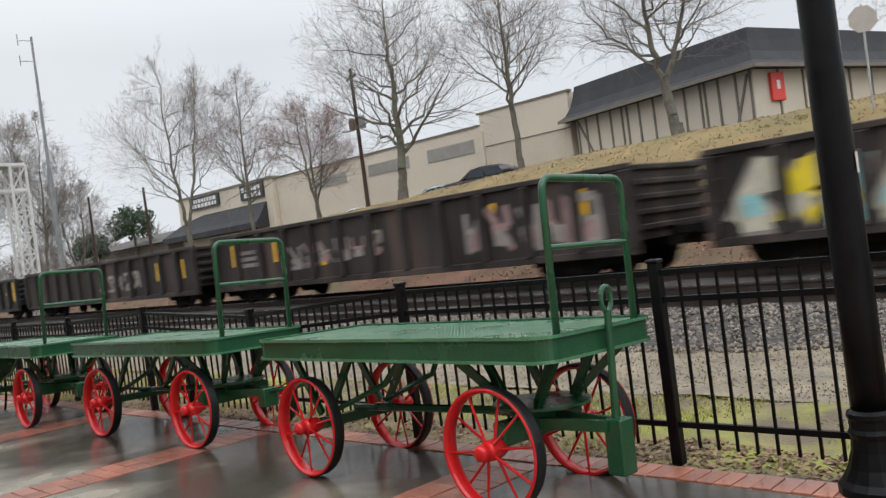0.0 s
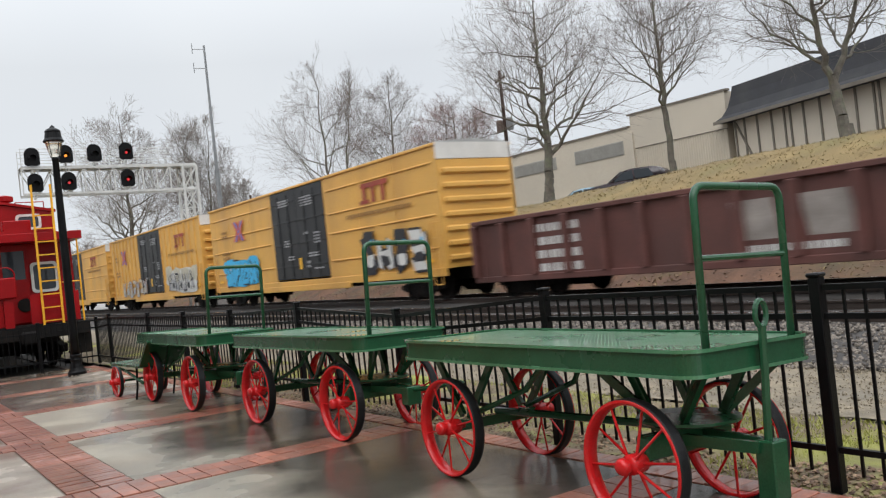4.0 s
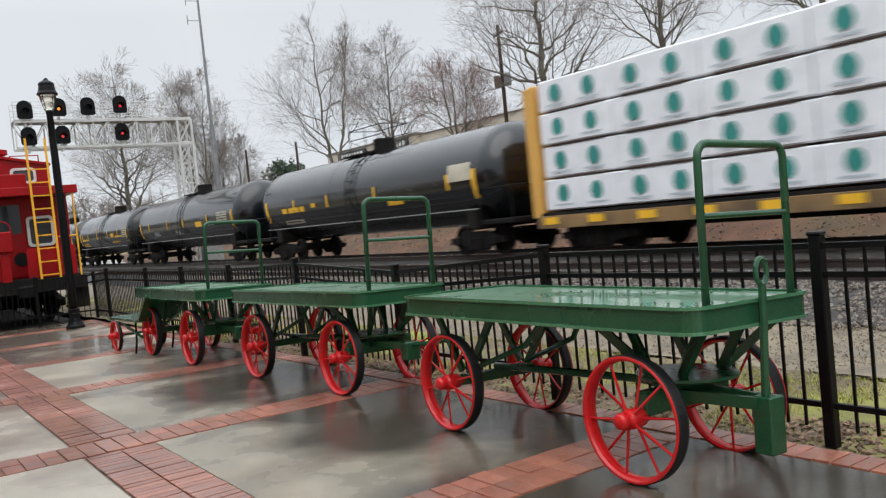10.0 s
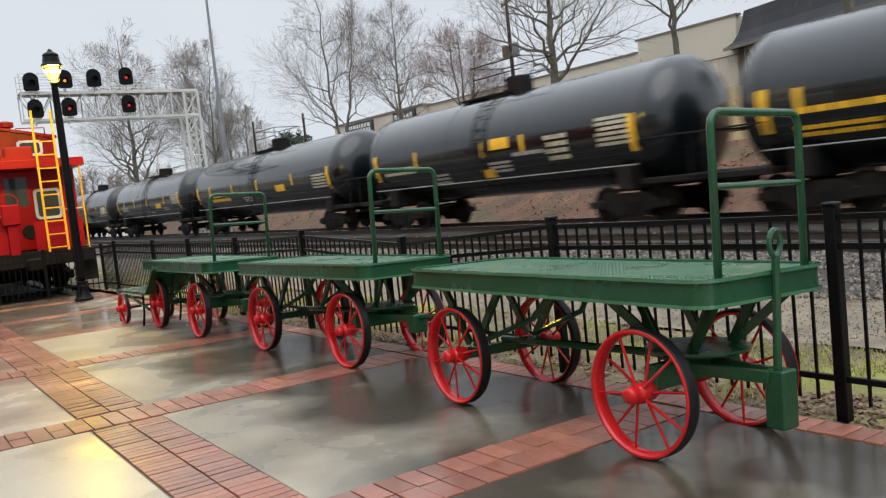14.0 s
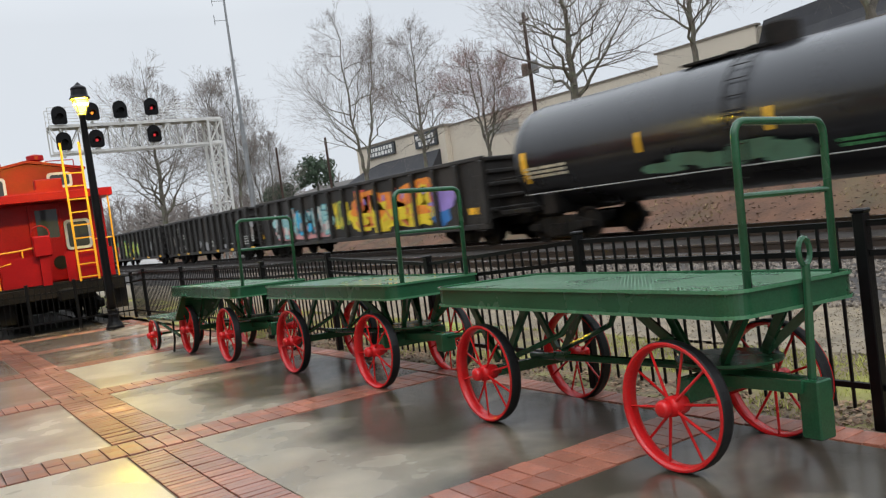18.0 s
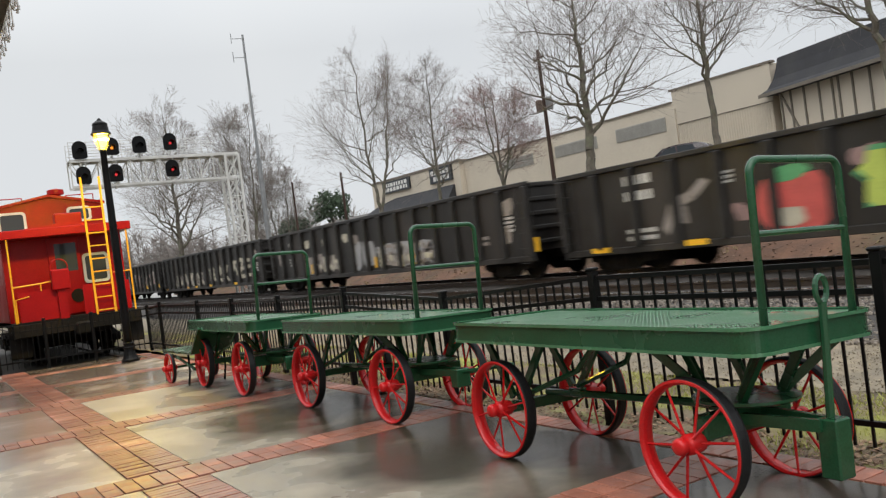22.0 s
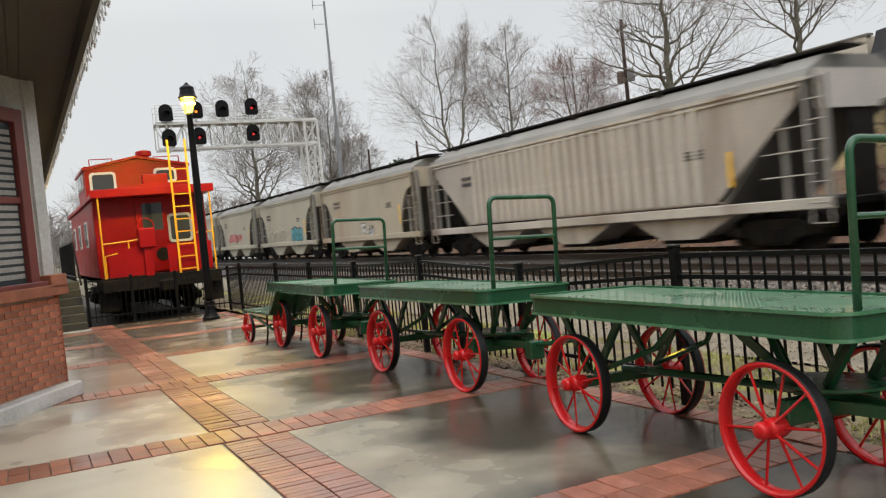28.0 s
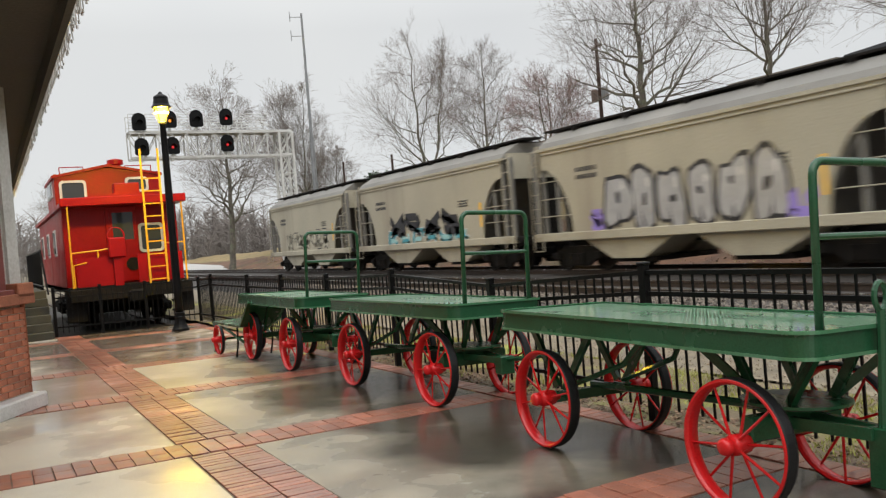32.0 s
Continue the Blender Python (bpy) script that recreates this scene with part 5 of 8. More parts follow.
def tank_car(u, length, rnd, material, marks, label, railing=False):
    t = car_empty("tank_car", label, u)
    r, zc, a, b = 1.47, 2.3, 0.75, length - 0.75
    up = zc + r - 4.22  # shift of all that sits on the shell's crown
    bm = bmesh.new()
    m = Matrix.Translation((0, 0, zc)) @ pose(0, 0, 0, -90, 0, 0)
    prof = [(0.0, a), (0.5, a + 0.03), (0.95, a + 0.14), (1.28, a + 0.33), (1.45, a + 0.55), (r, a + 0.8), (r, a + 0.84), (r, b - 0.84), (r, b - 0.8), (1.45, b - 0.55), (1.28, b - 0.33), (0.95, b - 0.14), (0.5, b - 0.03), (0.0, b)]
    lathe(bm, prof, 56, m)
    part("tank_shell", bm, material, t, "welded black tank shell", smooth=True)
    for y in (a + 0.82, length * 0.5 + 1.6, b - 0.82):
        part("weld_band", lathe(bmesh.new(), [(r - 0.01, y - 0.03), (r + 0.006, y - 0.03), (r + 0.006, y + 0.03), (r - 0.01, y + 0.03)], 56, m, close=True), material, t)
    yc = length / 2
    bm = bmesh.new()
    lathe(bm, [(0.0, 4.1), (0.4, 4.1), (0.4, 4.62), (0.37, 4.66), (0.0, 4.68)], 18, Matrix.Translation((0, yc - 0.3, up)))
    dome = part("manway", bm, UNDER, t, "black top fittings housing")
    for dy in (0.4, 1.0):
        bm = bmesh.new()
        rod(bm, (0.1, yc + dy, 4.1 + up), (0.1, yc + dy, 4.36 + up), 0.14, seg=10)
        part("valve", bm, UNDER, dome)
    part("top_platform", bx((0, yc + 0.8, 4.24 + up), (0.9, 2.4, 0.05)), UNDER, t)
    if railing:
        pr = part("platform_railing", rod(bmesh.new(), (-0.6, yc - 1.1, 5.1 + up), (0.6, yc - 1.1, 5.1 + up), 0.017, seg=5), UNDER, t)
        part("rail", rod(bmesh.new(), (-0.6, yc + 1.1, 5.1 + up), (0.6, yc + 1.1, 5.1 + up), 0.017, seg=5), UNDER, pr)
        for x in (-0.6, 0.6):
            for z in (4.75 + up, 5.1 + up):
                part("rail", rod(bmesh.new(), (x, yc - 1.1, z), (x, yc + 1.1, z), 0.017, seg=5), UNDER, pr)
            for y in (-1.1, 0.0, 1.1):
                part("post", rod(bmesh.new(), (x, yc + y, 4.25 + up), (x, yc + y, 5.1 + up), 0.017, seg=5), UNDER, pr)
    bm = bmesh.new()
    for dy in (-0.24, 0.24):
        pts = [(-(r + 0.07) * math.sin(g), yc + dy, zc + (r + 0.07) * math.cos(g)) for g in (0.35, 0.7, 1.0, 1.3, 1.57)] + [(-(r + 0.07), yc + dy, 1.0)]
        tube(bm, pts, 0.02, 5)
    for g in (0.5, 0.75, 1.0, 1.25, 1.5):
        rod(bm, (-(r + 0.07) * math.sin(g), yc - 0.24, zc + (r + 0.07) * math.cos(g)), (-(r + 0.07) * math.sin(g), yc + 0.24, zc + (r + 0.07) * math.cos(g)), 0.013, seg=5)
    for z in (1.1, 1.45, 1.8, 2.15, 2.5):
        rod(bm, (-(r + 0.07), yc - 0.24, z), (-(r + 0.07), yc + 0.24, z), 0.013, seg=5)
    part("side_ladder", bm, UNDER, t)
    for y, s in ((1.0, -1), (length - 1.0, 1)):
        part("end_sill", bx((0, y, 0.95), (2.8, 1.5, 0.14), None, 0.02), UNDER, t)
        part("bolster", bx((0, y + -s * 1.3, 1.05), (2.6, 0.5, 0.6), None, 0.05), UNDER, t)
        er = part("end_railing", rod(bmesh.new(), (-1.42, y + s * 0.7, 1.9), (1.42, y + s * 0.7, 1.9), 0.02, seg=5), UNDER, t)
        for x in (-1.42, 1.42):
            part("rail", rod(bmesh.new(), (x, y - 0.7, 1.9), (x, y + 0.7, 1.9), 0.02, seg=5), UNDER, er)
            for dy in (-0.7, 0.7):
                part("post", rod(bmesh.new(), (x, y + dy, 0.95), (x, y + dy, 1.9), 0.02, seg=5), UNDER, er)
    bm = bmesh.new()
    rod(bm, (-1.5, 1.7, 1.35), (-1.5, length - 1.7, 1.35), 0.014, seg=5)
    part("side_cable", bm, STEEL, t)
    for y in (2.4, length - 2.4):
        truck(t, y)
    coupler(t, length)

    def curved(name, y, z, w, h, material):
        """A painted mark that follows the shell."""
        bm = bmesh.new()
        n = 4
        rows = []
        for k in range(n + 1):
            zz = z + h * k / n - zc
            x = -math.sqrt(max(0.01, (r + 0.02) ** 2 - zz * zz))
            rows.append([bm.verts.new((x, y + e, zc + zz)) for e in (0, w)])
        for p, q in zip(rows, rows[1:]):
            bm.faces.new((p[0], q[0], q[1], p[1]))
        bmesh.ops.recalc_face_normals(bm, faces=bm.faces)
        part(name, bm, material, t)

    for y in marks["stripes"]:
        curved("reflector", y, 1.98, 0.13, 0.46, REFLECTOR)
    for y in (a + 0.95, b - 1.05):
        curved("reflector", y, 1.65, 0.2, 0.85, REFLECTOR)
    for y, z, w, h, colour in marks["boards"]:
        curved("placard", y, z, w, h, REFLECTOR if colour == "amber" else PAINTS[colour])
    for y, z, w, rows, h, colour in marks["writing"]:
        for k in range(rows):
            yy = y
            while yy < y + w - h:
                d = min(rnd.uniform(1.2, 3.2) * h, y + w - yy)
                curved("lettering", yy, z - 1.6 * h * k, d, h, REFLECTOR if colour == "amber" else PAINTS[colour])
                yy += d + h * 0.5
    return t


def hopper(u, length, material, rnd, label, ribs=False, bays=2, spray=()):
    t = car_empty("covered_hopper", label, u)
    hw, low, eave, top = 1.52, 1.02, 3.52, 4.04
    a, b = 0.55, length - 0.55
    cut = 1.3 if not ribs else 1.9
    # sides with a swept cut at each lower corner
    for s in (-1, 1):
        bm = bmesh.new()
        lead = [(a + 0.55, eave)]
        arc = [(a + 0.5 + cut * math.sin(g), low + (eave - 0.55 - low) * math.cos(g)) for g in [math.pi / 2 * k / 8 for k in range(9)]]
        if ribs:
            arc = [(a + 0.7, eave - 0.5), (a + 0.5 + cut + 0.6, low + 0.15)]
        tail = [(length - y, z) for y, z in arc]
        outline = [(a + 0.5, eave)] + arc + tail[::-1] + [(b - 0.5, eave)]
        prism(bm, outline, 0, min(s * hw, s * (hw - 0.04)), max(s * hw, s * (hw - 0.04)))
        # ribbed cars: wall painted darker than its ribs to deepen the recesses
        part("side_wall", bm, HOP_SHADED_DUST if ribs else material, t)
        part("side_sill", bx((s * (hw - 0.06), length / 2, low - 0.02), (0.18, b - a, 0.24), None, 0.02), material, t)
        bm = bmesh.new()
        prism(bm, [(s * hw, eave - 0.03), (s * (hw + 0.06), eave - 0.03), (s * (hw + 0.06), eave + 0.05), (s * hw, eave + 0.05)], 1, a + 0.3, b - 0.3)
        part("eave_rail", bm, material, t)
        part("eave_bead", bx((s * (hw + 0.02), length / 2, eave - 0.12), (0.05, b - a - 1.1, 0.05), None, 0.01), material, t)
        if ribs:
            n = 26
            rib = shared("hopper_rib", lambda: bx((0, 0, 0), (0.12, 0.2, eave - low - 0.2), None, 0.05), material)
            for k in range(n):
                y = a + cut + 1.6 + (length - 2 * (a + cut + 1.6)) * k / (n - 1)
                hold("rib", rib, t, "", pose(s * (hw + 0.012), y, (eave + low) / 2 + 0.05))
        for y, e in ((a + 0.15, 1), (b - 0.15, -1)):
            part("end_post", bx((s * (hw - 0.1), y - e * 0.06, (low + eave) / 2), (0.1, 0.2, eave - low + 0.1), None, 0.02), HOP_ROOF, t)
            part("end_post", bx((s * (hw - 0.1), y + e * 0.34, (low + eave) / 2), (0.1, 0.1, eave - low + 0.1), None, 0.02), HOP_ROOF, t)
            part("diagonal_post", bx((s * (hw - 0.12), y + e * 0.95, (low + eave) / 2 - 0.3), (0.08, 0.1, eave - low - 0.7)), HOP_ROOF, t)
            ladder(t, s * (hw + 0.04), y + e * 0.05, 0.6, eave, material, 0.45)
            for z in (1.6, 2.1, 2.6):
                part("grab_iron", rod(bmesh.new(), (s * (hw - 0.05), y + e * 0.2, z), (s * (hw - 0.05), y + e * 1.5, z), 0.015, seg=5), material, t)
    bm = bmesh.new()
    prism(bm, [(-hw, eave), (hw, eave), (hw * 0.9, eave + 0.22), (hw * 0.55, top), (-hw * 0.55, top), (-hw * 0.9, eave + 0.22)], 1, a + 0.4, b - 0.4)
    part("roof", bm, HOP_ROOF, t, "grimy hopper roof")
    part("running_board", bx((-0.55, length / 2, top + 0.1), (0.7, length - 1.0, 0.05)), UNDER, t, "dark grated roof walkway")
    for k in range(5):
        part("hatch", bx((0.1, a + 1.5 + (b - a - 3) * k / 4, top + 0.06), (0.5, 1.3, 0.12), None, 0.03), UNDER, t)
        part("board_bracket", bx((-0.9, a + 1.5 + (b - a - 3) * k / 4, top + 0.02), (0.3, 0.06, 0.16)), UNDER, t)
    # slope sheets take a dark colour that stands for shade in the end recess
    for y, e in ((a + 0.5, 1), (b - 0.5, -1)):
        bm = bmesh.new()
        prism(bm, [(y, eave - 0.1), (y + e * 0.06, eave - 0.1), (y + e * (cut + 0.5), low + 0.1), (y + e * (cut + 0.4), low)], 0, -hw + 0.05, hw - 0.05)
        part("slope_sheet", bm, HOP_SHADE, t, "dusty end slope sheet, coloured dark for the recess shade")
        part("end_sill", bx((0, y - e * 0.35, 1.0), (2.9, 0.9, 0.16), None, 0.02), UNDER, t)
        part("end_frame", bx((0, y - e * 0.2, 2.0), (0.9, 0.1, 1.9)), UNDER, t)
        part("end_sheet", bx((0, y - e * 0.3, 3.3), (2.9, 0.06, 0.8)), material, t, "pale upper end sheet")
    span = (b - a - 2 * (cut + 0.6))
    for k in range(bays):
        c = length / 2 + (k - (bays - 1) / 2) * span / bays * 1.04
        w = span / bays * 0.5
        for s in (-1, 1):
            bm = bmesh.new()
            prism(bm, [(c - w, low), (c + w, low), (c + w * 0.3, 0.35), (c - w * 0.3, 0.35)], 0, min(s * 0.25, s * (hw - 0.15)), max(s * 0.25, s * (hw - 0.15)))
            part("discharge_bay", bm, material if not ribs else HOP_SHADED_DUST, t)
        part("outlet_gate", bx((0, c, 0.3), (2.3, w * 0.8, 0.12)), UNDER, t)
    part("center_sill", bx((0, length / 2, 0.85), (0.5, length - 1.0, 0.35)), UNDER, t)
    for y in (1.95 if not ribs else 2.4, length - (1.95 if not ribs else 2.4)):
        truck(t, y)
    coupler(t, length)
    x = -hw - (0.045 if ribs else 0.008)
    lettering(t, x, length - cut - 2.2, 2.75, 0.9, 0.12, 2, rnd, PAINTS["black"])
    lettering(t, x, cut + 1.9, 2.4, 0.6, 0.05, 3, rnd, PAINTS["black"])
    patch(t, "reflector", x, [rect(a + cut + 0.5, 1.5, 0.12, 0.8)], REFLECTOR)
    for y0, y1, z0, z1, fill, line, shine, n, *bub in spray:
        graffiti(t, x - 0.006, y0, y1, z0, z1, fill, line, shine, rnd, n, *bub)
    return t


rnd = random.Random(11)
G_DARK = "weathered black gondola car with side ribs and yellow reflector strips"
# leading gondolas
g, x = gondola(-9.2, 17.4, GON_DIRTY, "black gondola car covered with pale sprayed panels", 2.22, 0.55, 12)
graffiti(g, x, 0.9, 12.8, 0.7, 2.1, ("faded", "cream", "faded", "white"), "faded", None, rnd, 9, False, 1.5)
graffiti(g, x, 13.2, 16.3, 0.75, 2.05, ("cream", "aqua", "yellow"), "faded", None, rnd, 4, False, 1.3)
g, x = gondola(8.4, 17.4, GON_DIRTY, G_DARK, 2.26, 0.55, 12)
strips(g, x, [1.8, 4.3, 8.6, 13.2, 15.6], 0.14, 0.7, 1.25)
strips(g, x, [6.0, 10.8], 0.2, 0.4, 1.0)
graffiti(g, x, 1.4, 5.4, 0.75, 1.95, ("faded", "dusty_pink"), "black", None, rnd, 5, False, 0.8)
graffiti(g, x, 8.2, 12.6, 0.95, 1.75, ("faded", "dusty_pink", "faded"), "black", None, rnd, 6, False, 0.45)
lettering(g, x, 14.2, 1.6, 1.0, 0.12, 3, rnd, PAINTS["faded"])
g, x = gondola(25.8, 17.9, GON_DIRTY, G_DARK, 2.12, 0.55, 13)
strips(g, x, [1.6, 3.6, 6.0, 8.4, 10.8, 13.4, 16.0], 0.13, 0.68, 1.1)
graffiti(g, x, 5.0, 9.0, 0.9, 1.6, ("faded",), "faded", None, rnd, 5, False, 0.4)
g, x = gondola(43.7, 17.3, GON_BLACK, G_DARK, 2.05, 0.55, 13)
strips(g, x, [2.0 + 2.3 * k for k in range(7)], 0.55, 0.14, 1.3)
strips(g, x, [1.2], 0.3, 1.0, 0.95)
g, x = gondola(61.0, 17.4, GON_BROWN, "brown gondola car with white painted shapes on its side", 2.15, 0.55, 13)
for y0 in (5.7, 7.2):
    patch(g, "painted_mark", x, [[(y0, 1.0), (y0 + 0.95, 1.0), (y0 + 1.1, 1.8), (y0 + 0.15, 1.8)]], PAINTS["faded"], "worn pale painted mark")
lettering(g, x, 12.6, 1.7, 1.6, 0.2, 4, rnd, PAINTS["white"])
lettering(g, x, 6.0, 0.75, 2.2, 0.14, 1, rnd, PAINTS["white"])
strips(g, x, [1.3], 0.3, 1.3, 0.9)
# boxcars
boxcar(78.4, 21.0, rnd, {"spray": [(1.5, 5.5, 1.0, 2.3, ("white", "black"), "black", "cyan", 4), (14.8, 18.6, 1.05, 2.1, ("cyan",), "black", "white", 4, False, 0.9)], "mural": [(14.5, 18.9, 0.95, 2.2, "cyan", "cyan")]})
boxcar(99.4, 19.9, rnd, {"posts": True, "spray": [(2.2, 6.6, 1.0, 2.1, ("black", "grey"), "white", None, 7, False, 0.6), (11.0, 16.5, 0.9, 2.0, ("grey", "cream"), "rust", None, 7, False, 0.7)], "mural": [(1.6, 7.0, 0.9, 2.3, "white", "cream")]})
boxcar(119.3, 20.7, rnd, {"door": 0.5})
lumber_car(140.0, 23.9, rnd)
# tank cars
T_LABEL = "black tank car with yellow reflector strips and white stencilled lettering"
TANKS = [
    (163.9, 17.8, TANK_BLACK, (3.0, 7.2, 10.6, 13.4), [(1.9, 2.2, 1.1, 0.5, "cream"), (5.6, 1.75, 0.9, 0.26, "amber")], [(11.6, 2.05, 0.4, 1, 0.16, "amber"), (12.6, 1.95, 2.2, 1, 0.2, "amber"), (13.0, 1.6, 1.7, 2, 0.06, "cream")]),
    (182.3, 18.4, TANK_BLACK, (5.0, 8.7, 11.4, 14.9), [(5.9, 1.9, 0.95, 0.28, "amber")], [(2.4, 2.42, 1.3, 5, 0.075, "cream"), (4.3, 2.0, 1.2, 2, 0.06, "grey"), (9.3, 1.8, 1.0, 3, 0.05, "grey"), (13.2, 1.85, 1.0, 3, 0.05, "grey")]),
    (200.7, 16.7, TANK_BLACK, (3.9, 6.6, 9.6, 12.4, 14.2), [(5.0, 2.0, 0.8, 0.26, "amber")], [(1.9, 2.42, 1.1, 5, 0.08, "cream"), (3.0, 1.95, 1.7, 1, 0.12, "amber"), (4.0, 1.6, 1.9, 1, 0.09, "amber"), (12.6, 1.95, 1.9, 1, 0.12, "amber"), (12.8, 1.65, 1.6, 2, 0.08, "amber"), (9.5, 2.5, 0.5, 1, 0.2, "rust")]),
    (217.2, 14.8, TANK_BLACK, (5.5, 7.2, 10.6), [(6.1, 2.15, 0.8, 0.3, "amber"), (7.0, 1.4, 0.5, 0.24, "amber")], [(1.9, 2.45, 1.0, 6, 0.075, "cream"), (3.9, 2.2, 0.8, 4, 0.11, "cream"), (4.8, 1.9, 1.2, 1, 0.1, "grey"), (6.2, 1.75, 0.9, 3, 0.07, "grey"), (10.8, 1.95, 1.8, 2, 0.09, "cream"), (9.2, 1.6, 0.8, 3, 0.07, "grey")]),
    (232.1, 18.2, TANK_BLACK, (4.9, 8.6, 11.6, 14.6), [(5.8, 1.8, 0.9, 0.28, "amber")], [(2.0, 2.2, 1.2, 5, 0.07, "cream"), (12.2, 1.9, 2.4, 2, 0.14, "amber"), (9.6, 1.7, 1.0, 3, 0.05, "grey")]),
    (250.3, 16.9, TANK_BLACK, (4.4, 8.0, 10.9, 13.4), [(5.3, 1.75, 0.95, 0.28, "amber")], [(1.9, 2.35, 1.2, 5, 0.07, "cream"), (3.9, 1.7, 1.0, 2, 0.06, "grey"), (12.6, 1.95, 1.5, 2, 0.09, "cream"), (7.0, 1.6, 0.6, 2, 0.05, "grey")]),
    (267.2, 16.9, TANK_DULL, (4.9, 7.6, 11.0), [(2.1, 1.85, 1.3, 0.5, "cream"), (3.3, 1.8, 0.6, 0.22, "faded")], [(13.6, 2.0, 1.6, 3, 0.07, "cream"), (5.6, 1.55, 0.8, 2, 0.06, "green"), (2.1, 1.7, 2.4, 1, 0.05, "cream")]),
]
for k, (u, length, material, lines, boards, writing) in enumerate(TANKS):
    tk = tank_car(u, length, rnd, material, {"stripes": lines, "boards": boards, "writing": writing}, T_LABEL if k < 6 else "dusty black tank car with white boards and green spray", k in (0, 3, 4))
    if k == 6:
        for j in range(5):
            patch(tk, "green_overspray", -1.49 - 0.002 * j, [blob(7.4 + 0.75 * j, 1.55 + 0.12 * (j % 2), 1.2, 0.42 - 0.05 * j, rnd, 7, 24)], PAINTS["dull_green"], "dull green spray")
# trailing gondolas
g, x = gondola(283.6, 19.6, GON_BLACK, "black gondola car sprayed with large bright graffiti", 2.62, 0.62, 14)
mural(g, x, 2.6, 3.9, 0.8, 1.9, "blue", "violet", rnd)
mural(g, x, 3.5, 9.2, 0.75, 2.25, "yellow", "orange", rnd)
graffiti(g, x - 0.02, 3.6, 9.1, 0.85, 2.2, ("yellow", "orange"), "red", "violet", rnd, 4, False, 1.0)
graffiti(g, x - 0.035, 3.6, 9.1, 0.8, 1.5, ("yellow",), "yellow", None, rnd, 4, False, 0.6)
graffiti(g, x, 9.5, 10.8, 1.0, 2.2, ("yellow", "lime"), "black", None, rnd, 3)
mural(g, x, 11.0, 17.2, 0.75, 1.9, "pink", "aqua", rnd)
graffiti(g, x - 0.02, 11.1, 17.0, 0.85, 2.1, ("aqua", "white", "black", "cyan", "grey"), "teal", "white", rnd, 7, False, 0.75)
strips(g, x, [1.2, 18.6], 0.5, 0.2, 1.0)
g, x = gondola(303.2, 16.3, GON_BLACK, "black gondola car with white stencils", 2.62, 0.62, 14)
for y, z, w, h, tone in ((0.5, 1.85, 0.5, 0.45, "grey"), (0.55, 1.45, 0.55, 0.4, "faded"), (7.9, 0.95, 0.75, 0.45, "grey"), (9.15, 1.1, 0.6, 0.4, "grey"), (14.5, 1.5, 0.5, 0.7, "faded"), (4.9, 0.85, 0.6, 0.25, "grey")):
    patch(g, "faded_spray", x, [blob(y, z, w, h, rnd)], PAINTS[tone], "faded spray patch")
for y, z, w, h, lines in ((0.3, 1.2, 0.55, 0.07, 3), (1.2, 1.2, 0.65, 0.07, 4), (3.45, 0.92, 0.3, 0.05, 1), (4.7, 1.24, 0.4, 0.05, 1), (6.7, 1.1, 0.2, 0.12, 2), (12.1, 1.7, 0.5, 0.1, 2), (12.1, 1.05, 0.5, 0.08, 2), (13.2, 2.15, 0.45, 0.1, 2), (13.2, 1.72, 0.5, 0.12, 1), (13.2, 1.0, 0.45, 0.07, 3)):
    lettering(g, x, y, z, w, h, lines, rnd, PAINTS["white"])
strips(g, x - 0.09, [0.2, 3.25, 5.6, 8.85, 11.2, 13.2], 0.42, 0.13, 0.58)
g, x = gondola(319.5, 21.5, GON_BLACK, "black gondola car with pale green and red graffiti", 2.62, 0.62, 16)
graffiti(g, x, 7.4, 12.9, 0.85, 1.9, ("lime", "lime", "yellow"), "green", None, rnd, 4, False, 1.2)
red = patch(g, "graffiti_shape", x, [blob(14.15, 1.25, 1.5, 1.2, random.Random(4))], PAINTS["red"], "round red sprayed shape")
patch(red, "fill", x - 0.006, [blob(14.15, 1.85, 0.9, 0.28, random.Random(5))], PAINTS["green"])
patch(red, "fill", x - 0.009, [blob(14.2, 1.0, 0.65, 0.35, random.Random(6))], PAINTS["cream"])
patch(g, "faded_spray", x, [blob(15.3, 1.2, 0.45, 0.35, rnd)], PAINTS["dusty_pink"], "pink spray patch")
patch(g, "faded_spray", x, [blob(12.6, 1.95, 0.5, 0.4, rnd)], PAINTS["dusty_pink"], "pink spray patch")
bow = [(17.4, 0.95), (17.15, 1.5), (16.85, 1.62), (16.55, 1.7), (16.15, 2.0)]
patch(g, "faded_spray", x, [stroke(p, q, 0.24, rnd) for p, q in zip(bow, bow[1:])] + [stroke((16.8, 1.1), (16.85, 1.5), 0.2, rnd)], PAINTS["faded"], "faded bent stroke")
lettering(g, x, 15.45, 2.05, 0.35, 0.06, 3, rnd, PAINTS["white"])
lettering(g, x, 17.7, 2.15, 0.85, 0.22, 2, rnd, PAINTS["white"])
lettering(g, x, 17.7, 1.0, 0.9, 0.1, 2, rnd, PAINTS["white"])
lettering(g, x, 1.2, 2.1, 0.5, 0.1, 4, rnd, PAINTS["faded"])
patch(g, "faded_spray", x, [blob(3.6, 1.5, 0.9, 0.8, rnd)], PAINTS["grey"], "faded spray patch")
strips(g, x - 0.09, [1.2, 4.4, 8.9, 16.2, 19.2], 0.6, 0.13, 0.6)
g, x = gondola(341.0, 21.2, GON_BLACK, "black gondola car with faded white graffiti", 2.72, 0.62, 16)
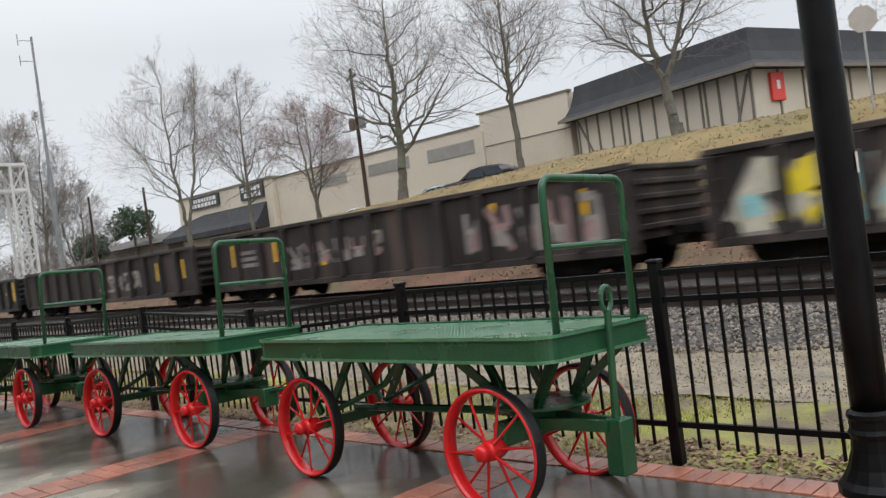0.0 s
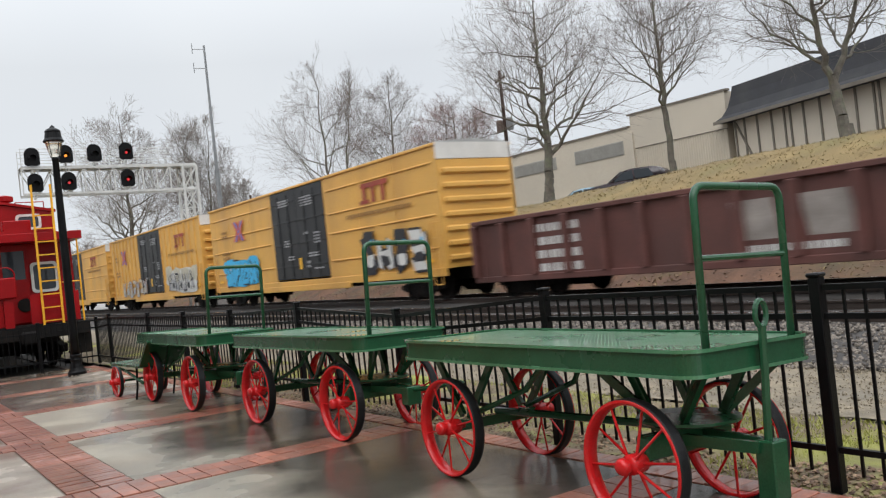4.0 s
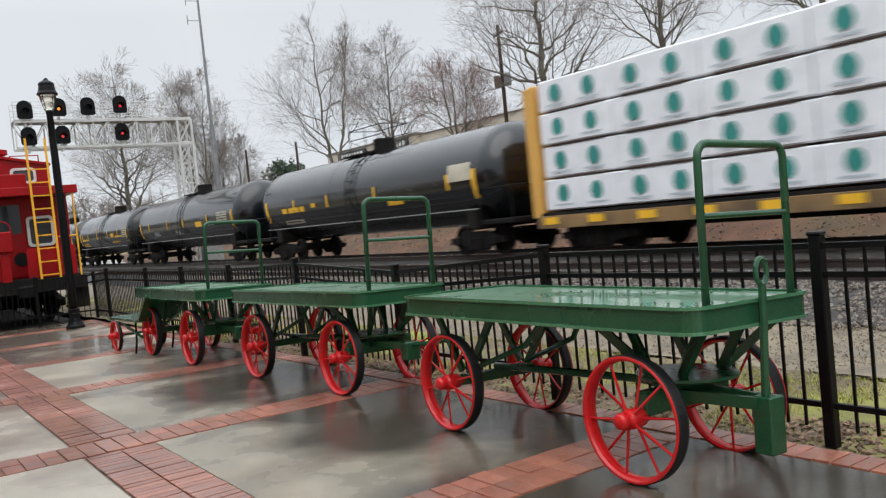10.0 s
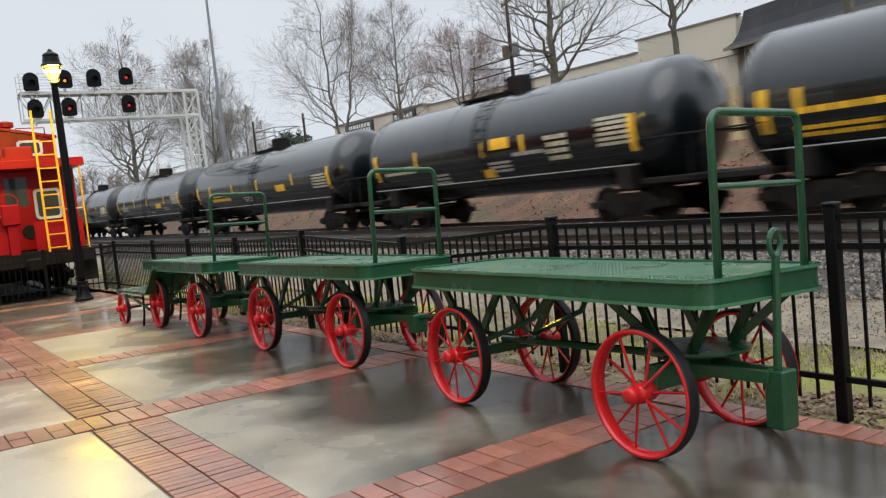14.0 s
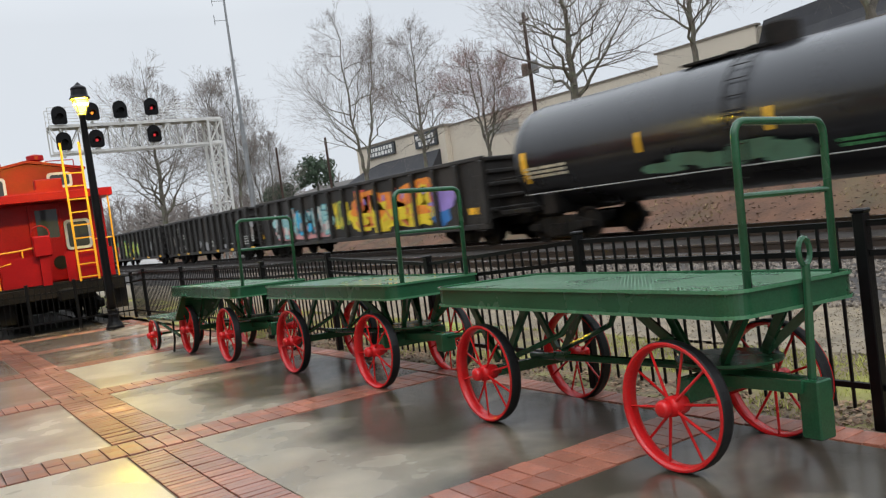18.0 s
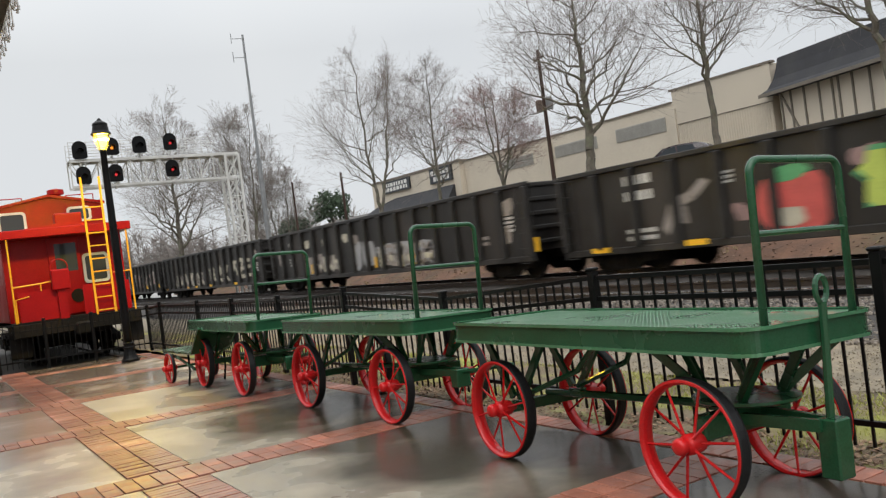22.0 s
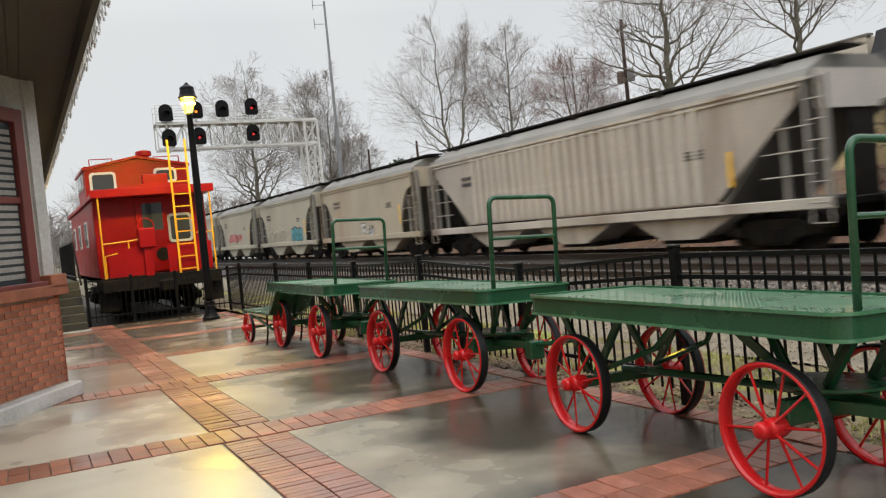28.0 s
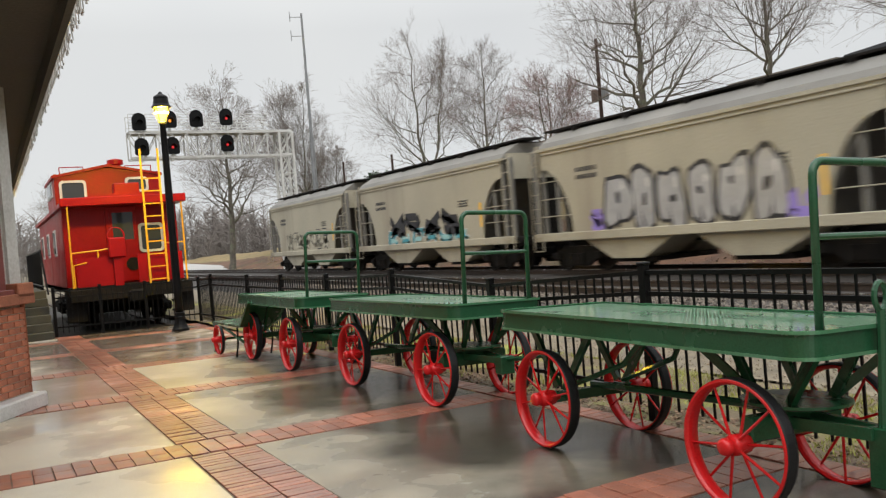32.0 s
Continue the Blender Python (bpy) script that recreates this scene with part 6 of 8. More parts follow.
patch(g, "faded_spray", x, [blob(1.7, 2.15, 0.5, 0.5, rnd), blob(1.85, 1.35, 0.4, 0.5, rnd)], PAINTS["faded"], "faded spray patch")
lettering(g, x, 1.5, 1.8, 0.55, 0.07, 4, rnd, PAINTS["white"])
lettering(g, x, 2.8, 1.3, 0.4, 0.1, 2, rnd, PAINTS["faded"])
mural(g, x, 5.9, 9.9, 0.75, 1.6, "faded", "grey", rnd)
graffiti(g, x - 0.02, 6.0, 9.8, 0.8, 1.6, ("faded", "cream"), "grey", None, rnd, 6, False, 0.8)
for y, z, w, h, tone in ((10.6, 1.35, 0.95, 1.1, "grey"), (11.6, 1.3, 0.8, 1.0, "grey"), (11.6, 1.95, 0.5, 0.4, "faded"), (12.5, 2.1, 0.55, 0.3, "cream"), (14.5, 2.1, 0.5, 0.3, "cream"), (16.35, 2.1, 0.5, 0.35, "cream"), (19.5, 1.6, 0.7, 0.7, "faded")):
    patch(g, "faded_spray", x, [blob(y, z, w, h, rnd)], PAINTS[tone], "faded spray patch")
graffiti(g, x, 13.3, 16.9, 0.78, 1.55, ("cream", "faded"), "faded", None, rnd, 7, False, 1.0)
lettering(g, x, 18.0, 2.1, 0.5, 0.2, 1, rnd, PAINTS["white"])
lettering(g, x, 18.0, 1.5, 0.5, 0.08, 3, rnd, PAINTS["white"])
strips(g, x - 0.02, [0.45, 7.2, 10.0, 13.05, 15.95, 20.6], 0.17, 0.4, 0.8)
g, x = gondola(362.2, 21.0, GON_BLACK, "black gondola car with outlined cream graffiti", 2.72, 0.62, 16)
patch(g, "faded_spray", x, [blob(1.7, 2.05, 0.55, 0.5, rnd)], PAINTS["faded"], "faded spray patch")
lettering(g, x, 1.5, 1.6, 0.5, 0.07, 4, rnd, PAINTS["white"])
graffiti(g, x, 2.6, 5.6, 0.95, 1.95, ("cream",), "soot", None, rnd, 3, False, 0.6)
graffiti(g, x, 6.2, 10.0, 0.85, 1.85, ("cream",), "soot", None, rnd, 3, False, 0.6)
graffiti(g, x, 10.3, 18.2, 0.75, 1.6, ("cream", "faded"), "soot", None, rnd, 10, False, 0.85)
lettering(g, x, 18.0, 2.1, 0.5, 0.2, 1, rnd, PAINTS["white"])
lettering(g, x, 17.9, 1.55, 0.6, 0.08, 4, rnd, PAINTS["faded"])
strips(g, x - 0.09, [4.9, 9.5, 12.5, 14.4, 19.7], 0.45, 0.13, 0.64)
g, x = gondola(383.2, 18.3, GON_BLACK, "black gondola car with pale red sprayed shapes", 2.72, 0.62, 14)
graffiti(g, x, 2.0, 15.0, 1.0, 2.0, ("faded", "dusty_pink"), "faded", None, rnd, 9, False, 0.7)
strips(g, x, [1.2, 5.0, 12.0], 0.6, 0.25, 0.9)
g, x = gondola(401.5, 20.9, GON_BLACK, "black gondola car with pink and cream graffiti", 2.78, 0.62, 16)
mural(g, x, 1.4, 6.1, 0.7, 1.7, "dusty_pink", "pink", rnd)
graffiti(g, x - 0.02, 1.6, 6.0, 0.8, 1.65, ("pink", "dusty_pink", "cream"), "dusty_pink", None, rnd, 6, False, 1.1)
mural(g, x, 7.6, 11.3, 0.68, 1.6, "dusty_pink", "peach", rnd)
graffiti(g, x - 0.02, 7.7, 11.2, 0.75, 1.55, ("peach", "dusty_pink", "pink"), "dusty_pink", None, rnd, 6, False, 1.1)
mural(g, x, 12.4, 15.1, 0.7, 1.55, "pale_lime", "pale_lime", rnd)
graffiti(g, x - 0.02, 12.5, 15.0, 0.75, 1.5, ("pale_lime", "cream"), "grey", None, rnd, 3, False, 1.0)
mural(g, x, 15.2, 17.0, 0.7, 1.5, "peach", "peach", rnd)
graffiti(g, x - 0.02, 15.3, 16.9, 0.75, 1.5, ("peach", "cream"), "faded", None, rnd, 3, False, 0.9)
lettering(g, x, 6.7, 1.2, 0.5, 0.18, 1, rnd, PAINTS["white"])
lettering(g, x, 7.2, 1.65, 0.35, 0.16, 1, rnd, PAINTS["faded"])
lettering(g, x, 17.5, 1.75, 0.45, 0.14, 2, rnd, PAINTS["white"])
lettering(g, x, 18.8, 1.4, 0.4, 0.08, 3, rnd, PAINTS["cream"])
strips(g, x - 0.09, [6.2, 8.9, 12.95, 19.6], 0.45, 0.13, 0.6)
# covered hoppers
hopper(422.4, 18.6, HOP_GREY, rnd, "dusty grey ribbed covered hopper car", True, 3)
hopper(441.0, 12.9, HOP_RUST, rnd, "tan covered hopper car streaked with rust", spray=[(5.3, 6.8, 1.15, 1.65, ("white",), "black", None, 2)])
hopper(453.9, 12.6, HOP_TAN, rnd, "tan covered hopper car with teal graffiti", spray=[(2.9, 5.0, 1.05, 1.95, ("teal",), "black", "aqua", 3, True), (5.6, 9.4, 1.15, 1.9, ("cream",), "cream", None, 6, False, 0.5)])
hopper(466.5, 12.2, HOP_TAN, rnd, "tan covered hopper car with red graffiti", spray=[(4.4, 8.6, 1.4, 2.0, ("red", "pink"), "pink", None, 6)])
hopper(478.7, 12.6, HOP_TAN, rnd, "tan covered hopper car with silver graffiti letters", spray=[(3.2, 8.8, 1.1, 2.5, ("grey",), "black", "white", 6, True), (2.6, 3.2, 1.1, 1.7, ("violet",), "violet", None, 1), (8.9, 9.5, 1.1, 1.6, ("violet",), "violet", None, 1)])
hopper(491.3, 13.1, HOP_TAN, rnd, "tan covered hopper car with black and aqua graffiti", spray=[(3.2, 9.6, 1.1, 1.6, ("aqua", "teal"), "white", None, 6), (3.6, 9.4, 1.4, 2.2, ("black",), "black", None, 4)])
hopper(504.4, 12.6, HOP_TAN, rnd, "last tan covered hopper car with dark graffiti scrawl", spray=[(3.0, 9.0, 1.2, 2.0, ("cream",), "black", None, 7)])

# ---------------------------------------------------------------- trees


def grow(seed, height, trunk_r, stems, first, spread):
    """Lists of tapered branch pieces (from, to, radius, radius, level). Limbs leave the trunk outwards, curve up to the
    edge of an egg-shaped crown and carry three orders of ever finer shoots."""
    rnd = random.Random(seed)
    out = []
    low = first * height
    wide = spread * height

    def reach(f):
        return wide * max(0.12, math.sin(math.pi * (0.16 + 0.8 * f))) ** 0.75

    def curve(p, c, q, n, r0, r1, level, wob):
        pts = [p]
        for k in range(1, n + 1):
            f = k / n
            v = p * (1 - f) ** 2 + c * (2 * f * (1 - f)) + q * f * f
            if k < n:
                v = v + Vector((rnd.gauss(0, wob), rnd.gauss(0, wob), rnd.gauss(0, wob * 0.6)))
            out.append((pts[-1], v, r0 + (r1 - r0) * (k - 1) / n, r0 + (r1 - r0) * f, level))
            pts.append(v)
        return pts

    def shoots(pts, r0, r1, length, level, count):
        n = len(pts) - 1
        side = rnd.choice((0, math.pi))
        for j in range(count):
            f = 0.18 + 0.82 * (j + rnd.uniform(0.1, 0.9)) / count
            i = min(n - 1, int(f * n))
            p = pts[i].lerp(pts[i + 1], f * n - i)
            d = (pts[i + 1] - pts[i]).normalized()
            az = side + math.pi * j + rnd.gauss(0, 0.8)
            s = Matrix.Rotation(az, 3, d) @ d.orthogonal().normalized()
            g = rnd.uniform(0.55, 1.1)
            way = (d * math.cos(g) + s * math.sin(g) + Vector((0, 0, 0.12))).normalized()
            size = length * ((0.8 - 0.4 * f) if level == 2 else (0.82 - 0.32 * f)) * rnd.uniform(0.65, 1.25)
            r = max(0.003, (r0 + (r1 - r0) * f) * 0.5)
            tip = p + (way + Vector((0, 0, 0.1))).normalized() * size
            mid = p + way * size * 0.5
            q = curve(p, mid, tip, (3, 2, 1)[level - 2], r, r * 0.35, 1 if level == 2 else 2, size * 0.045)
            if level < 4:
                shoots(q, r, r * 0.35, size, level + 1, (6, 4)[level - 2])

    lean = Vector((rnd.gauss(0, 0.04), rnd.gauss(0, 0.04), 0))
    base = Vector((0, 0, -0.15))
    split = base + Vector((0, 0, low * (0.95 if stems == 1 else 0.75))) + lean * low
    curve(base, base.lerp(split, 0.5), split, 6, trunk_r, trunk_r * 0.85, 0, 0.025)
    turn = rnd.uniform(0, 6.28)
    for s in range(stems):
        az = turn + 2 * math.pi * s / max(1, stems) + rnd.uniform(-0.4, 0.4)
        off = 0.06 if stems == 1 else (0.3, 0.45, 0.5)[s]
        top = Vector((math.cos(az) * wide * off, math.sin(az) * wide * off, height * (0.97, 0.92, 0.86)[s]))
        elbow = split + Vector((math.cos(az) * wide * off * 0.75, math.sin(az) * wide * off * 0.75, (height - low) * 0.35))
        r = trunk_r * ((0.85,) if stems == 1 else (0.66, 0.6, 0.52))[s]
        spine = curve(split, elbow, top, 14, r, 0.012, 0, height * 0.004)
        n = 19 if stems == 1 else 12 if stems == 2 else 9
        for k in range(n):
            f = (0.04 if stems == 1 else 0.14) + (0.92 if stems == 1 else 0.82) * (k + rnd.uniform(0.2, 0.8)) / n
            i = min(13, int(f * 14))
            p = spine[i].lerp(spine[i + 1], f * 14 - i)
            a = (turn + 2.4 * k) if stems == 1 else az + rnd.choice((-1, 1)) * rnd.uniform(0.1, 2.0)
            tip_z = p.z + (height - p.z) * rnd.uniform(0.2, 0.5)
            edge = reach((tip_z - low) / (height - low)) * rnd.uniform(0.8, 1.08)
            q = Vector((math.cos(a) * edge, math.sin(a) * edge, tip_z))
            away = Vector((q.x - p.x, q.y - p.y, 0))
            c = p + away * 0.5 + Vector((0, 0, (tip_z - p.z) * 0.32))
            rl = max(0.014, (r + (0.012 - r) * f) * 0.58)
            pts = curve(p, c, q, 7, rl, 0.008, 1, away.length * 0.03)
            shoots(pts, rl, 0.008, (q - p).length, 2, 9)
        shoots(spine[8:], r * 0.4, 0.012, height * 0.2, 2, 7)
    return out


def branch_mesh(name, pieces, material, min_r=0.006):
    vs, fs = [], []
    for a, b, r0, r1, lv in pieces:
        seg = 8 if lv == 0 else 5 if lv == 1 else 3
        d = b - a
        u = d.orthogonal().normalized()
        v = d.cross(u).normalized()
        i = len(vs)
        for c, r in ((a, max(r0, min_r)), (b, max(r1, min_r))):
            for k in range(seg):
                g = 2 * math.pi * k / seg
                vs.append(c + (u * math.cos(g) + v * math.sin(g)) * r)
        for k in range(seg):
            fs.append((i + k, i + (k + 1) % seg, i + seg + (k + 1) % seg, i + seg + k))
    me = bpy.data.meshes.new(name)
    me.from_pydata([tuple(v) for v in vs], [], fs)
    me.materials.append(material)
    return me


def tree(x, y, z, height, seed, label, trunk_r=0.24, stems=1, first=0.25, spread=0.36, twig=None, min_r=0.0031):
    t = thing("tree", label, "tree", pose(x, y, z), "bare winter trees")
    ps = grow(seed, height, trunk_r, stems, first, spread)
    hold("trunk", branch_mesh("trunk", [p for p in ps if p[4] < 2], BARK, 0.008), t, "grey lichened trunk and limbs")
    hold("crown", branch_mesh("crown", [p for p in ps if p[4] >= 2], twig or TWIG, min_r), t, "crown of bare twigs")
    bm = bmesh.new()
    lathe(bm, [(trunk_r * 2.0, -0.3), (trunk_r * 1.35, 0.05), (trunk_r * 1.04, 0.5), (trunk_r * 0.96, 0.7)], 10)
    part("root_flare", bm, BARK, t)
    return t


BARE = "bare winter tree with grey bark on the bank"
tree(30.0, 54.7, 2.6, 14.8, 3, BARE, 0.22, 2, 0.2, 0.27)
tree(30.4, 47.0, 2.8, 11.6, 4, BARE, 0.15, 1, 0.2, 0.22)
tree(30.0, 39.3, 3.15, 7.7, 5, "bare budding tree with reddish twigs on the bank", 0.15, 3, 0.24, 0.31, TWIG_PINK)
tree(30.0, 31.9, 3.6, 11.9, 6, "large bare tree with heavy limbs on the bank", 0.26, 1, 0.2, 0.33)
tree(30.0, 23.8, 3.9, 10.4, 7, BARE, 0.15, 1, 0.3, 0.22)
tree(30.0, 15.9, 4.0, 9.4, 8, "bare tree with a mossy trunk on the grass bank", 0.23, 2, 0.34, 0.38)
tree(30.0, 6.0, 4.0, 9.0, 9, BARE, 0.22, 2, 0.32, 0.38)
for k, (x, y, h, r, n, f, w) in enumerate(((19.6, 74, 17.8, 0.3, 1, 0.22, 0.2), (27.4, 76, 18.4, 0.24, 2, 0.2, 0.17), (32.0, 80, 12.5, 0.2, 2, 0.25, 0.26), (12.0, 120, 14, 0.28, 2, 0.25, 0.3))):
    tree(x, y, -0.3, h, 20 + k, "tall bare tree beyond the signal gantry", r, n, f, w, HAZED_TWIG, 0.008)
tree(-9.0, 44.0, -0.3, 9.0, 31, "bare tree beyond the station steps", 0.18, 3, 0.25, 0.36)
tree(-4.0, 62.0, -0.3, 10.0, 32, "bare tree beyond the station steps", 0.18, 3, 0.25, 0.36)

# the far woods: a band of thin stems and twigs that nobody could count, haze in their colour
rnd_w = random.Random(77)
ps = []
for k in range(520):
    a = rnd_w.uniform(0.0, 1.0)
    x, y = -25 + 120 * a + rnd_w.uniform(-6, 6), 135 + rnd_w.uniform(0, 40) - 28 * a
    h = rnd_w.uniform(5.0, 11.5)
    p = Vector((x, y, -0.5))
    q = p + Vector((rnd_w.gauss(0, 0.5), 0, h * 0.8))
    ps.append((p, q, 0.11, 0.04, 2))
    for j in range(90):
        s = p.lerp(q, rnd_w.uniform(0.1, 1.0))
        e = s + Vector((rnd_w.gauss(0, 1.0), rnd_w.gauss(0, 0.8), rnd_w.uniform(0.2, 1.8)))
        ps.append((s, e, 0.05, 0.03, 3))
woods = new("far_woods", branch_mesh("far_woods", ps, HAZED_TWIG, 0.024))
tagged(woods, "distant band of bare grey-brown woods", "woods", kind="stuff")


def evergreen(x, y, z, h, seed):
    t = thing("evergreen_tree", "dark green rounded evergreen tree in the distance", "tree", pose(x, y, z))
    bm = bmesh.new()
    rod(bm, (0, 0, -0.3), (0, 0, h * 0.6), 0.25, 0.12)
    part("trunk", bm, BARK, t)
    r = random.Random(seed)
    vs, fs = [], []
    for k in range(2200):
        g, e = r.uniform(0, 6.28), r.uniform(-0.6, 1.3)
        rr = (h * 0.42) * (1 + 0.25 * math.sin(3 * g + 2 * e)) * r.uniform(0.55, 1.0)
        c = Vector((rr * math.cos(g) * math.cos(e), rr * math.sin(g) * math.cos(e), h * 0.6 + rr * math.sin(e) * 0.9))
        i = len(vs)
        for _ in range(3):
            vs.append(tuple(c + Vector((r.gauss(0, 0.2), r.gauss(0, 0.2), r.gauss(0, 0.2)))))
        fs.append((i, i + 1, i + 2))
    me = bpy.data.meshes.new("crown")
    me.from_pydata(vs, [], fs)
    # leaf green lightened to carry the haze of distance
    me.materials.append(mat("evergreen_leaves", (0.05, 0.078, 0.045), 0.8, 0, 0.4, 1.5, 0, 20))
    hold("crown", me, t, "dense dark green foliage")


evergreen(49.6, 105, 4.0, 7.0, 2)
evergreen(46.0, 110, 3.0, 5.0, 3)

# ---------------------------------------------------------------- buildings on the bank


def wall_box(name, parent, x0, x1, y0, y1, z0, z1, material, label=""):
    return part(name, bx(((x0 + x1) / 2, (y0 + y1) / 2, (z0 + z1) / 2), (x1 - x0, y1 - y0, z1 - z0)), material, parent, label)


shops = thing("warehouse_building", "long cream stuccoed warehouse with flat parapets and grey louvres", "building", pose(50, 0, 0))
FL = 2.6
wall_box("wall", shops, 0, 14, 34.5, 43.1, FL, 10.85, STUCCO)
wall_box("wall", shops, 0.02, 14, 43.1, 72.4, FL, 9.95, STUCCO)
for y0, y1, z in ((34.3, 43.3, 10.85), (43.3, 72.6, 9.95)):
    wall_box("coping", shops, -0.08, 0.4, y0, y1, z, z + 0.14, TRIM)
for y in (43.2, 57.8, 72.2):
    wall_box("pilaster", shops, -0.14, 0.0, y - 0.3, y + 0.3, FL, 9.5, STUCCO)
for y0, y1, z0, z1 in ((44.0, 49.4, 7.95, 9.05), (51.7, 57.2, 7.95, 9.0), (60.4, 66.2, 7.9, 8.95)):
    lv = wall_box("louvre_window", shops, -0.03, 0.02, y0, y1, z0, z1, LOUVRE, "grey louvred window strip")
    for k in range(6):
        part("slat", bx((-0.05, (y0 + y1) / 2, z0 + 0.1 + k * (z1 - z0 - 0.2) / 5), (0.05, y1 - y0 - 0.1, 0.05)), LOUVRE, lv)
wall_box("siding", shops, -0.1, 0.0, 34.5, 42.7, FL, 8.2, STUCCO, "vertical metal siding")
for k in range(40):
    part("siding_rib", bx((-0.12, 34.6 + k * 0.205, 5.4), (0.04, 0.04, 5.5)), STUCCO, shops)
wall_box("siding_cap", shops, -0.16, 0.0, 34.5, 42.7, 8.2, 8.26, TRIM)

store = thing("store_building", "cream corner store with dark mansard canopy and two signs", "building", pose(50, 0, 0))
wall_box("wall", store, -0.6, 14, 72.0, 91.9, 1.0, 10.0, STUCCO)
wall_box("parapet", store, -0.7, 0.3, 71.8, 92.1, 10.0, 10.25, TRIM)
# the canopy wraps the far corner and flares outwards at its foot
bm = bmesh.new()
rings = []
for out, far, z in ((-2.2, 94.0, 5.1), (-2.2, 94.0, 5.7), (-1.75, 92.7, 6.2), (-1.3, 91.0, 6.85), (-0.95, 88.5, 7.4), (-0.75, 86.0, 7.75)):
    rings.append([bm.verts.new(p) for p in ((out, 73.2, z), (4.0, 73.2, z), (4.0, far, z), (out, far, z))])
for p, q in zip(rings, rings[1:]):
    for k in range(4):
        bm.faces.new((p[k], p[(k + 1) % 4], q[(k + 1) % 4], q[k]))
bm.faces.new(rings[-1])
bm.faces.new(rings[0][::-1])
part("canopy", bm, SHINGLE, store, "dark flared mansard canopy")
for y0, y1, z0, z1 in ((82.3, 88.8, 8.5, 9.9), (73.3, 77.7, 8.3, 9.95)):
    sg = wall_box("sign", store, -0.85, -0.6, y0, y1, z0, z1, SIGN_DARK, "dark sign board with pale lettering")
    rr = random.Random(int(y0))
    polys = []
    for row in range(2):
        y = y0 + 0.5
        while y < y1 - 0.8:
            w = rr.uniform(0.3, 0.7)
            polys.append(rect(y, z0 + 0.2 + row * (z1 - z0 - 0.3) / 2, w, (z1 - z0) * 0.3))
            y += w + 0.18
    patch(sg, "lettering", -0.856, polys, OFF_WHITE)
low_store = thing("low_building", "low grey-brown building beyond the store", "building", pose(0, 0, 0))
wall_box("wall", low_store, 50, 62, 97, 118, 0.5, 5.6, TRIM)
bm = bmesh.new()
prism(bm, [(49, 5.6), (63, 5.6), (56, 7.4)], 1, 96, 119)
part("roof", bm, DARK_TRIM, low_store)

# the mansard-roofed building near the crest, turned a little from the tracks
mans = thing("mansard_building", "tan panelled building with a flared dark mansard roof and red sign", "building", pose(46, 19.3, 0, 0, 0, -15))
LY, DX = 15.2, 22.0
wall_box("wall", mans, 0, DX, 0, LY, 2.8, 8.72, STUCCO)
EZ, TZ, OV = 8.7, 11.0, 0.9
prof = [(-OV, EZ - 0.12), (-OV, EZ), (-OV * 0.55, EZ + 0.3), (-OV * 0.2, EZ + 0.9), (0.0, EZ + 1.6), (0.12, TZ)]
bm = bmesh.new()
rings = []
for off, z in prof:
    x0, y0, x1, y1 = off, off, DX - off, LY - off
    rings.append([bm.verts.new(p) for p in ((x0, y0, z), (x1, y0, z), (x1, y1, z), (x0, y1, z))])
for p, q in zip(rings, rings[1:]):
    for k in range(4):
        bm.faces.new((p[k], p[(k + 1) % 4], q[(k + 1) % 4], q[k]))
bm.faces.new(rings[-1])
bm.faces.new(rings[0][::-1])
part("mansard_roof", bm, SHINGLE, mans, "flared dark shingle mansard roof")
for c, s in (((-OV - 0.03, LY / 2, EZ - 0.08), (0.06, LY + 2 * OV, 0.22)), ((DX / 2, -OV - 0.03, EZ - 0.08), (DX + 2 * OV, 0.06, 0.22))):
    part("fascia", bx(c, s), TRIM, mans)
studs = [0.15, 1.15, 2.4, 3.4, 3.75, 5.0, 6.3, 7.6, 8.9, 10.0, 10.5, 11.6, 12.9, 14.1, 15.0]
for y in studs:
    part("timber_post", bx((-0.04, y, 5.7), (0.08, 0.13, 5.8)), TRIM, mans)
for ya, yb in ((14.9, 13.0), (0.3, 1.6)):
    bm = bmesh.new()
    beam(bm, (-0.05, ya, 8.4), (-0.05, yb, 4.8), 0.08, 0.13)
    part("timber_brace", bm, TRIM, mans)
for k in range(9):
    part("timber_post", bx((2.2 + k * 2.3, -0.04, 5.7), (0.13, 0.08, 5.8)), TRIM, mans)
rs = part("red_sign", bx((1.9, -0.12, 7.55), (1.15, 0.2, 1.6), None, 0.02), SIGN_RED, mans, "red upright sign panel")
part("sign_emblem", bx((1.9, -0.23, 7.65), (0.3, 0.02, 0.5)), OFF_WHITE, rs)
brick_far = thing("brick_building", "distant tan brick building with dark parapet", "building", pose(0, 0, 0))
wall_box("wall", brick_far, 82, 100, 18, 32, 2.5, 13.2, mat("tan_brick", (0.35, 0.2, 0.12), 0.85, 0, 0.15, 1, 0.3, 20))
wall_box("parapet", brick_far, 81.7, 100, 17.7, 32.3, 13.2, 14.2, DARK_TRIM)


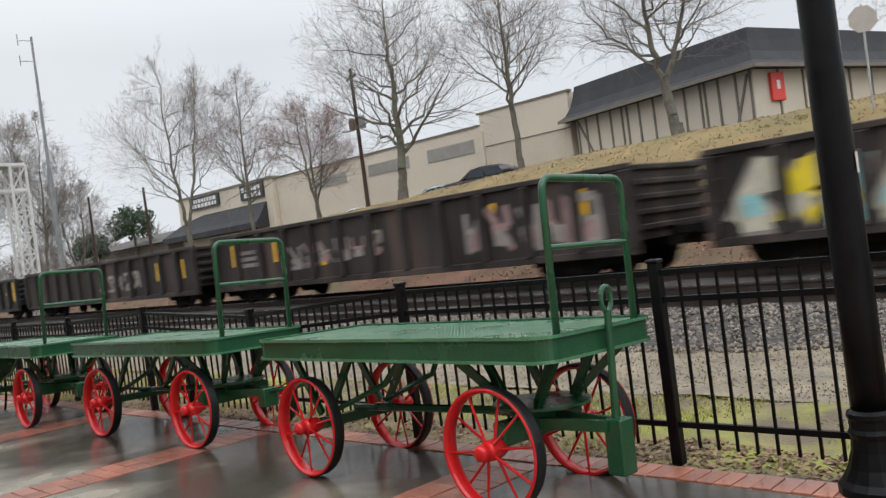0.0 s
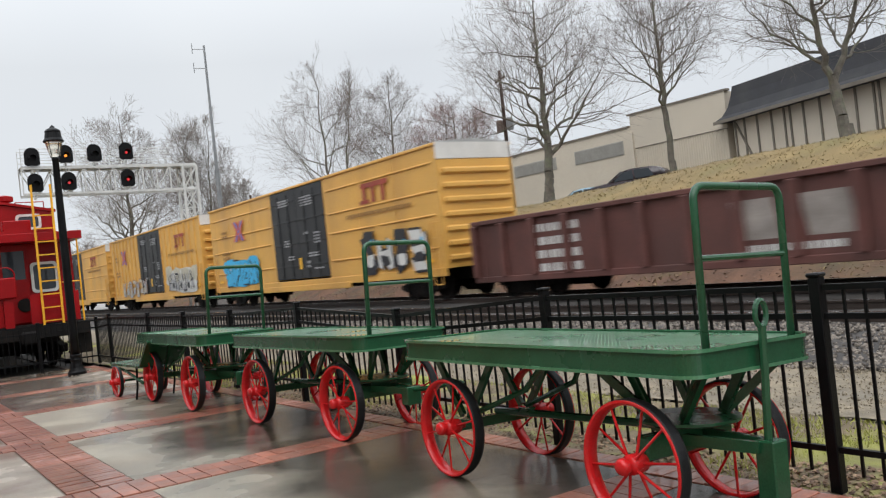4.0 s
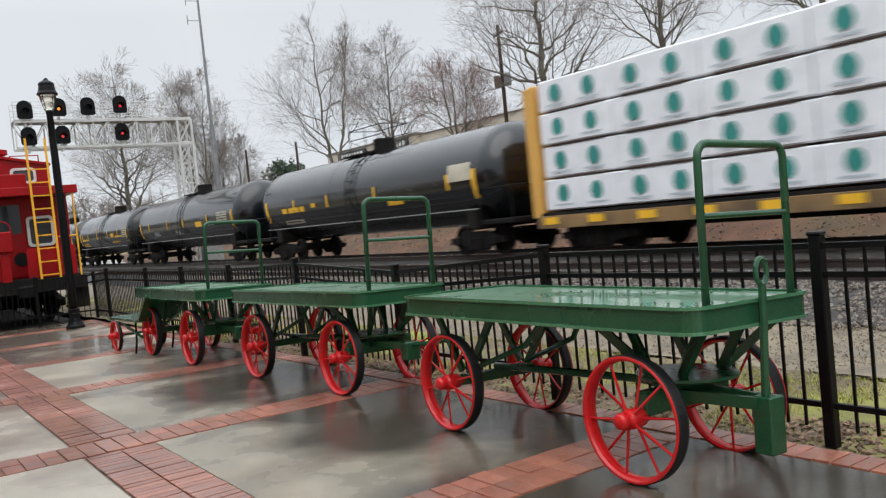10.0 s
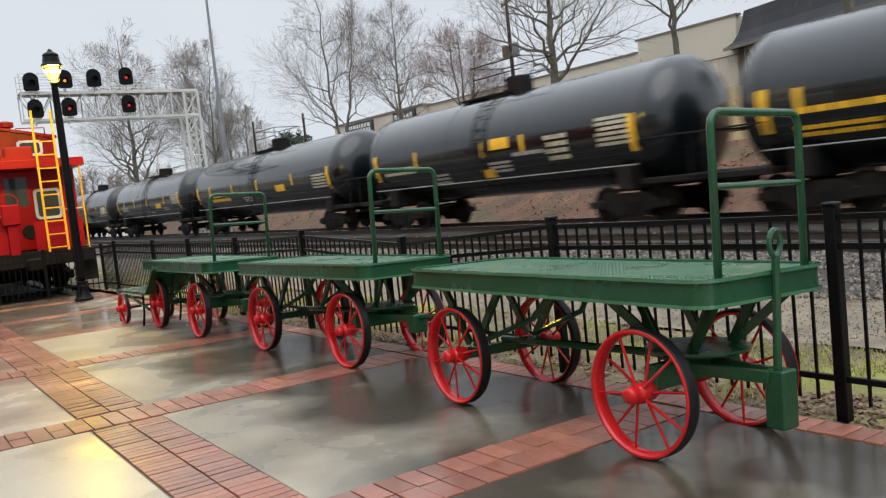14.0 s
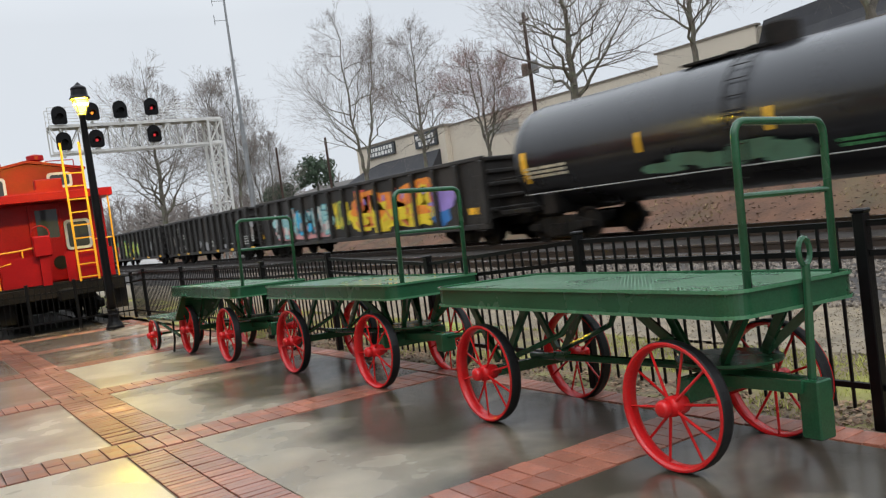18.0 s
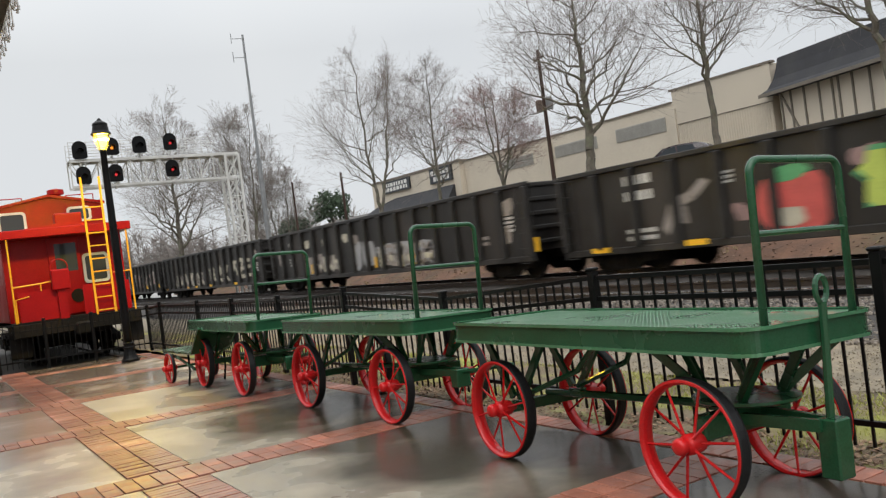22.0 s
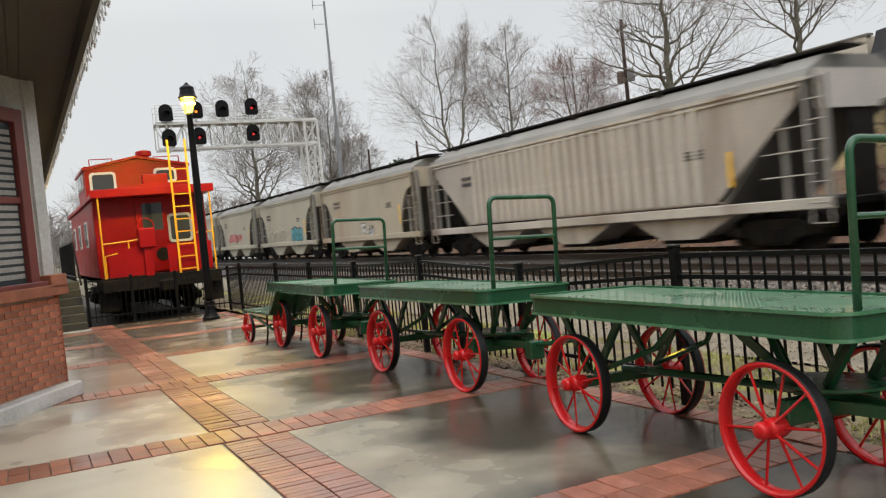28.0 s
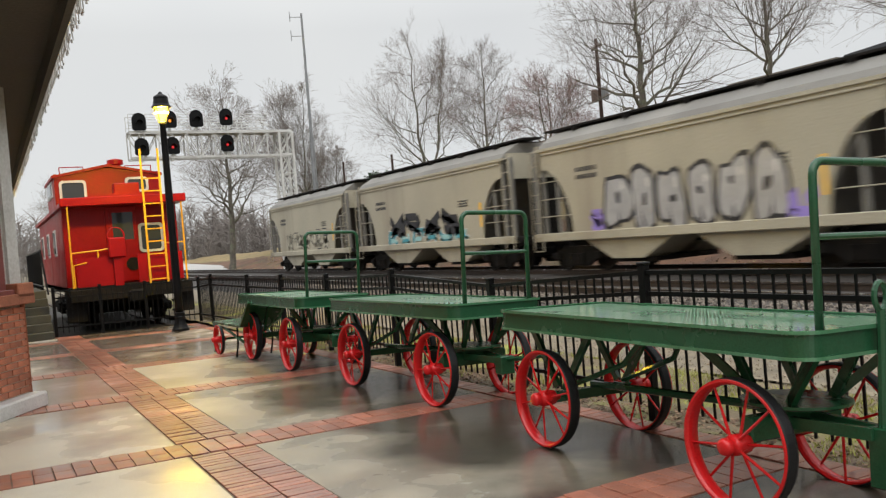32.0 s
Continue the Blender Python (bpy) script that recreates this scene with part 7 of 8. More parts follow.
def parked_car(x, y, z, turn, body_mat, label):
    t = thing("parked_car", label, "car", pose(x, y, z, 0, 0, turn))
    bm = bmesh.new()
    prism(bm, [(-2.2, 0.35), (2.15, 0.35), (2.2, 0.7), (2.05, 0.9), (1.1, 1.0), (-1.9, 1.02), (-2.2, 0.9)], 0, -0.88, 0.88)
    bmesh.ops.bevel(bm, geom=bm.edges[:], offset=0.06, segments=2, affect="EDGES")
    part("body", bm, body_mat, t, smooth=True)
    bm = bmesh.new()
    m = Matrix.Identity(4)
    a = [(-1.95, 1.0), (1.15, 0.98), (0.35, 1.5), (-0.2, 1.6), (-1.4, 1.58), (-1.75, 1.4)]
    prism(bm, a, 0, -0.76, 0.76)
    bmesh.ops.bevel(bm, geom=bm.edges[:], offset=0.07, segments=2, affect="EDGES")
    part("cabin", bm, body_mat, t, smooth=True)
    for s in (-1, 1):
        for pts in ([(-0.35, 1.06), (0.75, 1.04), (0.25, 1.44), (-0.3, 1.52)], [(-0.45, 1.06), (-0.4, 1.52), (-1.2, 1.5), (-1.45, 1.1)]):
            bm = bmesh.new()
            prism(bm, pts, 0, min(s * 0.755, s * 0.768), max(s * 0.755, s * 0.768))
            part("window", bm, WINDOW_DARK, t)
        for y_ in (-1.35, 1.35):
            bm = bmesh.new()
            rod(bm, (s * 0.7, y_, 0.33), (s * 0.9, y_, 0.33), 0.33, seg=20)
            w = part("wheel", bm, RUBBER, t)
            bm = bmesh.new()
            rod(bm, (s * 0.895, y_, 0.33), (s * 0.91, y_, 0.33), 0.2, seg=14)
            part("rim", bm, STEEL, w)
    bm = bmesh.new()
    prism(bm, [(1.13, 1.02), (1.17, 1.0), (0.37, 1.54), (0.33, 1.52)], 0, -0.66, 0.66)
    part("windscreen", bm, WINDOW_DARK, t)
    return t


parked_car(33.6, 29.3, 3.35, 20, mat("dark_plum_car_paint", (0.03, 0.016, 0.02), 0.25, 0, 0.1, 2, 0, 60, coat=0.5), "dark parked car half hidden by the bank")
parked_car(36.0, 35.2, 3.0, 15, mat("pale_blue_car_paint", (0.3, 0.45, 0.55), 0.3, 0, 0.1, 2, 0, 60, coat=0.5), "pale blue parked car behind the bank")
parked_car(36.0, 43.0, 2.6, 15, mat("white_car_paint", (0.7, 0.7, 0.7), 0.3, 0, 0.1, 2, 0, 60, coat=0.5), "white parked car behind the bank")

sgn = thing("stop_sign", "back of an octagonal road sign on a thin post", "road sign", pose(26, 7.75, 3.5))
bm = bmesh.new()
rod(bm, (0, 0, 0), (0, 0, 3.0), 0.035, seg=8)
part("post", bm, STEEL, sgn)
bm = bmesh.new()
prism(bm, [(0.4 * math.cos(radians(22.5 + 45 * k)), 2.58 + 0.4 * math.sin(radians(22.5 + 45 * k))) for k in range(8)], 0, -0.05, -0.04)
part("plate", bm, mat("weathered_sign_back", (0.42, 0.38, 0.34), 0.6, 0.2, 0.1, 3, 0.05, 40), sgn, "grey back of the sign plate", pose(0, 0, 0, 0, 0, 25))

# ---------------------------------------------------------------- poles and mast


def utility_pole(x, y, z, h, label, arms=True, transformer=False):
    t = thing("utility_pole", label, "utility pole", pose(x, y, z))
    bm = bmesh.new()
    rod(bm, (0, 0, -0.3), (0, 0, h), 0.125, 0.09, 10)
    part("pole", bm, POLE_WOOD, t)
    if arms:
        part("crossarm", bx((0, 0, h - 0.5), (0.09, 1.5, 0.09), pose(0, 0, 0, 0, 0, -20)), POLE_WOOD, t)
        for k in (-0.68, -0.35, 0.35, 0.68):
            bm = bmesh.new()
            rod(bm, pose(0, 0, 0, 0, 0, -20) @ Vector((0, k, h - 0.45)), pose(0, 0, 0, 0, 0, -20) @ Vector((0, k, h - 0.28)), 0.04, seg=6)
            part("insulator", bm, STEEL, t)
    if transformer:
        for yy in (-0.42, 0.42):
            bm = bmesh.new()
            lathe(bm, [(0.0, h - 3.4), (0.2, h - 3.36), (0.2, h - 2.78), (0.15, h - 2.7), (0.0, h - 2.67)], 14, Matrix.Translation((0, yy, 0)))
            part("transformer", bm, CAN_BROWN if yy > 0 else MAST_GREY, t, "rust-stained transformer can" if yy > 0 else "grey transformer can")
    return t


utility_pole(30.0, 34.8, 3.3, 8.1, "wooden utility pole with two transformer cans", True, True)
utility_pole(30.0, 71.2, 1.2, 7.8, "leaning wooden pole stub beyond the bank", False)
utility_pole(30.0, 60.9, 1.6, 6.8, "wooden utility pole with a crossarm", True)
mast = thing("antenna_mast", "tall grey steel antenna mast with side antennas", "antenna mast", pose(23.6, 62, -0.3))
bm = bmesh.new()
rod(bm, (0, 0, 0), (0, 0, 10.4), 0.24, 0.17, 14)
part("lower_tube", bm, MAST_GREY, mast)
bm = bmesh.new()
rod(bm, (0, 0, 10.4), (0, 0, 20.2), 0.12, 0.08, 12)
part("upper_tube", bm, MAST_GREY, mast)
for z in (18.4, 19.9):
    bm = bmesh.new()
    rod(bm, (0, 0, z), (-0.9, 0.2, z), 0.025, seg=6)
    rod(bm, (-0.9, 0.2, z - 0.35), (-0.9, 0.2, z + 0.45), 0.03, seg=6)
    part("side_antenna", bm, MAST_GREY, mast)

# ---------------------------------------------------------------- signal gantry
gan = thing("signal_gantry", "grey lattice cantilever gantry with railway signals over the tracks", "signal gantry", pose(0, 54, 0))
XL, XR, ZB, ZT = 8.55, 18.95, 7.72, 9.28


def lattice(name, parent, pts, r, material):
    for a, b in pts:
        part(name, rod(bmesh.new(), a, b, r, seg=6), material, parent)


for dy in (-0.55, 0.55):
    for z in (ZB, ZT):
        part("chord", bx(((XL + XR) / 2, dy, z), (XR - XL, 0.12, 0.14)), GANTRY_PALE, gan)
    n = 12
    for k in range(n + 1):
        x = XL + (XR - XL) * k / n
        part("web_post", bx((x, dy, (ZB + ZT) / 2), (0.07, 0.07, ZT - ZB)), GANTRY_PALE, gan)
    lattice("web_brace", gan, [((XL + (XR - XL) * k / n, dy, ZB if k % 2 else ZT), (XL + (XR - XL) * (k + 1) / n, dy, ZT if k % 2 else ZB)) for k in range(n)], 0.035, GANTRY_PALE)
part("walkway", bx(((XL + XR) / 2, 0, ZT + 0.1), (XR - XL, 1.1, 0.05)), GANTRY_PALE, gan)
for dy in (-0.6, 0.6):
    rail_pts = [((XL, dy, ZT + z), (XR - 1.5, dy, ZT + z)) for z in (0.45, 0.8, 1.15)]
    rail_pts += [((XL + k * 1.0, dy, ZT), (XL + k * 1.0, dy, ZT + 1.15)) for k in range(9)]
    lattice("handrail", gan, rail_pts, 0.022, GANTRY_PALE)
for sx in (18.05, 18.95):
    for dy in (-0.55, 0.55):
        part("tower_leg", bx((sx, dy, (ZT - 0.5) / 2), (0.15, 0.15, ZT + 0.5)), GANTRY_PALE, gan)
n = 7
lattice("tower_brace", gan, [((18.05 if (k + j) % 2 else 18.95, dy, -0.3 + 1.35 * k), (18.95 if (k + j) % 2 else 18.05, dy, -0.3 + 1.35 * (k + 1))) for k in range(n) for dy in (-0.55, 0.55) for j in (0, 1)], 0.04, GANTRY_PALE)
lattice("tower_ring", gan, [((18.05, dy, -0.3 + 1.35 * k), (18.95, dy, -0.3 + 1.35 * k)) for k in range(1, n + 1) for dy in (-0.55, 0.55)], 0.04, GANTRY_PALE)


def signal_head(parent, x, z, lens, tall=False):
    """A round-headed black target with a hooded lamp, facing -y."""
    bm = bmesh.new()
    pts = [(x + 0.42 * math.cos(radians(a)), z + 0.12 + (0.42) * math.sin(radians(a))) for a in range(0, 181, 15)] + [(x - 0.42, z - 0.45), (x - 0.3, z - 0.55), (x + 0.3, z - 0.55), (x + 0.42, z - 0.45)]
    prism(bm, pts, 1, -0.72, -0.66)
    h = part("signal_head", bm, BLACK_IRON, parent, "black signal target with hooded lamp")
    bm = bmesh.new()
    rod(bm, (x, -0.66, z - 0.05), (x, -0.4, z - 0.05), 0.3, seg=16)
    rod(bm, (x, -0.4, z - 0.05), (x, 0, z - 0.05), 0.06, seg=8)
    part("housing", bm, BLACK_IRON, h)
    bm = bmesh.new()
    zz = z - 0.12
    pr = [(0.19 * math.cos(radians(a)), 0.19 * math.sin(radians(a))) for a in range(-20, 201, 20)]
    for (a0, b0), (a1, b1) in zip(pr, pr[1:]):
        bm.faces.new([bm.verts.new((x + a0, -1.1, zz + b0)), bm.verts.new((x + a1, -1.1, zz + b1)), bm.verts.new((x + a1, -0.7, zz + b1)), bm.verts.new((x + a0, -0.7, zz + b0))])
    part("hood", bm, BLACK_IRON, h)
    if lens:
        bm = bmesh.new()
        rod(bm, (x, -0.78, zz), (x, -0.71, zz), 0.085, seg=16)
        part("lens", bm, lens, h, "lit signal lens")
    part("bracket", bx((x, -0.3, z - 0.75), (0.1, 0.5, 0.4)), GANTRY_PALE, h)


for x, z, lens in ((9.15, 9.95, None), (11.0, 10.1, LENS_AMBER), (12.65, 10.15, None), (14.55, 10.25, LENS_RED), (9.2, 8.4, None), (11.05, 8.45, LENS_RED), (14.5, 8.55, LENS_RED)):
    signal_head(gan, x, z, lens)
cabinet = thing("signal_cabinet", "grey steel signal cabinet beside the track", "signal cabinet", pose(18.9, 52.0, -0.2))
part("body", bx((0, 0, 1.0), (1.2, 0.8, 2.0), None, 0.03), STEEL, cabinet)
part("roof", bx((0, 0, 2.04), (1.3, 0.9, 0.08), None, 0.02), STEEL, cabinet)
part("door", bx((0, -0.41, 1.0), (1.0, 0.03, 1.8), None, 0.01), STEEL, cabinet)

# ---------------------------------------------------------------- caboose
RZ = -0.25
cab = thing("caboose", "red wooden caboose with cupola, yellow ladder and railings on a siding", "caboose", pose(3.40, 22.3, RZ))
CW, FLZ, EVZ = 1.39, 1.14, 3.14
END, BACK = 0.85, 10.2


def cab_part(name, bm, material=CABOOSE_RED, label="", parent=None, smooth=False):
    return part(name, bm, material, parent or cab, label, None, smooth)


for s in (-1, 1):
    cab_part("side_wall", bx((s * (CW - 0.04), (END + BACK) / 2, (FLZ + EVZ) / 2 - 0.05), (0.08, BACK - END, EVZ - FLZ + 0.1)))
    for k in range(26):
        cab_part("side_board", bx((s * (CW + 0.004), END + 0.2 + k * 0.36, (FLZ + EVZ) / 2), (0.02, 0.33, EVZ - FLZ - 0.02), None, 0.006))
    for y in (2.6, 5.2, 7.8):
        w = cab_part("side_window", bx((s * (CW + 0.02), END + y, 2.35), (0.04, 0.75, 0.75), None, 0.02), OFF_WHITE, "white framed side window")
        part("pane", bx((s * (CW + 0.045), END + y, 2.35), (0.02, 0.6, 0.6)), WINDOW_DARK, w)
for y in (END, BACK):
    cab_part("end_wall", bx((0, y, (FLZ + EVZ) / 2 + 0.05), (2 * CW, 0.08, EVZ - FLZ + 0.15)))
# porch end: door, window, porthole
dr = cab_part("door", bx((-0.02, END - 0.07, 2.15), (0.74, 0.05, 1.95), None, 0.01), CABOOSE_RED, "red end door with a dark window")
part("pane", bx((0.02, END - 0.1, 2.62), (0.5, 0.02, 0.72)), WINDOW_DARK, dr)
for c, s in (((0.02, END - 0.1, 3.0), (0.6, 0.03, 0.06)), ((0.02, END - 0.1, 2.23), (0.6, 0.03, 0.06)), ((-0.27, END - 0.1, 2.62), (0.06, 0.03, 0.72)), ((0.31, END - 0.1, 2.62), (0.06, 0.03, 0.72))):
    part("sash", bx(c, s), CABOOSE_RED, dr)
bm = bmesh.new()
rod(bm, (0.2, END - 0.12, 1.62), (0.2, END - 0.07, 1.62), 0.17, seg=20)
cab_part("round_plate", bm, UNDER, "dark round plate")


def framed_window(parent, x, y, z, w, h):
    bm = bmesh.new()
    ring_band(bm, rounded(w, h, 0.1), rounded(w - 0.13, h - 0.13, 0.07), 0.0, 0.05)
    bm.transform(Matrix.Translation((x, y, z)) @ pose(0, 0, 0, 90, 0, 0))
    bmesh.ops.recalc_face_normals(bm, faces=bm.faces)
    f = part("window", bm, OFF_WHITE, parent, "white rounded window frame")
    part("pane", prism(bmesh.new(), [(x + a, z + b) for a, b in rounded(w - 0.1, h - 0.1, 0.07)], 1, y - 0.03, y - 0.005), WINDOW_DARK, f)


framed_window(cab, 0.7, END - 0.06, 2.28, 0.62, 0.76)
# floor, roof, cupola
cab_part("floor", bx((0, (0 + BACK) / 2, FLZ - 0.06), (2 * CW, BACK + 0.0, 0.12)), UNDER)
bm = bmesh.new()
prism(bm, [(-CW - 0.1, EVZ), (CW + 0.1, EVZ), (CW + 0.1, EVZ + 0.09), (CW * 0.55, EVZ + 0.24), (0, EVZ + 0.3), (-CW * 0.55, EVZ + 0.24), (-CW - 0.1, EVZ + 0.09)], 1, -0.05, BACK + 0.8)
cab_part("roof", bm, CABOOSE_RED, "low arched red roof")
cab_part("roof_fascia", bx((0, -0.06, EVZ + 0.1), (2 * CW + 0.2, 0.04, 0.2), None, 0.01))
C0, C1, CZ = 2.6, 5.4, 4.1
for s in (-1, 1):
    cab_part("cupola_side", bx((s * (CW - 0.06), (C0 + C1) / 2, (EVZ + CZ) / 2 + 0.1), (0.08, C1 - C0, CZ - EVZ)))
    cu = cab_part("cupola_side_window", bx((s * (CW - 0.01), (C0 + C1) / 2, 3.85), (0.05, 1.6, 0.45), None, 0.02), OFF_WHITE)
    part("pane", bx((s * (CW + 0.02), (C0 + C1) / 2, 3.85), (0.02, 1.45, 0.33)), WINDOW_DARK, cu)
for y in (C0, C1):
    bm = bmesh.new()
    prism(bm, [(-CW + 0.02, EVZ), (CW - 0.02, EVZ), (CW - 0.02, CZ), (0, CZ + 0.24), (-CW + 0.02, CZ)], 1, y - 0.04, y + 0.04)
    cab_part("cupola_end", bm)
bm = bmesh.new()
prism(bm, [(-CW - 0.04, CZ - 0.02), (0, CZ + 0.26), (CW + 0.04, CZ - 0.02), (CW + 0.04, CZ + 0.05), (0, CZ + 0.33), (-CW - 0.04, CZ + 0.05)], 1, C0 - 0.12, C1 + 0.12)
cab_part("cupola_roof", bm)
framed_window(cab, -0.92, C0 - 0.05, 3.7, 0.68, 0.62)
framed_window(cab, 0.74, C0 - 0.05, 3.84, 0.62, 0.42)
cab_part("marker_box", bx((0.12, 0.4, EVZ + 0.38), (0.62, 0.3, 0.34), None, 0.02))
bm = bmesh.new()
lathe(bm, [(0.12, CZ + 0.2), (0.12, CZ + 0.36), (0.22, CZ + 0.4), (0.22, CZ + 0.52), (0.08, CZ + 0.56), (0.0, CZ + 0.56)], 14, Matrix.Translation((0.32, C0 + 0.7, 0)))
cab_part("chimney", bm, CABOOSE_RED, "short red smoke jack")
bm = bmesh.new()
for x in (-1.2, -0.6):
    rod(bm, (x, C0 + 0.2, CZ + 0.1), (x, C0 + 0.2, CZ + 0.3), 0.015, seg=5)
rod(bm, (-1.2, C0 + 0.2, CZ + 0.3), (-0.6, C0 + 0.2, CZ + 0.3), 0.015, seg=5)
for x in (0.5, 1.2):
    rod(bm, (x, C0 + 0.2, CZ + 0.1), (x, C0 + 0.2, CZ + 0.3), 0.015, seg=5)
rod(bm, (0.5, C0 + 0.2, CZ + 0.3), (1.2, C0 + 0.2, CZ + 0.3), 0.015, seg=5)
cab_part("roof_grab_rail", bm)
# yellow ladder and railings
lad = part("end_ladder", bx((0.45, -0.1, (FLZ + 4.5) / 2 - 0.05), (0.05, 0.03, 4.5 - FLZ + 0.1)), YELLOW, cab, "yellow painted end ladder")
part("stile", bx((0.88, -0.1, (FLZ + 4.5) / 2 - 0.05), (0.05, 0.03, 4.5 - FLZ + 0.1)), YELLOW, lad)
for k in range(9):
    part("rung", bx((0.665, -0.1, FLZ + 0.05 + k * 0.32), (0.4, 0.025, 0.03)), YELLOW, lad)
for x in (-CW + 0.06, CW - 0.02):
    bm = bmesh.new()
    rod(bm, (x, -0.02, FLZ - 0.35), (x, -0.02, EVZ), 0.022, seg=6)
    cab_part("corner_rail", bm, YELLOW)
bm = bmesh.new()
tube(bm, [(-CW + 0.06, 0, FLZ + 0.85), (-0.7, 0, FLZ + 0.88), (-0.35, 0, FLZ + 0.92)], 0.02, 6)
tube(bm, [(-CW + 0.1, 0.0, FLZ), (-CW + 0.1, 0.0, FLZ + 0.55), (-CW + 0.4, 0.0, FLZ + 0.6)], 0.018, 6)
rod(bm, (-0.72, 0, FLZ + 0.7), (-0.72, 0, FLZ + 0.88), 0.018, seg=6)
cab_part("porch_railing", bm, YELLOW)
bm = bmesh.new()
tube(bm, [(0.95, 0, FLZ + 0.95), (CW - 0.02, 0, FLZ + 0.95)], 0.02, 6)
cab_part("porch_railing", bm, YELLOW)
cab_part("railing_panel", bx((-0.75, 0.02, FLZ + 0.36), (0.95, 0.03, 0.72)))
cab_part("railing_panel", bx((0.75, 0.02, FLZ + 0.36), (1.1, 0.03, 0.72)))
cab_part("brake_box", bx((-0.28, -0.08, FLZ + 0.92), (0.4, 0.18, 0.5), None, 0.03), CABOOSE_RED, "red brake gear box")
cab_part("brake_post", bx((-0.28, -0.05, FLZ + 0.3), (0.2, 0.08, 0.9)))
bm = bmesh.new()
tube(bm, [(-0.28 + 0.2 * math.cos(a), -0.02, FLZ + 1.22 + 0.2 * math.sin(a)) for a in [2 * math.pi * k / 16 for k in range(17)]], 0.018, 6)
cab_part("brake_wheel", bm)
cab_part("end_beam", bx((0, -0.08, FLZ - 0.2), (2 * CW + 0.1, 0.2, 0.32), None, 0.02), UNDER)
for s in (-1, 1):
    for k in range(3):
        cab_part("porch_step", bx((s * (CW - 0.1), 0.42, FLZ - 0.3 - 0.26 * k), (0.45, 0.6, 0.05)), UNDER)
    cab_part("step_side", bx((s * (CW - 0.1), 0.1, FLZ - 0.45), (0.45, 0.03, 0.75)), UNDER)
cab_part("underframe", bx((0, BACK / 2, FLZ - 0.3), (1.6, BACK - 0.4, 0.35)), UNDER)
for y in (2.3, BACK - 1.9):
    truck(cab, y)
hold("coupler", CACHE["coupler"], cab, "", pose(0, -0.45, 0.85, 0, 0, 180))
track("siding_track", 3.42, RZ, "short siding track under the caboose", RUSTY_RAIL).matrix_basis = pose(3.42, 30.5, RZ)

# ---------------------------------------------------------------- station
BX0, BY0 = 0.61, 10.72  # the bay's far corner
bay = thing("wall_station", "station bay with brick base, pale upper wall and brown window", "building", kind="structure")
ang = math.degrees(math.atan2(0.71, 1.07))
wall = Matrix.Translation((BX0, BY0, gz(BX0, BY0))) @ pose(0, 0, 0, 0, 0, -ang)  # local -y runs back along the slanted face, +x faces out
SILL = 1.16
part("backing", bx((-0.16, -1.6, SILL / 2), (0.2, 3.2, SILL)), MORTAR, bay, m=wall)
bk = shared("station_brick", lambda: bx((0, 0, 0), (0.02, 0.203, 0.062), None, 0.003), STATION_BRICK)
bh = shared("station_half_brick", lambda: bx((0, 0, 0), (0.02, 0.098, 0.062), None, 0.003), STATION_BRICK)
base = part("brick_base", bx((-0.05, -1.6, 0.6), (0.012, 3.2, 0.9)), MORTAR, bay, "red brick base", wall)
for row in range(13):
    for k in range(15):
        y = -0.11 - k * 0.215 - (0.1075 if row % 2 else 0)
        hold("brick", bk, base, "", pose(-0.038, y, 0.21 + row * 0.073))
    if row % 2:
        hold("brick", bh, base, "", pose(-0.038, -0.055, 0.21 + row * 0.073))
part("plinth", bx((0.0, -1.58, 0.08), (0.26, 3.24, 0.17), None, 0.02), STONE, bay, "white painted plinth", wall)
part("sill_course", bx((-0.02, -1.58, SILL + 0.05), (0.2, 3.24, 0.12), None, 0.01), STATION_BRICK, bay, "brick sill course", wall)
part("corner_pier", bx((-0.02, -0.12, SILL + 0.14), (0.2, 0.3, 0.16), None, 0.01), STATION_BRICK, bay, "", wall)
part("upper_wall", bx((-0.14, -1.6, (SILL + 3.9) / 2), (0.12, 3.2, 3.9 - SILL)), STATION_WALL, bay, "pale painted upper wall", wall)
part("corner_board", bx((-0.07, -0.1, (SILL + 3.9) / 2 + 0.1), (0.05, 0.2, 3.9 - SILL)), STATION_WALL, bay, "", wall)
wd = part("window_1", bx((-0.075, -1.22, 2.15), (0.03, 1.7, 1.75)), WINDOW_DARK, bay, "tall dark station window", wall)
for c, s in (((-0.04, -0.42, 2.15), (0.08, 0.15, 2.0)), ((-0.04, -2.02, 2.15), (0.08, 0.15, 2.0)), ((-0.04, -1.22, 3.1), (0.08, 1.75, 0.14)), ((-0.02, -1.22, 1.27), (0.16, 1.85, 0.1)), ((-0.05, -1.22, 2.2), (0.05, 1.5, 0.07))):
    part("window_frame", bx(c, s, None, 0.006), STATION_TRIM, wd, "brown window frame")
for k in range(20):
    part("blind_slat", bx((-0.056, -1.22, 1.4 + k * 0.08), (0.006, 1.4, 0.05)), LOUVRE, wd)
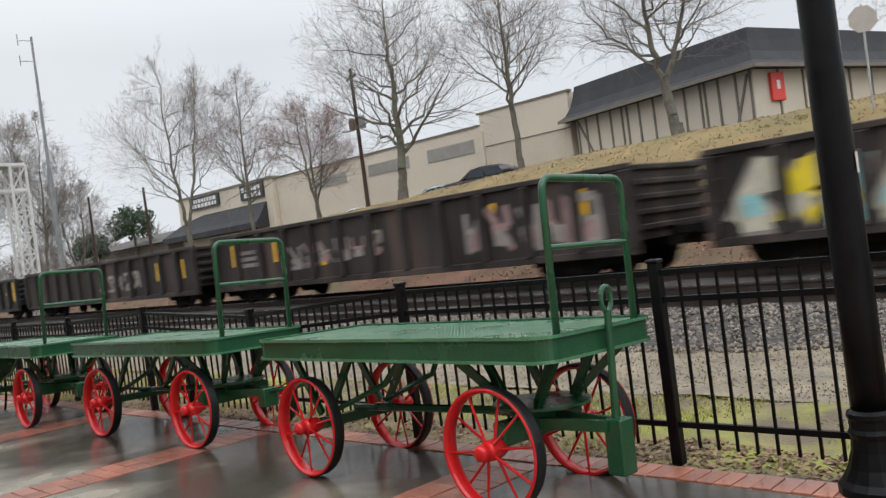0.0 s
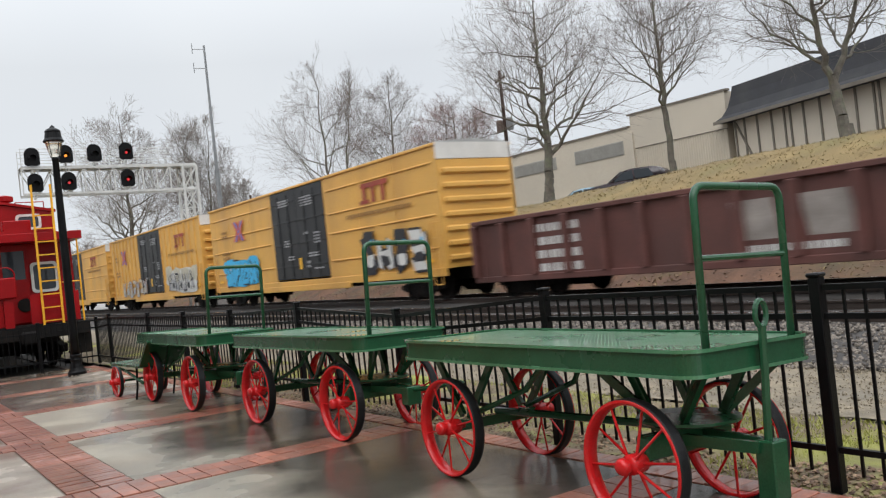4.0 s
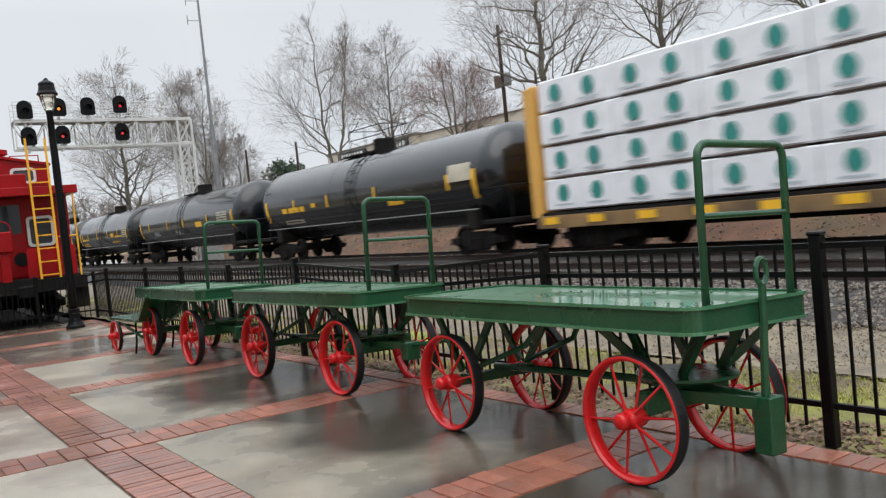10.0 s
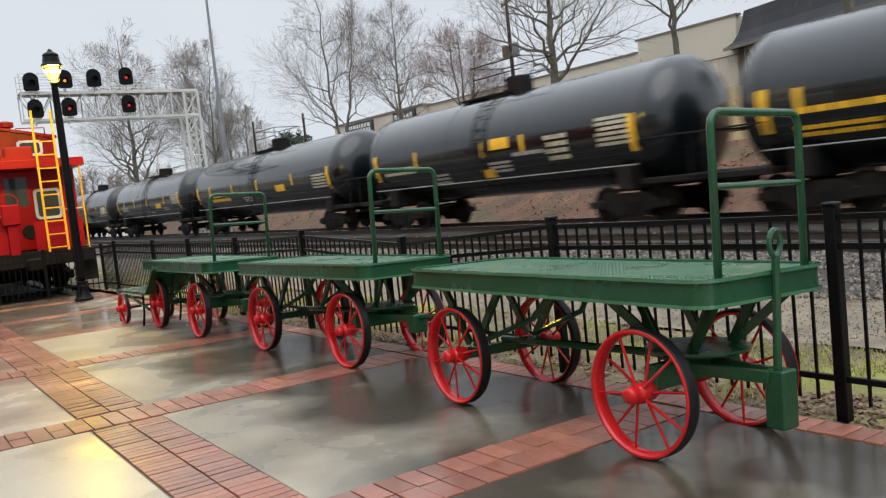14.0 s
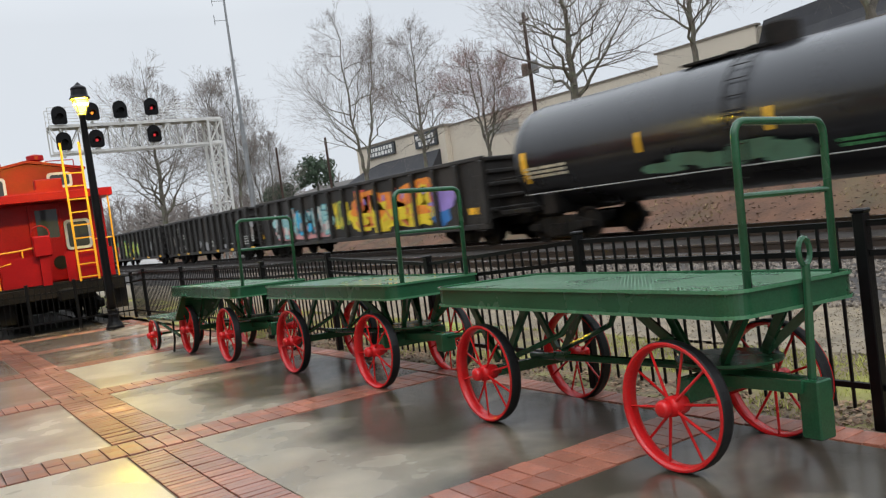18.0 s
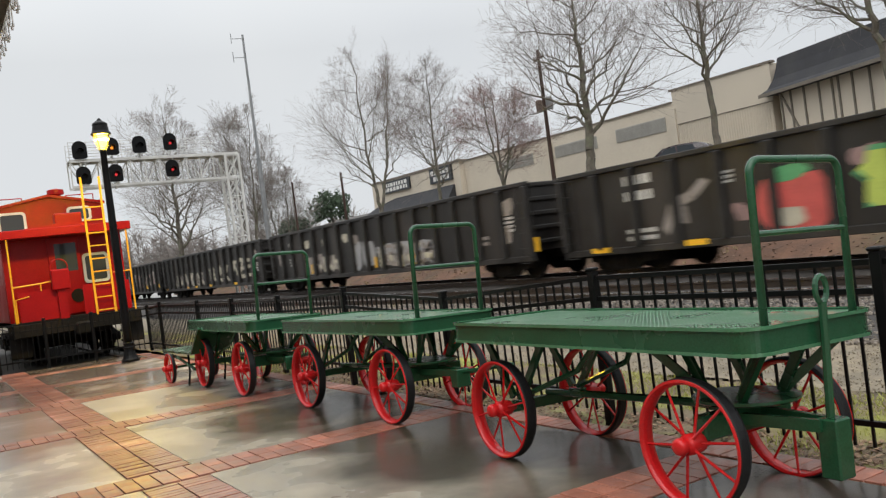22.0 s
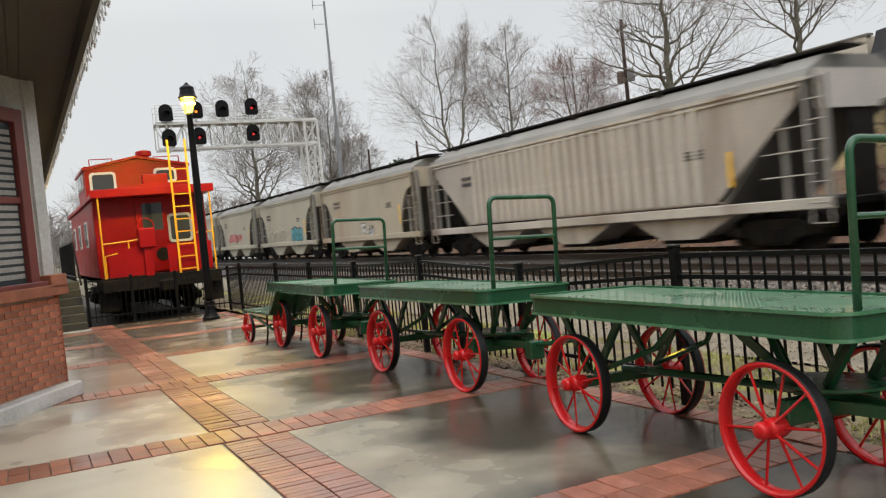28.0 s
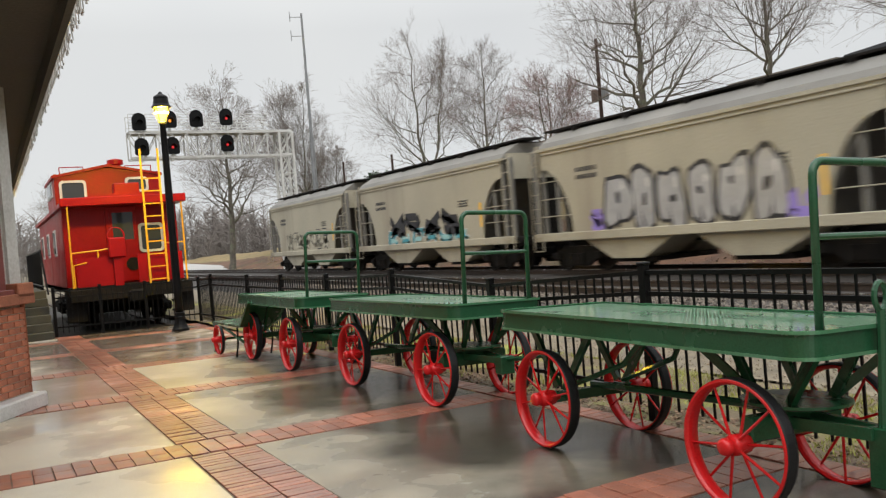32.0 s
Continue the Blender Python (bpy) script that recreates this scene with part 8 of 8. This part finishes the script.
# the rest of the bay and the long wall behind it close the place
for name, a, b in (("bay_front", (BX0 - 0.02, BY0), (BX0 - 0.02, BY0 + 2.4)), ("bay_far", (BX0 - 0.02, BY0 + 2.4), (-1.2, BY0 + 5.0)), ("long_wall", (-1.75, -9.0), (-1.75, BY0 - 3.0)), ("long_wall", (-1.75, BY0 + 5.0), (-1.75, 17.5))):
    d = Vector((b[0] - a[0], b[1] - a[1], 0))
    m = Matrix.Translation(((a[0] + b[0]) / 2, (a[1] + b[1]) / 2, -0.1)) @ pose(0, 0, 0, 0, 0, math.degrees(math.atan2(d.y, d.x)) - 90)
    part(name, bx((-0.1, 0, 0.6), (0.2, d.length, 1.2)), STATION_BRICK, bay, "", m)
    part(name + "_upper", bx((-0.12, 0, 2.6), (0.14, d.length, 2.8)), STATION_WALL, bay, "", m)
roof = thing("station_roof", "wide dark station eave hung with small icicle lights", "roof", kind="structure")
EX, EZ0 = 0.93, 3.28
part("soffit", bx(((EX - 5.0) / 2, 14.5, EZ0 + 0.22), (EX + 5.0, 19.0, 0.06)), SOFFIT, roof, "dark boarded soffit")
part("fascia", bx((EX - 0.02, 14.5, EZ0 + 0.12), (0.05, 19.0, 0.26)), SOFFIT, roof, "dark fascia board")
bm = bmesh.new()
prism(bm, [(EX + 0.05, EZ0 + 0.25), (EX + 0.05, EZ0 + 0.32), (-5.0, EZ0 + 3.0), (-5.0, EZ0 + 2.9)], 1, 5.0, 24.0)
part("roof_slope", bm, SHINGLE, roof)
bm = bmesh.new()
prism(bm, [(-1.5, EZ0 + 1.3), (-1.5, EZ0 + 1.37), (-5.0, EZ0 + 3.0), (-5.0, EZ0 + 2.9)], 1, -10.0, 5.0)
part("roof_slope", bm, SHINGLE, roof)
for k in range(40):
    part("soffit_board", bx((EX - 0.45 - k * 0.1, 14.5, EZ0 + 0.185), (0.09, 18.9, 0.012)), SOFFIT, roof)
bm = bmesh.new()
ri = random.Random(4)
for k in range(278):
    y = 5.05 + k * 0.068
    h = ri.choice((0.05, 0.09, 0.14, 0.08))
    rod(bm, (EX + 0.012, y, EZ0), (EX + 0.012 + ri.uniform(-0.012, 0.012), y + ri.uniform(-0.02, 0.02), EZ0 - h), 0.005, seg=3)
    rod(bm, (EX + 0.012, y, EZ0 - h), (EX + 0.012, y, EZ0 - h - 0.025), 0.008, seg=4)
rod(bm, (EX + 0.012, 5.0, EZ0 + 0.01), (EX + 0.012, 24.0, EZ0 + 0.01), 0.006, seg=4)
ic = part("icicle_lights", bm, OFF_WHITE, roof, "string of unlit icicle lights")
ic["kind"] = "stuff"

# steps and the ramp rail beside the caboose
st = thing("steps", "grey concrete steps with a dark railing beside the caboose", "steps", pose(1.18, 20.25, gz(1.18, 20.25)))
for k in range(6):
    part("step", bx((-0.4, 0.15 + 0.3 * k + 0.6, 0.09 + 0.175 * k), (1.3, 1.5, 0.175), None, 0.012), mat("mossy_grey_concrete", (0.075, 0.072, 0.058), 0.7, 0, 0.3, 3, 0.3, 40, (0.035, 0.04, 0.025), 0.6) if k == 0 else bpy.data.materials["mossy_grey_concrete"], st)
part("step_edge", bx((-0.4, -0.16, 0.012), (1.4, 0.06, 0.03)), OFF_WHITE, st, "white painted edge line")
part("landing", bx((-0.4, 6.0, 0.5), (1.3, 8.6, 1.05)), bpy.data.materials["mossy_grey_concrete"], st)
bm = bmesh.new()
for x in (-1.02, 0.22):
    rod(bm, (x, 0.3, 1.0), (x, 1.9, 2.0), 0.022, seg=6)
    rod(bm, (x, 1.9, 2.0), (x, 9.5, 2.0), 0.022, seg=6)
    rod(bm, (x, 1.9, 1.15), (x, 9.5, 1.15), 0.022, seg=6)
part("handrail", bm, BLACK_IRON, st)
for x in (-1.02, 0.22):
    for k in range(60):
        y = 2.0 + k * 0.125
        hold("baluster", PICKET, st, "", Matrix.Translation((x, y, 1.05)) @ Matrix.Diagonal((1, 1, 0.95, 1)))
pv = thing("pavilion", "pale roofed shelter beyond the steps", "building", pose(-2.5, 46, -0.3))
bm = bmesh.new()
prism(bm, [(-4, 2.6), (4, 2.6), (0, 4.6)], 1, -4, 4)
part("roof", bm, LOUVRE, pv)
for x in (-3.5, 3.5):
    for y in (-3.5, 3.5):
        part("post", bx((x, y, 1.3), (0.2, 0.2, 2.6)), OFF_WHITE, pv)
# a side road that climbs beyond the gantry
road = tagged(part("road", bx((0, 0, 0), (5.0, 46.0, 0.06)), mat("pale_concrete_road", (0.42, 0.41, 0.39), 0.7, 0, 0.1, 0.3, 0.2, 20), None, "", pose(16.5, 95.0, 0.7, 2.6, 0, 12)), "pale concrete side road climbing beyond the tracks", "road", kind="structure")

# ---------------------------------------------------------------- what moves


def motions():
    for car, u in TRAIN:
        walk(car, [(t, pose(16.05, u - SPEED * t, 0.12)) for t in (0, 4, 8, 12, 16, 20, 24, 28, 32)])
    # the lamp is dark until its bulb drops out of the cap and shines
    off, on = pose(0, 0, BULB_Z + 0.455), pose(0, 0, BULB_Z + 0.19)
    walk(BULB, [(0, off), (12.6, off), (12.7, off), (12.8, on), (13, on), (32, on)])


motions()
